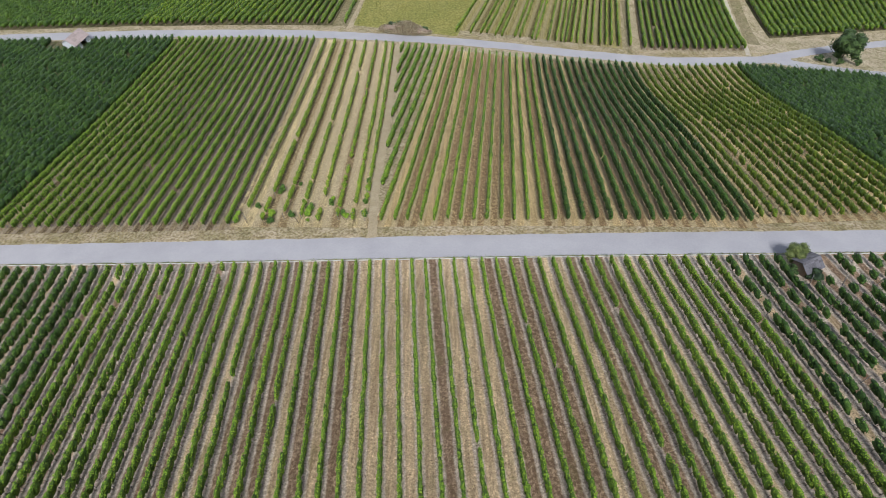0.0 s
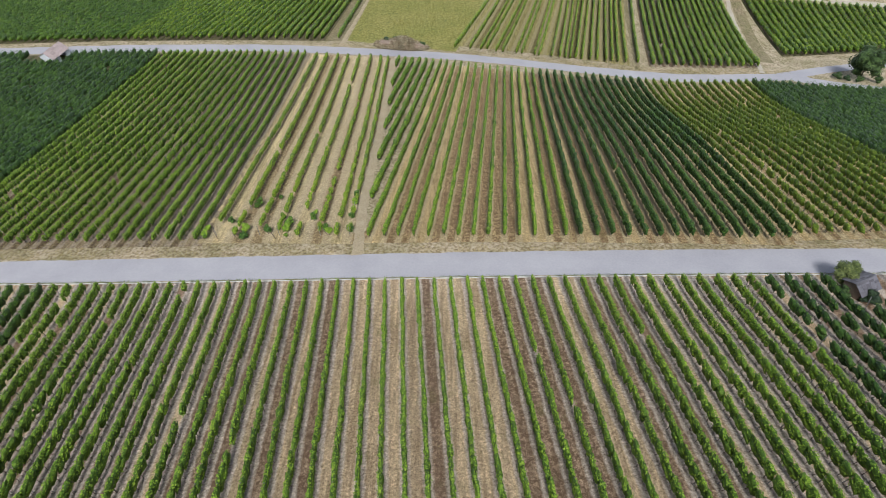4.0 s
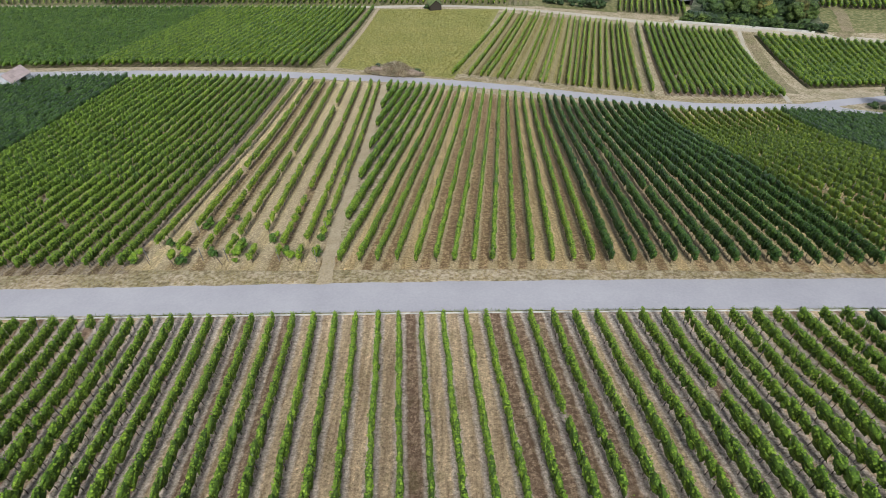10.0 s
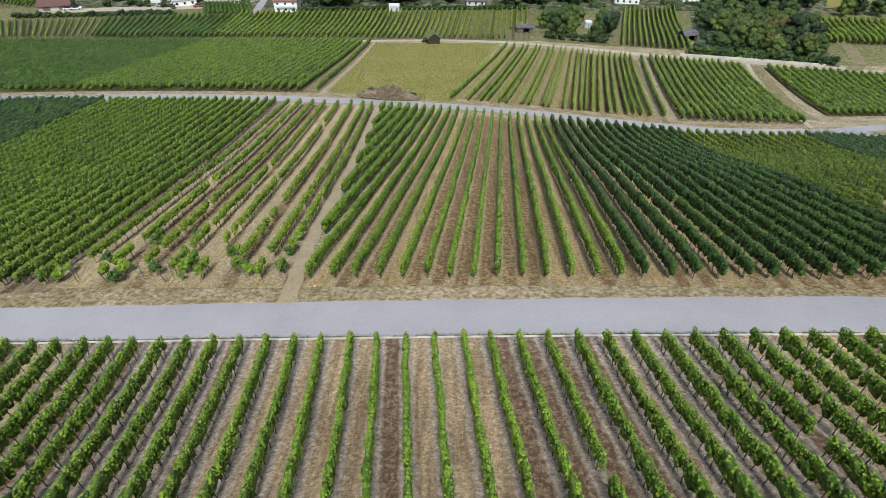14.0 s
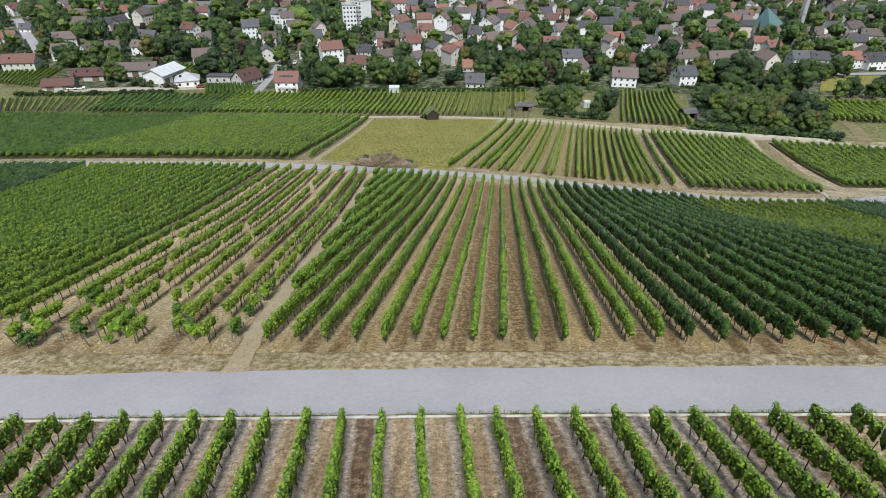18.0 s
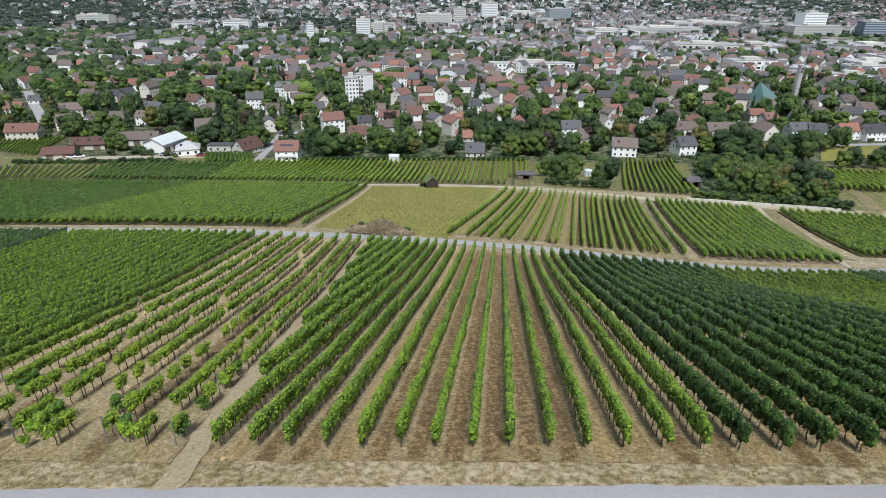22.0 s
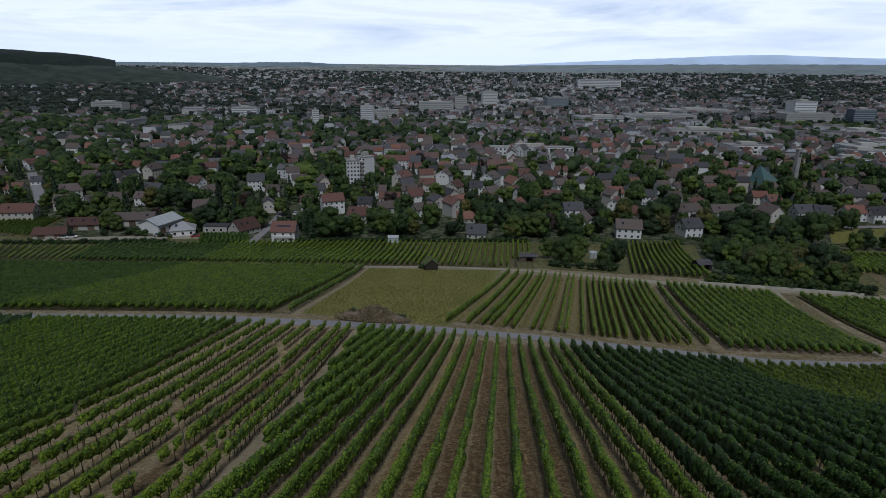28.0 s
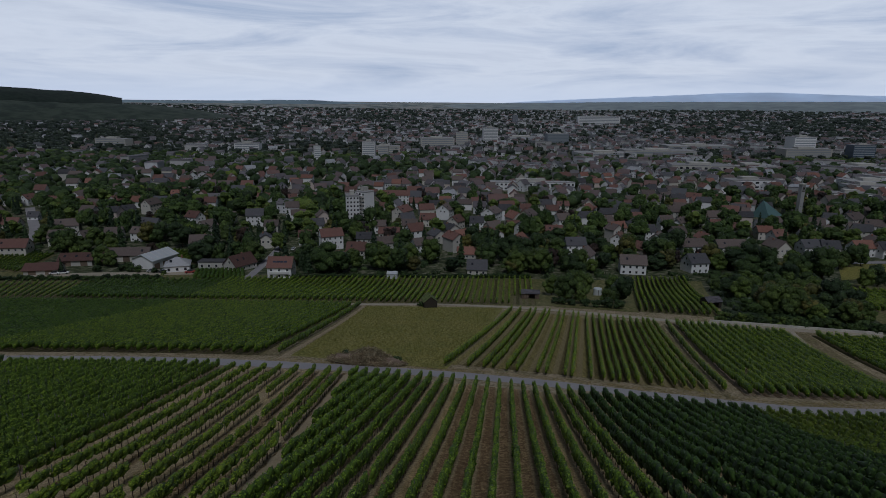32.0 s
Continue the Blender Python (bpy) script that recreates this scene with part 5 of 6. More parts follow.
# ---- huts ----
def hut(name, x, y, turn, w, d, h, rise, wall, roof, label, lift=0.0, open_front=False):
    g = thing(name, x, y, float(gz(x, y)) + lift, turn, label, "hut")
    bm = bmesh.new()
    box(bm, -w / 2, w / 2, d / 2 - 0.1, d / 2, -1.2, h)
    part("back_wall", bm_mesh("back_wall", bm, wall), g)
    for sg in (-1, 1):
        bm = bmesh.new()
        xx = sg * w / 2
        vs = [bm.verts.new((xx, yy, zz)) for yy, zz in ((-d / 2, -1.2), (d / 2 - 0.1, -1.2), (d / 2 - 0.1, h), (0, h + rise), (-d / 2, h))]
        f = bm.faces.new(vs)
        e = bmesh.ops.extrude_face_region(bm, geom=[f])
        bmesh.ops.translate(bm, verts=[v for v in e["geom"] if isinstance(v, bmesh.types.BMVert)], vec=(-sg * 0.1, 0, 0))
        bmesh.ops.recalc_face_normals(bm, faces=bm.faces)
        part("side_wall", bm_mesh("side_wall", bm, wall), g)
    n = max(4, int((w - 0.2) / 0.25))
    for i in range(n):
        if open_front and n * 0.35 < i < n * 0.75:
            continue
        a = -w / 2 + 0.1 + (w - 0.2) * i / n
        part("board", box_mesh("board", wall, a + 0.008, a + (w - 0.2) / n - 0.008, -d / 2, -d / 2 + 0.03 + 0.012 * (i % 2), -1.0, h), g)
    rows = 6
    for sg in (-1, 1):
        slope = math.hypot(d / 2 + 0.3, rise * (1 + 0.6 / d))
        pitch = math.degrees(math.atan2(rise, d / 2))
        for r in range(rows):
            for c in range(5):
                ww = (w + 0.5) / 5
                me = _cache.get((name, "tile")) or box_mesh("roof_sheet", roof, -ww / 2 + 0.01, ww / 2 - 0.01, 0, slope / rows + 0.06, 0, 0.05)
                _cache[(name, "tile")] = me
                m = pose(0, 0, 0, 0, 0, 0 if sg < 0 else 180) @ pose(-(w + 0.5) / 2 + (c + 0.5) * ww, -(d / 2 + 0.3), h - 0.3 * rise / (d / 2) + 0.05, pitch) @ pose(0, r * slope / rows, 0.012 * (r % 2) + random.uniform(0, 0.015), 1.2)
                part("roof_sheet", me, g, m=m)
    return g


HX, HY = 48.9, 44.6
M_SLATE_OLD = plain("old_roof_sheets", (0.10, 0.095, 0.11), 0.8, 0, 0.5, 4)
M_ROSE_ROOF = plain("faded_rose_roof", (0.30, 0.24, 0.23), 0.85, 0, 0.25, 3)
hut("vineyard_hut", HX, HY, 24, 2.7, 2.3, 1.5, 0.7, M_WOOD, M_SLATE_OLD, "weathered wooden hut with worn grey roof sheets among vines", 0.2)
hut("white_hut", -102.0, 140.2, 72, 5.4, 4.4, 2.0, 1.3, plain("hut_plaster", (0.62, 0.64, 0.68), 0.9, 0, 0.12), M_ROSE_ROOF, "small white hut with a faded rose roof by the lane", 0.2, True)
hut("timber_hut", -3.1, 217.6, 104, 4.2, 4.0, 2.2, 1.6, M_DARKWOOD, plain("mossy_roof", (0.10, 0.13, 0.04), 0.95, 0, 0.4, 3), "dark timber hut with a mossy overgrown roof on the meadow", 0.1, True)
hut("wooden_shed", 31.0, 241.0, -4, 6.0, 3.6, 2.2, 0.8, M_WOOD, M_SLATE_OLD, "grey wooden shed with a flat-pitched roof among vines", 0.1, True)
hut("dark_shed", 86.5, 226.0, 15, 5.0, 4.0, 2.3, 1.1, M_DARKWOOD, M_SLATE_OLD, "dark wooden shed at the edge of the hedge", 0.1, True)
bush = thing("willow_bush", HX - 0.6, HY + 1.9, float(gz(HX - 0.6, HY + 1.9)), 30, "round grey-green willow bush behind the hut", "shrub")
part("leaves", crown_mesh("leaves", LEAF["willow"], 1.75, 1.6, 1.75, 2600, 0.15, 95, 22, 2, 0.8), bush)
part("stem", SHRUB_STEM, bush)
shrub(HX + 0.4, HY - 1.9, 0.75, 0, "dark green bush in front of the hut")
shrub(HX - 1.7, HY - 0.3, 0.6, 0, "dark green bush beside the hut")
shrub(-5.9, 217.6, 0.7, 0, "dark shrub beside the meadow hut")
shrub(-2.0, 218.5, 0.9, 0, "shrub climbing the meadow hut")

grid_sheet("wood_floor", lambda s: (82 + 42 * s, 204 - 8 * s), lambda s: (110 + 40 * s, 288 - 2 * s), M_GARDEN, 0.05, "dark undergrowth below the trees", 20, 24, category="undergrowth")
grid_sheet("grove_floor", lambda s: (36 + 24 * s, 221 - 7 * s), lambda s: (40 + 36 * s, 284 + 2 * s), M_WEEDS, 0.06, "weedy grass below the trees", 12, 20, category="grass")
# tree island at the fork
tree(7, 105.2, 132.0, 1.0, "tree at the fork")
for x, y, s in ((99.5, 132.4, 0.8), (101.2, 130.9, 0.6), (103.5, 129.6, 0.7), (108, 129.5, 0.7)):
    shrub(x, y, s, 0)
for x, y, sz in ((39, 226.5, 1.1), (42, 225, 1.0), (46, 224, 1.2), (49, 222.4, 1.3), (52, 221, 1.4), (55.5, 219.5, 1.3), (37.5, 229, 0.9)):
    shrub(x, y, sz, 0, "rounded dark bush beside the lower lane")
# wall beside the lower lane
for i in range(22):
    a = i / 22
    x, y = 77.5 + 43 * a, 203.6 - 7.6 * a
    seg = new("wall_panel", box_mesh("wall_panel", M_KERB, -0.98, 0.98, -0.15, 0.15, -0.6, 0.75, 0.02))
    seg.matrix_basis = pose(x, y, float(gz(x, y)), 0, 0, -10)
    tagged(seg, "pale concrete wall panel beside the lane", "wall", "low wall", "structure")

# ---- hedge wood and trees by the lower lane ----
rt = random.Random(5)
for x, y, k, s in ((42, 236, 2, 1.1), (47, 243, 2, 1.15), (59, 231, 0, 1.05), (46, 229, 4, 0.9), (54, 227, 4, 0.9), (62, 250, 2, 1.0), (40, 250, 2, 0.95), (53, 256, 2, 1.0)):
    tree(k, x, y, s * 0.95, "trees by the lower lane")
for i in range(76):
    y = 205 + 84 * rt.uniform(0, 1) ** 1.2
    x0, x1 = 84 + (y - 203) * 0.33, 122 + (y - 196) * 0.33
    tree(rt.choice([0, 2, 2, 2, 4, 6, 2, 3, 2]), x0 + (x1 - x0) * rt.uniform(0, 1), y, rt.uniform(0.65, 1.05) * (1.0 if y < 250 else 0.72), "wood beside the lane")
for x, y, k, s in ((160, 309, 2, 1.2), (168, 300, 0, 1.0), (186, 316, 2, 1.1), (193, 320, 0, 1.1), (200, 322, 1, 1.0), (172, 278, 2, 0.9), (180, 282, 0, 1.0), (188, 280, 2, 1.1), (196, 284, 0, 1.1), (152, 290, 2, 1.1), (145, 284, 0, 1.0)):
    tree(k, x, y, s, "trees round the dry meadow")
for i in range(26):
    a = i / 26
    shrub(81 + a * 43, 204.8 - a * 8.2 + rt.uniform(-0.5, 1.5), rt.uniform(0.9, 1.6), rt.choice([0, 0, 1]), "dense green hedge shrub along the wall")
tank = thing("water_tank", 57, 252, float(gz(57, 252)), 0, "round pale metal tank among the trees", "tank")
tank.scale = (0.75, 0.75, 0.5)
bm = bmesh.new()
bmesh.ops.create_cone(bm, cap_ends=True, segments=24, radius1=2.0, radius2=2.0, depth=5.0, matrix=Matrix.Translation((0, 0, 2.5)))
bmesh.ops.create_uvsphere(bm, u_segments=24, v_segments=8, radius=2.0, matrix=Matrix.Translation((0, 0, 5.0)) @ Matrix.Diagonal((1, 1, 0.35, 1)))
part("shell", bm_mesh("shell", bm, M_METAL), tank)
part("ladder", box_mesh("ladder", M_POST, -0.2, 0.2, -2.1, -2.02, 0, 4.8), tank)

# hedge along the upper edge of the houses
for i in range(60):
    x = -66 + i * 1.75
    if -25 < x < -17:
        continue
    y = 283.5 + (x + 66) * 0.055
    shrub(x, y, rt.uniform(0.7, 1.0), 0, "clipped dark hedge below the gardens")


# ---- special buildings ----
def barn(x, y, turn, w, d, h, rise, roof, wall, label, panels=0):
    g = thing("barn", x, y, float(gz(x, y)), turn, label, "barn", "farm buildings")
    part("wall", wall_mesh(w, d, h, rise, wall), g)
    part("roof", gable_roof(w, d, h, rise, 0.6, roof), g)
    n = max(2, int(w / 5))
    for i in range(n):
        part("gate", box_mesh("gate", M_WOOD, -1.5, 1.5, -0.06, 0, 0, min(h - 0.4, 3)), g, m=pose(-w / 2 + (i + 0.5) * w / n, -d / 2 - 0.005, 0))
    pitch = math.degrees(math.atan2(rise, d / 2))
    for i in range(panels):
        part("skylight", SKYLIGHT, g, m=pose(-w * 0.35 + i * w * 0.7 / max(1, panels - 1), -d / 4, h + rise / 2 + 0.24, pitch))
    return g


M_BARNROOF = roof_material("barn_roof", (0.075, 0.04, 0.035), (0.15, 0.08, 0.07))
barn(-171, 286, 12, 13, 8, 2.6, 2.0, M_BARNROOF, M_WALL[2], "long low barn with a brown tiled roof")
barn(-168, 305, 10, 14, 8, 3.0, 2.4, M_BARNROOF, M_WALL[2], "barn with a brown tiled roof and small skylights", 3)
barn(-150, 315, 8, 19, 8, 3.6, 2.6, M_ROOF[1], M_WALL[1], "long barn with a red-brown tiled roof", 2)
hall = barn(-132, 304, 72, 15, 11.5, 4.6, 2.4, M_METAL, M_WALL[0], "white farm hall with a light sheet-metal roof")
for i in range(5):
    part("roof_rib", box_mesh("roof_rib", M_FRAME, -0.12, 0.12, -6.6, 0.0, 0.26, 0.34), hall, m=pose(-6 + i * 3, 0, 7.0, 22.6, 0, 0))
house(-118, 296, 20, 10, 9, 1, 3.0, 0, 4, hip=True, label="white pavilion with a pale grey hipped roof at the farm", group="farm buildings", name="pavilion")
house(-104, 302, 2, 13, 5, 1, 1.2, 2, 3, label="low grey shed with a flat roof by the farm", group="farm buildings", flat=True, name="shed")
house(-92, 301, 58, 13, 10, 1, 4.6, 2, 5, label="gabled house with a steep dark red roof", skylights=2)
h1 = house(-69, 287, 2, 11.5, 10, 2, 4.0, 0, 0, label="white house with a red roof carrying solar panels", skylights=0)
for i in range(4):
    part("solar_panel", SOLAR, h1, m=pose(-2.6 + i * 1.75, -2.6, 7.95, 38.6))
for s in (0, 1):
    part("balcony", box_mesh("balcony", M_FRAME, -4.5, 4.5, -1.3, 0.0, -0.15, 0.85, 0.03), h1, m=pose(0, -5, 2.9 * s + 0.1), label="white balcony parapet")
gh = thing("greenhouse", -21.5, 285.5, float(gz(-21.5, 285.5)), 0, "small white greenhouse at the garden edge", "greenhouse")
part("wall", wall_mesh(4.4, 3, 2.2, 0.8, M_METAL), gh)
part("roof", gable_roof(4.4, 3, 2.2, 0.8, 0.1, M_METAL), gh)


def tower_block(x, y, turn, w, d, h, wall, label, floors, bays, name="tower_block"):
    """A tall block with rows of windows, balconies and a roof house."""
    g = thing(name, x, y, float(gz(x, y)), turn, label, "tower block", "tall buildings")
    part("wall", box_mesh("wall", wall, -w / 2, w / 2, -d / 2, d / 2, -2, h), g)
    part("parapet", box_mesh("parapet", M_FLATROOF, -w / 2 - 0.15, w / 2 + 0.15, -d / 2 - 0.15, d / 2 + 0.15, h, h + 0.5), g)
    part("roof_house", box_mesh("roof_house", M_WALL[2], -w * 0.2, w * 0.15, -d * 0.25, d * 0.25, h + 0.5, h + 3.0), g)
    fh = h / floors
    win = box_mesh("window", M_GLASS, -w / bays * 0.24, w / bays * 0.24, -0.06, 0, -fh * 0.22, fh * 0.22)
    if y > 800:
        band = box_mesh("window_band", M_FARGLASS, -w / 2 * 0.94, w / 2 * 0.94, -0.06, 0, -fh * 0.22, fh * 0.22)
        for f in range(floors):
            part("window_band", band, g, m=pose(0, -d / 2 - 0.005, (f + 0.5) * fh))
        return g
    for f in range(floors):
        for b in range(bays):
            part("window", win, g, m=pose(-w / 2 + (b + 0.5) * w / bays, -d / 2 - 0.005, (f + 0.5) * fh))
    return g


tower_block(-58, 404, 12, 8.0, 10, 21.8, M_WALL[0], "white residential tower block with a stepped plan", 9, 4)
t2 = tower_block(-51, 409, -38, 8.2, 8.2, 23.5, M_WALL[0], "white residential tower block with balconies", 10, 3)
for f in range(1, 10):
    part("balcony", box_mesh("balcony", M_WALL[2], -2.0, 2.0, -1.1, 0, 0.0, 1.0), t2, m=pose(1.2, -4.1, f * 2.35 - 0.8))
for x, y, k, sz in ((-62, 389, 0, 1.35), (-54, 391, 3, 1.3), (-46, 395, 1, 1.4), (-67, 394, 2, 1.3), (-39, 401, 0, 1.2)):
    tree(k, x, y, sz, "trees round the tower block")
tower_block(-116, 892, 0, 18, 14, 27, M_WALL[0], "white high-rise in the middle distance", 9, 5)
tower_block(-97, 905, 0, 14, 14, 20, M_WALL[2], "grey block beside a white high-rise", 7, 4)
tower_block(-189, 885, 20, 9, 9, 21, M_WALL[0], "narrow white tower in the town", 7, 2)
tower_block(79, 1270, 8, 30, 18, 33, M_WALL[0], "large white high-rise over the town centre", 11, 6)
tower_block(228, 2240, 0, 20, 18, 34, plain("dark_facade", (0.08, 0.08, 0.10), 0.5, 0, 0.2, 0.1), "dark office tower near the horizon", 10, 4)
tower_block(553, 985, 10, 80, 24, 17, M_WALL[2], "wide pale office complex", 5, 16, "office_block")
tower_block(560, 1010, 10, 38, 22, 34, M_WALL[0], "tall part of the pale office complex", 9, 8, "office_block")
tower_block(640, 985, 0, 34, 20, 24, plain("blue_glass_front", (0.10, 0.14, 0.19), 0.25, 0, 0.2, 0.1), "blue glass office block in the town", 7, 7, "office_block")
tower_block(-590, 1080, -10, 60, 20, 16, M_WALL[2], "wide grey office block among trees", 5, 12, "office_block")
tower_block(-105, 1000, 5, 46, 18, 14, M_WALL[1], "long pale apartment block", 5, 10, "apartment_block")
tower_block(-330, 1010, 0, 40, 18, 15, M_WALL[0], "white apartment block among trees", 5, 8, "apartment_block")
tower_block(-25, 1120, 5, 60, 30, 20, M_WALL[2], "grey department building in the centre", 6, 10, "office_block")
tower_block(20, 1180, 0, 22, 18, 27, M_WALL[1], "brownish high-rise in the centre", 8, 4)
tower_block(210, 1240, 10, 44, 20, 24, plain("blue_grey_front", (0.22, 0.26, 0.30), 0.4, 0, 0.2, 0.1), "blue-grey office block in the town", 8, 8, "office_block")
tower_block(528, 2230, 0, 150, 30, 32, M_WALL[0], "long white buildings near the horizon", 6, 18, "office_block")
tower_block(80, 610, 2, 80, 12, 7.5, M_WALL[0], "long flat white school building", 2, 20, "school")
for x, y, w, d in ((300, 760, 70, 30), (380, 800, 60, 40), (240, 980, 90, 40), (330, 1000, 110, 40), (420, 640, 50, 24), (480, 690, 60, 30), (520, 800, 70, 36), (450, 1150, 120, 50), (160, 1400, 110, 60), (350, 560, 34, 16), (390, 600, 40, 18), (300, 640, 46, 20), (560, 720, 60, 24), (620, 820, 80, 34)):
    tower_block(x, y, rt.uniform(-10, 15), w, d, rt.uniform(7, 12), M_WALL[rt.choice([0, 0, 2])], "flat-roofed pale commercial building", 2, max(4, int(w / 7)), "commercial_building")

# trees and hedge round the farm
tree(2, -156, 303, 1.0, "trees at the farm")
tree(2, -189, 330, 1.3, "trees at the farm")
tree(2, -86, 342, 1.2, "trees at the farm")
tree(10, -99, 308, 1.1, "trees at the farm")
tree(10, -218, 408, 1.5, "trees at the farm")
tree(10, -206, 398, 1.4, "trees at the farm")
tree(10, -101, 338, 1.2, "trees at the farm")
tree(10, -90, 366, 1.2, "trees at the farm")
tall = tree(2, 108, 321, 0.85, "trees at the farm")
tall.scale.z = 1.35
tree(10, -163, 285, 0.6, "trees at the farm")
for x, y, sz in ((-137, 291, 1.6), (-133, 290, 1.3), (-141, 293, 1.5), (-125, 289, 1.0), (-151, 290, 1.4), (-120, 287, 0.9)):
    shrub(x, y, sz, rt.choice([0, 1]), "garden bush in front of the farm")
for i in range(34):
    shrub(-178 + i * 1.9, 266.5 + i * 0.27, rt.uniform(0.8, 1.15), 0, "low green hedge below the farm")


CAR_PAINT = [plain("car_paint_white", (0.75, 0.75, 0.76), 0.3, 0, 0.03), plain("car_paint_dark", (0.05, 0.055, 0.065), 0.3, 0.2, 0.1), plain("car_paint_silver", (0.45, 0.46, 0.48), 0.3, 0.4, 0.05), plain("car_paint_red", (0.30, 0.04, 0.035), 0.3, 0, 0.1)]
M_TYRE = plain("tyre_rubber", (0.02, 0.02, 0.02), 0.9, 0, 0.1)


def car(x, y, turn, paint):
    words = ("white", "dark", "silver", "red")[paint]
    g = thing("car", x, y, float(gz(x, y)) + 0.08, turn, f"small {words} car parked by the houses", "car", "parked cars")
    part("body", box_mesh("body", CAR_PAINT[paint], -2.1, 2.1, -0.85, 0.85, 0.35, 0.95, 0.12), g)
    bm = bmesh.new()
    vs = box(bm, -1.3, 1.1, -0.78, 0.78, 0.95, 1.45)
    for v in vs[4:]:
        v.co.x *= 0.72
        v.co.y *= 0.86
    part("cabin", bm_mesh("cabin", bm, M_GLASS), g)
    for sx in (-1.3, 1.3):
        for sy in (-0.8, 0.8):
            bm = bmesh.new()
            bmesh.ops.create_cone(bm, cap_ends=True, segments=14, radius1=0.33, radius2=0.33, depth=0.2, matrix=pose(0, 0, 0, 90))
            part("wheel", bm_mesh("wheel", bm, M_TYRE), g, m=pose(sx, sy, 0.33))


for x, y, turn, paint in ((-165, 283.5, 10, 0), (-162, 284.5, 20, 0), (-122, 291, 60, 1), (-110, 290, 15, 3), (-127, 290.5, 5, 2), (-81, 318, 85, 1), (-76.5, 327, 88, 2), (-79.5, 344, 92, 0)):
    car(x, y, turn, paint)

# church with a tent roof and a slim tower
ch = thing("church", 234, 472, float(gz(234, 472)), 25, "modern church with a tent-shaped copper-green roof", "church")
bm = bmesh.new()
vs = [bm.verts.new(p) for p in ((-8.5, -8, 0), (8.5, -8, 0), (8.5, 8, 0), (-8.5, 8, 0))]
tip = bm.verts.new((-4.5, 2, 12.5))
for a, b in zip(vs, vs[1:] + vs[:1]):
    bm.faces.new((a, b, tip))
bm.faces.new(vs[::-1])
part("roof", bm_mesh("roof", bm, M_TEAL), ch, "green copper tent roof")
part("wall", box_mesh("wall", M_WALL[2], -7.5, 7.5, -7, 7, -2, 0.7), ch)
bt = thing("bell_tower", 259, 478, float(gz(259, 478)), 20, "slim grey concrete bell tower", "tower")
part("shaft", box_mesh("shaft", M_FLATROOF, -1.8, 1.8, -1.4, 1.4, -2, 23, 0.05), bt)
part("cap", box_mesh("cap", M_WALL[2], -2.0, 2.0, -1.6, 1.6, 23, 24.2, 0.05), bt)
for i in range(4):
    part("louvre", box_mesh("louvre", M_DARKWOOD, -1.2, 1.2, -1.5, -1.4, 18.4 + i * 1.0, 19.0 + i * 1.0), bt)

# ---- the near town, house by house ----
house(-211, 322, 8, 17.4, 9.0, 2, 3.8, 1, 0, detail=2)
house(-261, 385, 5, 16.6, 9.0, 2, 3.8, 1, 0, detail=2)
house(-302, 483, -10, 18.4, 8.0, 2, 3.2, 0, 0, detail=2)
house(-322, 488, 80, 10.8, 9.0, 2, 3.8, 0, 0, detail=2)
house(-274, 426, 10, 7.5, 7.0, 1, 3.2, 0, 3, detail=2)
house(-224, 384, 20, 14.2, 9.0, 2, 3.8, 2, 1, detail=2)
house(-206, 349, 10, 10.0, 9.0, 2, 3.8, 1, 1, detail=2)
house(-193, 353, 60, 9.6, 8.0, 2, 3.2, 0, 1, detail=2)
house(-182, 359, 15, 10.0, 9.0, 2, 3.8, 1, 1, detail=2)
house(-170, 364, -5, 9.9, 8.0, 2, 3.2, 0, 1, detail=2)
house(-178, 391, -15, 14.5, 9.0, 2, 3.8, 0, 3, detail=2)
house(-210, 455, 70, 12.0, 10.0, 3, 3.8, 1, 1, detail=2)
house(-203, 403, 10, 9.3, 8.0, 1, 3.2, 2, 2, detail=2)
house(-221, 444, 60, 9.6, 8.0, 2, 3.2, 0, 3, detail=2)
house(-276, 475, 50, 9.6, 9.0, 2, 3.8, 0, 0, detail=2)
house(-260, 470, -10, 11.6, 8.0, 2, 3.2, 0, 1, detail=2)
house(-163, 418, -25, 11.4, 9.0, 2, 3.8, 0, 0, detail=2)
house(-142, 386, 65, 10.8, 9.0, 2, 3.8, 1, 1, detail=2)
house(-225, 525, 10, 7.5, 8.0, 2, 3.2, 0, 2, detail=2)
house(-105, 392, 5, 9.3, 8.0, 2, 3.2, 1, 1, detail=2)
house(-148, 513, 0, 10.8, 8.0, 2, 3.2, 1, 0, detail=2)
house(-124, 509, 20, 7.5, 8.0, 2, 3.2, 1, 0, detail=2)
house(-51, 317, 3, 8.7, 8.0, 1, 3.2, 0, 2, detail=2)
house(-43, 326, 0, 10.4, 9.0, 2, 3.8, 2, 0, detail=2)
house(-44, 357, 5, 9.1, 8.0, 2, 3.2, 2, 3, detail=2)
house(-32, 373, 0, 13.3, 8.0, 2, 3.2, 1, 0, detail=2)
house(-40, 396, 0, 7.8, 8.0, 2, 3.2, 0, 1, detail=2)
house(-30, 437, 60, 13.2, 11.0, 3, 3.8, 1, 0, detail=2)
house(-12, 421, -5, 10.9, 9.0, 2, 3.8, 1, 0, detail=2)
house(-1, 448, 70, 13.2, 11.0, 3, 3.8, 0, 1, detail=2)
house(6, 414, 60, 10.8, 9.0, 2, 3.8, 1, 0, detail=2)
house(19, 412, 5, 9.3, 9.0, 2, 3.8, 0, 3, detail=2)
house(-22, 398, 0, 10.3, 9.0, 2, 3.8, 1, 1, detail=2)
house(11, 332, 2, 10.2, 8.0, 1, 3.2, 2, 2, detail=2)
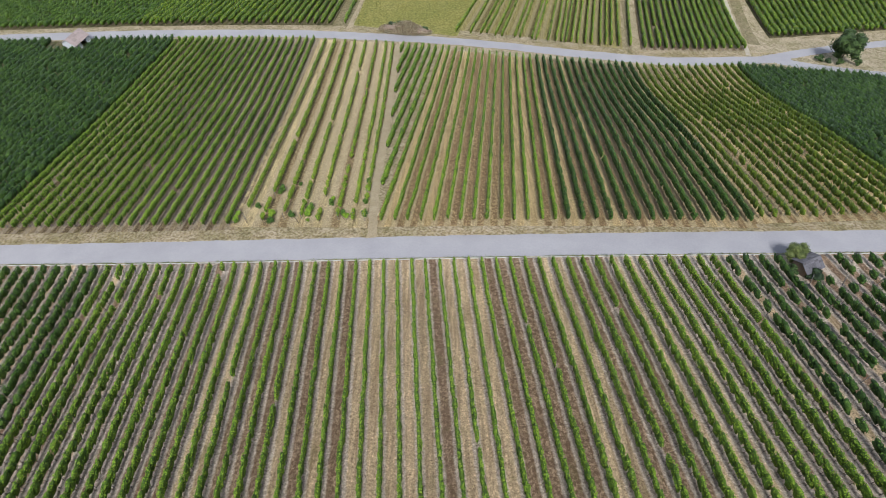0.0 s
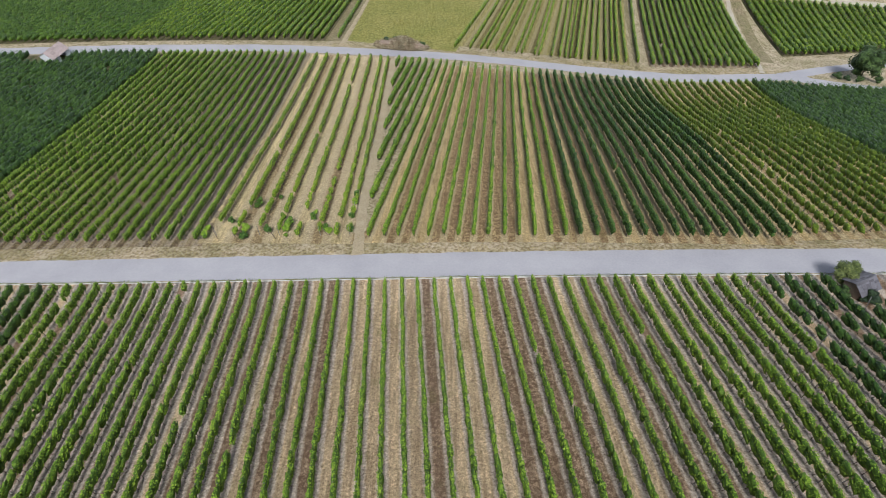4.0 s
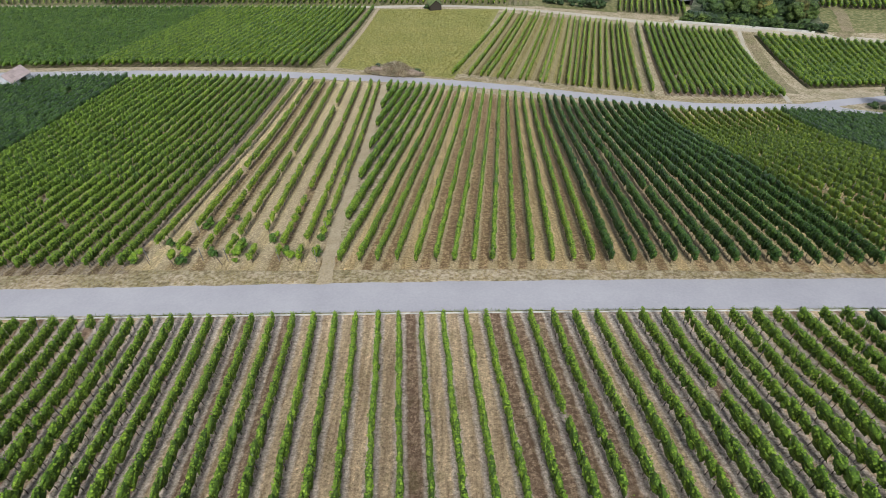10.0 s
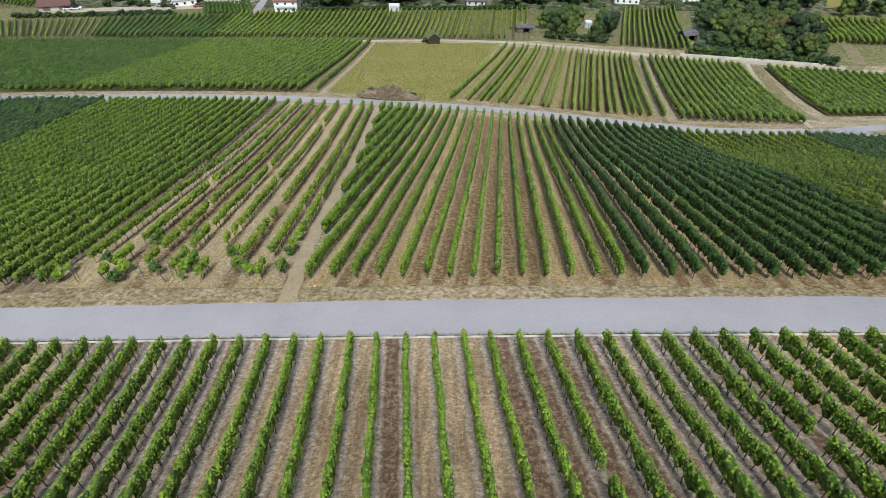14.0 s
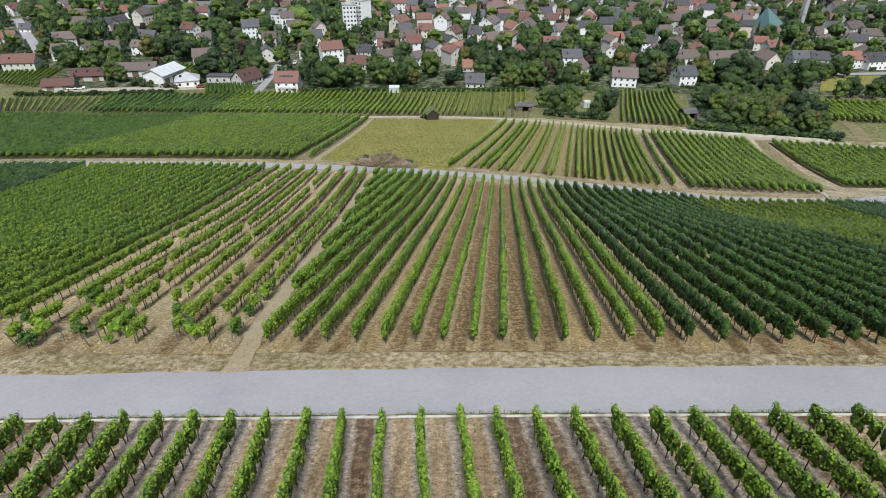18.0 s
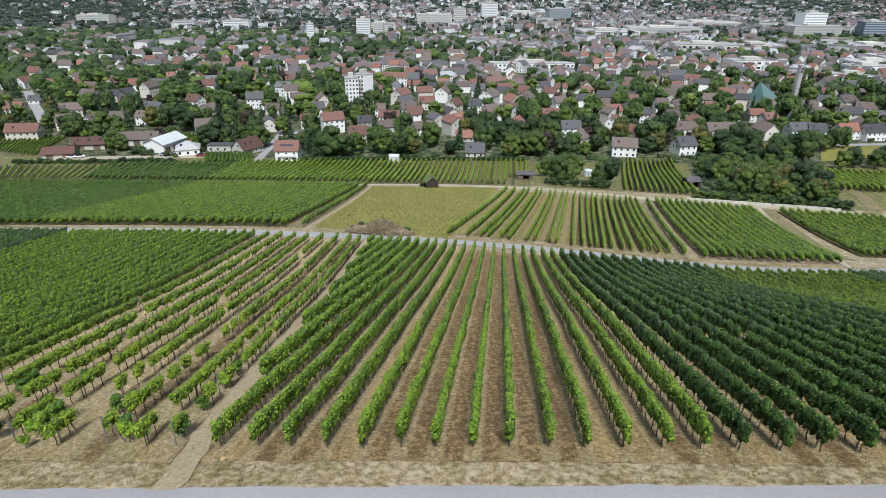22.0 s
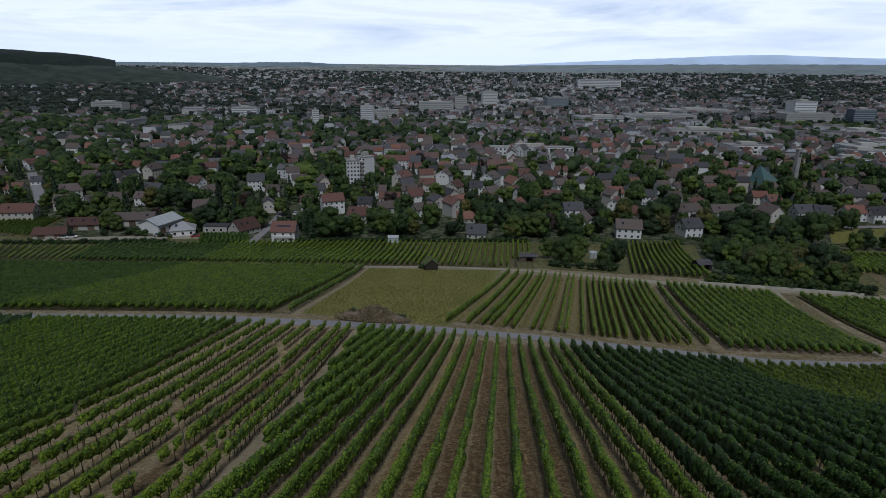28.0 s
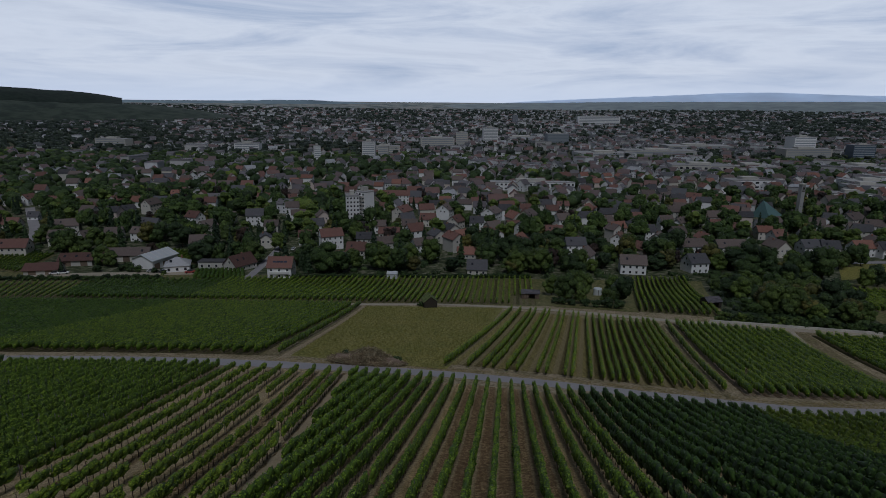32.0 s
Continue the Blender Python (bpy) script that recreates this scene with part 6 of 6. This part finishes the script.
house(15, 299, -3, 9.7, 10.0, 1, 3.8, 1, 3, detail=2)
house(30, 436, 65, 14.4, 12.0, 3, 3.8, 0, 1, detail=2)
house(53, 427, 60, 13.2, 11.0, 3, 3.8, 1, 1, detail=2)
house(74, 492, 0, 12.4, 9.0, 2, 3.8, 2, 3, detail=2)
house(87, 487, 0, 9.9, 8.0, 2, 3.2, 1, 0, detail=2)
house(101, 470, 60, 14.4, 12.0, 2, 3.8, 0, 2, detail=2)
house(63, 383, -5, 10.5, 9.0, 2, 3.8, 0, 0, detail=2)
house(68, 347, 5, 11.6, 9.0, 2, 3.8, 0, 3, detail=2)
house(41, 401, 10, 8.6, 8.0, 2, 3.2, 1, 0, detail=2)
house(40, 359, 60, 9.6, 8.0, 2, 3.2, 1, 2, detail=2)
house(67, 320, 60, 10.8, 9.0, 2, 3.8, 0, 1, detail=2)
house(85, 303, -8, 12.7, 9.0, 2, 3.8, 0, 1, detail=2)
house(115, 308, 12, 10.1, 10.0, 2, 3.8, 0, 3, detail=2)
house(149, 450, 2, 34.9, 11.0, 3, 3.8, 2, 1, detail=2)
house(172, 430, 5, 24.5, 10.0, 3, 3.8, 1, 1, detail=2)
house(130, 348, 5, 16.1, 9.0, 2, 3.8, 0, 1, detail=2)
house(148, 346, 5, 17.6, 9.0, 2, 3.8, 0, 1, detail=2)
house(169, 400, 0, 15.7, 9.0, 2, 3.8, 1, 0, detail=2)
house(212, 536, -30, 28.5, 9.0, 2, 3.8, 0, 0, detail=2)
house(190, 378, 15, 9.9, 9.0, 2, 3.8, 0, 0, detail=2)
house(223, 427, 10, 23.8, 9.0, 2, 3.8, 0, 1, detail=2)
house(192, 349, 5, 14.2, 10.0, 2, 3.8, 0, 3, detail=2)
house(200, 347, -10, 9.8, 9.0, 2, 3.8, 0, 3, detail=2)
house(265, 429, 30, 17.1, 11.0, 3, 3.8, 1, 1, detail=2)
house(217, 348, 10, 12.8, 9.0, 2, 3.8, 0, 2, detail=2)
house(229, 346, 10, 13.6, 10.0, 2, 3.8, 0, 3, detail=2)
house(117, 364, 60, 10.8, 9.0, 2, 3.8, 0, 1, detail=2)
house(96, 365, 60, 9.6, 8.0, 2, 3.2, 0, 0, detail=2)
house(150, 420, 40, 10.6, 8.0, 2, 3.2, 0, 1, detail=2)
house(176, 483, 0, 12.9, 8.0, 2, 3.2, 1, 2, detail=2)
house(229, 396, 30, 13.0, 8.0, 2, 3.2, 2, 1, detail=2)
house(271, 417, -20, 14.6, 9.0, 2, 3.8, 0, 1, detail=2)
house(-77, 360, 10, 7.5, 8.0, 2, 3.2, 0, 0, detail=2)
house(-42, 516, 0, 25.9, 10.0, 3, 3.8, 0, 0, detail=2)

# ---- streets of the middle town ----
taken = [(o.location.x, o.location.y, 9.0) for o in scene.objects if o.parent is None and o.type == "EMPTY" and o.get("category") in ("house", "barn", "tower block", "church")]
tk = np.array([(a, b) for a, b, _ in taken])


STREETS = [("street_west", [(-226, 356), (-231, 364), (-250, 392), (-270, 418), (-311, 473)], 6.0), ("street_east", [(176, 327.5), (200, 329.5), (224, 332), (275, 337)], 5.0), ("street_church", [(197, 575), (193, 535), (190, 504), (185, 459)], 6.5)]
paths = [(-82, 279), (-83, 292), (-84, 306), (-85, 321), (-87, 336), (-88, 349), (-90, 362), (-98, 373)]
for nm, pts, wd in STREETS:
    road(nm, pts, wd, M_ASPHALT, "pale asphalt street between the houses", 40, 0.35)
    for a, b in zip(pts, pts[1:]):
        k = int(math.hypot(b[0] - a[0], b[1] - a[1]) / 4) + 1
        paths += [(a[0] + (b[0] - a[0]) * i / k, a[1] + (b[1] - a[1]) * i / k) for i in range(k + 1)]
paths = np.array(paths)


def free(x, y, r):
    if y < 474 and ((y > 415 and abs(x - 0.496 * y) < 15) or (y > 440 and abs(x - 0.542 * y) < 6)):
        return False
    if np.min(np.hypot(paths[:, 0] - x, paths[:, 1] - y)) < 6.5:
        return False
    return np.min(np.hypot(tk[:, 0] - x, tk[:, 1] - y)) > r


rh = random.Random(21)
listed = tk.copy()


def hides(x, y):
    """Whether a tree here would stand right before one of the listed houses."""
    near = (np.abs(listed[:, 0] - x * listed[:, 1] / y) < 7) & (listed[:, 1] > y) & (listed[:, 1] < y + 15)
    return near.any() and rh.uniform(0, 1) < 0.9


def wooded(x, y):
    """How much of the town is trees at this place."""
    w = 0.5 + 0.9 * noise.noise(Vector((x * 0.006, y * 0.006, 3.1)))
    if x < -60 and y < 900:
        w += 0.28
    if x < -260:
        w += 0.2
    return w


count = 0
for row in range(26):
    y = 345 + row * 17 + (row % 3) * 3
    half = (y - 40) * 0.78 + 20
    x = -half
    while x < half:
        x += rh.uniform(13, 21)
        xx, yy = x + rh.uniform(-3, 3), y + rh.uniform(-6, 6)
        if rh.uniform(0, 1) < (0.8 if xx < -70 and yy < 560 else 0.7 if xx < -70 else 0.5 if xx < 120 else 0.4) or not free(xx, yy, 14) or (yy < 380 and xx < -200) or count >= 330:
            continue
        turn = 18 * noise.noise(Vector((xx * 0.004, yy * 0.004, 0))) * 3 + rh.choice([0, 0, 90])
        w, d = rh.choice([(10, 8.5), (12, 9), (9, 8), (13, 9.5), (11, 9), (9.5, 9)])
        house(xx, yy, turn, w, d, rh.choice([2, 2, 2, 3]), rh.choice([3.2, 3.8, 4.2]), rh.choice([0, 0, 0, 1, 1, 2, 3]), rh.choice([0, 0, 1, 1, 1, 0, 2, 3, 3]), detail=1 if yy < 420 else 0, group="houses of the town")
        tk = np.vstack([tk, (xx, yy)])
        count += 1

# trees between the houses
nt = 0
spots = []
for i in range(7000):
    y = 287 + 270 * rh.uniform(0, 1) ** 1.15
    half = (y - 40) * 0.78 + 15
    x = rh.uniform(-half, half)
    if nt >= 760 or not free(x, y, 7.5) or hides(x, y) or (-230 < x < -82 and y < (325 if x < -183 or -140 < x < -117 else 300)) or (165 < x and y < 340) or (-83 < x < -73 and y < 360) or (88 > x > -60 and y < 292) or (68 < x < 126 and y < 306):
        continue
    if rh.uniform(0, 1) > wooded(x, y) + 0.5:
        continue
    k = rh.choice([0, 0, 1, 1, 2, 2, 2, 3, 3, 4, 5, 6, 10, 10, 11])
    spots.append((y, x, k, rh.uniform(0.8, 1.45)))
    nt += 1
spots.sort()
for y, x, k, s in spots[:215]:
    tree(k, x, y, s, "trees between the houses")
lots = {}
for y, x, k, s in spots[215:]:
    mt, me = ("conifer", CONIFERS[k - 10][1]) if k >= 10 else LOW[k]
    V, F, n = lots.setdefault(mt, ([], [], [0]))
    co, po = np.empty(len(me.vertices) * 3, np.float32), np.empty(len(me.loops), np.int32)
    me.vertices.foreach_get("co", co)
    me.loops.foreach_get("vertex_index", po)
    V.append(co.reshape(-1, 3) * s + np.array([x, y, float(gz(x, y))]))
    F.append(po.reshape(-1, 4) + n[0])
    n[0] += len(me.vertices)
for mt, (V, F, n) in lots.items():
    words = {"tree": "dark green", "tree_light": "light green", "tree_autumn": "yellowing", "purple": "purple-leaved", "conifer": "dark coniferous"}[mt]
    tagged(new("garden_trees", mesh_from("garden_trees", np.concatenate(V), np.concatenate(F), [LEAF[mt]])), words + " trees between the houses farther down", "trees", kind="stuff")

# ---- the town beyond, and its trees ----
def house_share(x, y):
    """Share of the ground that carries houses: gardens on the slope, woods to the west, dense centre."""
    p = 0.47 + 0.24 * noise.noise(Vector((x * 0.004, y * 0.003, 3.1)))
    if x < -0.12 * y and y < 1500:
        p -= 0.24
    if x < -0.45 * y:
        p -= 0.12
    if y > 900:
        p -= 0.08
    park = noise.noise(Vector((x * 0.0022 + 7, y * 0.0035, 9.0)))
    if park > 0.34:
        p -= 0.35
    if 1000 < y < 2400 and abs(x - 80) < 500:
        p += 0.22
    return p


def far_town():
    rng = np.random.default_rng(31)
    V, F, S = [], [], []
    n = 0
    cen, nor, kinds, balls = [], [], [], []
    for y0, y1, cell, per, leaf in ((470, 900, 15.0, 9, 1.3), (900, 1600, 20.0, 5, 2.0), (1600, 3400, 33.0, 3, 3.5)):
        for yy in np.arange(y0, y1, cell):
            half = yy * 0.82
            for xx in np.arange(-half, half, cell):
                x, y = xx + rng.uniform(-0.3, 0.3) * cell, yy + rng.uniform(-0.3, 0.3) * cell
                if y < 960 and not free(x, y, 11):
                    continue
                z = float(gz(x, y))
                if rng.uniform() > house_share(x, y):
                    s = cell * rng.uniform(0.24, 0.4)
                    d = rng.normal(0, 1, (per, 3))
                    d /= np.linalg.norm(d, axis=1)[:, None]
                    d[:, 2] = np.abs(d[:, 2])
                    hgt = min(s, 6.0) / s
                    mid = np.array([x, y, z + min(s, 5) * rng.uniform(0.7, 1.3)])
                    cen.append(mid + d * s * np.array([1, 1, hgt]) * rng.uniform(0.85, 1.1, per)[:, None])
                    nor.append(d)
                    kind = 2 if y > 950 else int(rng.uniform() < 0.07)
                    kinds.append(np.full(per, kind))
                    balls.append((*mid, s, kind))
                    if y < 900:
                        e = rng.normal(0, 0.5, 3) * s
                        balls.append((mid[0] + e[0], mid[1] + e[1], mid[2] + abs(e[2]) * 0.6, s * 0.75, kind))
                    if rng.uniform() < 0.85 or y > 900:
                        continue
                a = noise.noise(Vector((x * 0.002, y * 0.002, 0))) * 2 + (1.5708 if rng.uniform() < 0.4 else 0)
                big = rng.uniform() < 0.05 and (y > 720 or x > 150)
                w, d = (rng.uniform(20, 36), rng.uniform(12, 18)) if big else (rng.uniform(8, 13) * max(1, cell / 24), rng.uniform(7, 9.5) * max(1, cell / 28))
                h = rng.uniform(4.5, 7) if not big else rng.uniform(7, 13)
                r = 0.3 if big else rng.uniform(3, 4.4)
                c, s = math.cos(a), math.sin(a)
                pts = [(-w / 2, -d / 2, -2), (w / 2, -d / 2, -2), (w / 2, d / 2, -2), (-w / 2, d / 2, -2), (-w / 2, -d / 2, h), (w / 2, -d / 2, h), (w / 2, d / 2, h), (-w / 2, d / 2, h)]
                o = 0.5
                roof = [(-w / 2 - o, -d / 2 - o, h - 0.3), (w / 2 + o, -d / 2 - o, h - 0.3), (w / 2 + o, 0, h + r), (-w / 2 - o, 0, h + r), (-w / 2 - o, d / 2 + o, h - 0.3), (w / 2 + o, d / 2 + o, h - 0.3)]
                gab = [(-w / 2, -d / 2, h), (-w / 2, d / 2, h), (-w / 2, 0, h + r - 0.2), (w / 2, -d / 2, h), (w / 2, d / 2, h), (w / 2, 0, h + r - 0.2)]
                allp = pts + roof + gab
                V += [(x + p[0] * c - p[1] * s, y + p[0] * s + p[1] * c, z + p[2]) for p in allp]
                F += [tuple(n + k for k in f) for f in ((0, 1, 5, 4), (1, 2, 6, 5), (2, 3, 7, 6), (3, 0, 4, 7), (8, 9, 10, 11), (11, 10, 13, 12), (14, 15, 16), (18, 17, 19))]
                S += [0, 0, 0, 0, 1, 1, 0, 0]
                n += len(allp)
                if y < 950:
                    # dark windows, a finger proud of the front wall and the gables
                    wins = [(wx, -d / 2 - 0.06, wz, 1, 0) for wx in np.linspace(-w / 2 + 1.6, w / 2 - 1.6, 3) for wz in (1.5, 4.1) if wz < h - 0.5]
                    wins += [(sg * (w / 2 + 0.06), wy, wz, 0, sg) for sg in (-1, 1) for wy in (-1.7, 1.7) for wz in (1.5, 4.1) if wz < h - 0.5]
                    for wx, wy, wz, fx, fy in wins:
                        q = [(wx + fx * a, wy + abs(fy) * a, wz + b) for a, b in ((-0.5, -0.6), (0.5, -0.6), (0.5, 0.6), (-0.5, 0.6))]
                        V += [(x + p[0] * c - p[1] * s, y + p[0] * s + p[1] * c, z + p[2]) for p in q]
                        F.append((n, n + 1, n + 2, n + 3))
                        S.append(2)
                        n += 4
        sizes = leaf
        C, N, K = np.concatenate(cen), np.concatenate(nor), np.concatenate(kinds)
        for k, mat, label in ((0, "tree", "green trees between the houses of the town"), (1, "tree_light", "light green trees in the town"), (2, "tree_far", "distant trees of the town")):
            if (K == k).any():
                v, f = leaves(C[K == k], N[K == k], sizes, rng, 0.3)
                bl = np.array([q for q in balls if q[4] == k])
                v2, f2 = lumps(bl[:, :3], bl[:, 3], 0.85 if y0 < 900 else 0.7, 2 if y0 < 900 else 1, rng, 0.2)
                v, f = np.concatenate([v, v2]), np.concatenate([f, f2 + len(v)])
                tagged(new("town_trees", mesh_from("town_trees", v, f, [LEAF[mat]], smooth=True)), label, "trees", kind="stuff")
        cen, nor, kinds, balls = [], [], [], []
    me = bpy.data.meshes.new("town_houses")
    me.from_pydata(V, [], F)
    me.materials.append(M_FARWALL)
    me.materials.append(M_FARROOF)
    me.materials.append(M_GLASS)
    me.polygons.foreach_set("material_index", np.array(S, np.int32))
    tagged(new("town_houses", me), "distant town of pale houses with red and brown roofs", "town", kind="stuff")


far_town()


def garden_shrubs():
    """Bushes and hedges that fill the gardens between the houses."""
    rng = np.random.default_rng(17)
    cen, nor, mids, rads = [], [], [], []
    for i in range(3300):
        y = 288 + 330 * rng.uniform(0, 1)
        x = rng.uniform(-1, 1) * ((y - 40) * 0.8 + 15)
        if i > 2600:
            y = rng.uniform(206, 286)
            x = rng.uniform(85, 121) + (y - 203) * 0.33
        elif not free(x, y, 6.0) or (-230 < x < -82 and y < (325 if x < -183 or -140 < x < -117 else 300)) or (165 < x and y < 340) or (-83 < x < -73 and y < 360) or (88 > x > -60 and y < 291):
            continue
        r = rng.uniform(0.9, 2.6)
        d = rng.normal(0, 1, (9, 3))
        d /= np.linalg.norm(d, axis=1)[:, None]
        d[:, 2] = np.abs(d[:, 2])
        mids.append((x, y, float(gz(x, y)) + 0.3))
        rads.append(r)
        cen.append(np.array(mids[-1]) + d * r * np.array([1.1, 1.0, 0.9]))
        nor.append(d)
    v, f = leaves(np.concatenate(cen), np.concatenate(nor), 0.8, rng, 0.35)
    v2, f2 = lumps(np.array(mids), np.array(rads), 0.85, 1, rng, 0.2)
    v, f = np.concatenate([v, v2]), np.concatenate([f, f2 + len(v)])
    tagged(new("garden_shrubs", mesh_from("garden_shrubs", v, f, [LEAF["tree"]], smooth=True)), "green bushes and hedges in the gardens", "shrubs", kind="stuff")


garden_shrubs()


# ---- hills and sky at the horizon ----
def hill(name, a0, a1, radius, base, heights, depth, mat, label):
    """A ridge that rises behind the town, from bearing a0 to a1 at that distance."""
    n = 200
    ang = np.radians(np.linspace(a0, a1, n))
    top = np.interp(np.linspace(0, 1, n), np.linspace(0, 1, len(heights)), heights)
    top = np.convolve(np.pad(top, 6, mode="edge"), np.ones(13) / 13, mode="valid")
    rows = []
    for k, u in enumerate(np.linspace(0, 1, 12)):
        r = radius + depth * u
        x, y = r * np.sin(ang), r * np.cos(ang)
        z = base + (top - base) * math.sin(u * math.pi / 2) ** 1.2
        jit = np.array([noise.noise(Vector((xx * 0.02, u * 5, k * 0.3))) for xx in x]) * (4 if 0 < u < 1 else 1.6)
        rows.append(np.stack([x, y, z + jit], 1))
    v = np.concatenate(rows)
    idx = np.arange(len(v)).reshape(12, n)
    f = np.stack([idx[:-1, :-1], idx[:-1, 1:], idx[1:, 1:], idx[1:, :-1]], -1).reshape(-1, 4)
    tagged(new(name, mesh_from(name, v, f, [mat], smooth=True)), label, "hill", kind="structure")


M_WOODED = two_scale("wooded_hill", [(0.3, (0.012, 0.02, 0.018)), (0.7, (0.03, 0.045, 0.035))], 0.05, 0.006, 1.0, 0.0, 0.5)
M_VINEHILL = two_scale("vineyard_hill", [(0.4, (0.03, 0.045, 0.036)), (0.6, (0.065, 0.085, 0.065))], 0.02, 0.004, 1.0, 0.0, 0.5)


def distant(name, colour, haze_glow, scale=0.004):
    """Hills at the horizon: bluish colour and emission stand in for haze."""
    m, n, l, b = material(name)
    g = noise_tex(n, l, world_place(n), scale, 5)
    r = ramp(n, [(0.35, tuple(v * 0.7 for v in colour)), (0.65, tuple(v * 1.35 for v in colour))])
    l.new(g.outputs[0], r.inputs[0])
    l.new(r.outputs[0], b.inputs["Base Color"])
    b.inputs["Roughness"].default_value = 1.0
    # the hills glow in place of lit air before them
    b.inputs["Emission Color"].default_value = (*haze_glow, 1)
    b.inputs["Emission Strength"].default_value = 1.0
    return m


M_BACKHILL = distant("hazy_green_hill", (0.08, 0.11, 0.12), (0.10, 0.15, 0.20))
M_HAZYHILL = distant("hazy_far_hill", (0.18, 0.24, 0.32), (0.85, 1.0, 1.3))
hill("hill_wooded", -44, -28.4, 2600, -30, [52, 52, 52, 50, 44, 36, 30, 8], 300, M_WOODED, "dark wooded ridge at the valley's edge")
hill("hill_vineyards", -44, -17, 2350, -76, [12, 12, 6, 0, -6, -10, -20, -34, -60, -78], 420, M_VINEHILL, "green vineyard slopes below the ridge")
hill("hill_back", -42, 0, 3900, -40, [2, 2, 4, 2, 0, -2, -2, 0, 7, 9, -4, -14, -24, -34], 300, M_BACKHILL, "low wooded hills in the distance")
hill("hill_farmland", -4, 46, 3500, -44, [-30, -8, 2, 8, 14, 18, 22, 25, 27, 28, 28], 600, distant("hazy_far_fields", (0.13, 0.15, 0.14), (0.10, 0.13, 0.17), 0.012), "rolling farmland before the far hills")
hill("hill_far_blue", 2, 46, 4480, -14, [-20, 2, 18, 30, 44, 56, 68, 82, 86, 76, 66, 66, 70, 64, 56], 250, M_HAZYHILL, "hazy blue hills on the horizon")


def sky_backdrop():
    a = np.linspace(radians(-62), radians(62), 90)
    z = np.linspace(-120, 1500, 24)
    A, Z = np.meshgrid(a, z, indexing="ij")
    v = np.stack([4860 * np.sin(A), 4860 * np.cos(A), Z], -1).reshape(-1, 3)
    idx = np.arange(len(v)).reshape(A.shape)
    f = np.stack([idx[:-1, :-1], idx[:-1, 1:], idx[1:, 1:], idx[1:, :-1]], -1).reshape(-1, 4)
    uv = np.stack([(A / radians(124) + 0.5).ravel() * 6, ((Z + 120) / 1620).ravel() * 4], -1)
    m, n, l, b = material("cloudy_sky")
    n.remove(b)
    uvn = n.new("ShaderNodeUVMap").outputs[0]
    mp = n.new("ShaderNodeMapping")
    mp.inputs["Scale"].default_value = (1.0, 1.7, 1.0)
    l.new(uvn, mp.inputs[0])
    big = noise_tex(n, l, mp.outputs[0], 1.1, 7, 0.62)
    big.inputs["Distortion"].default_value = 0.5
    r = ramp(n, [(0.30, (0.50, 0.57, 0.68)), (0.42, (0.67, 0.71, 0.78)), (0.54, (0.82, 0.84, 0.87)), (0.74, (0.66, 0.69, 0.75))])
    l.new(big.outputs[0], r.inputs[0])
    sep = n.new("ShaderNodeSeparateXYZ")
    l.new(uvn, sep.inputs[0])
    hz = ramp(n, [(0.0, (0, 0, 0)), (0.12, (0, 0, 0)), (0.42, (1, 1, 1))])
    l.new(math_node(n, l, "MULTIPLY", sep.outputs[1], 0.5), hz.inputs[0])
    col = mix_colour(n, l, hz.outputs[0], (0.76, 0.81, 0.89), r.outputs[0])
    em = n.new("ShaderNodeEmission")
    em.inputs[1].default_value = SKY_GLOW
    l.new(col, em.inputs[0])
    l.new(em.outputs[0], n["Material Output"].inputs[0])
    tagged(new("backdrop_sky", mesh_from("backdrop_sky", v, f, [m], uv)), "pale grey cloud-streaked sky", "sky", kind="structure")


SKY_GLOW = 4.3
sky_backdrop()
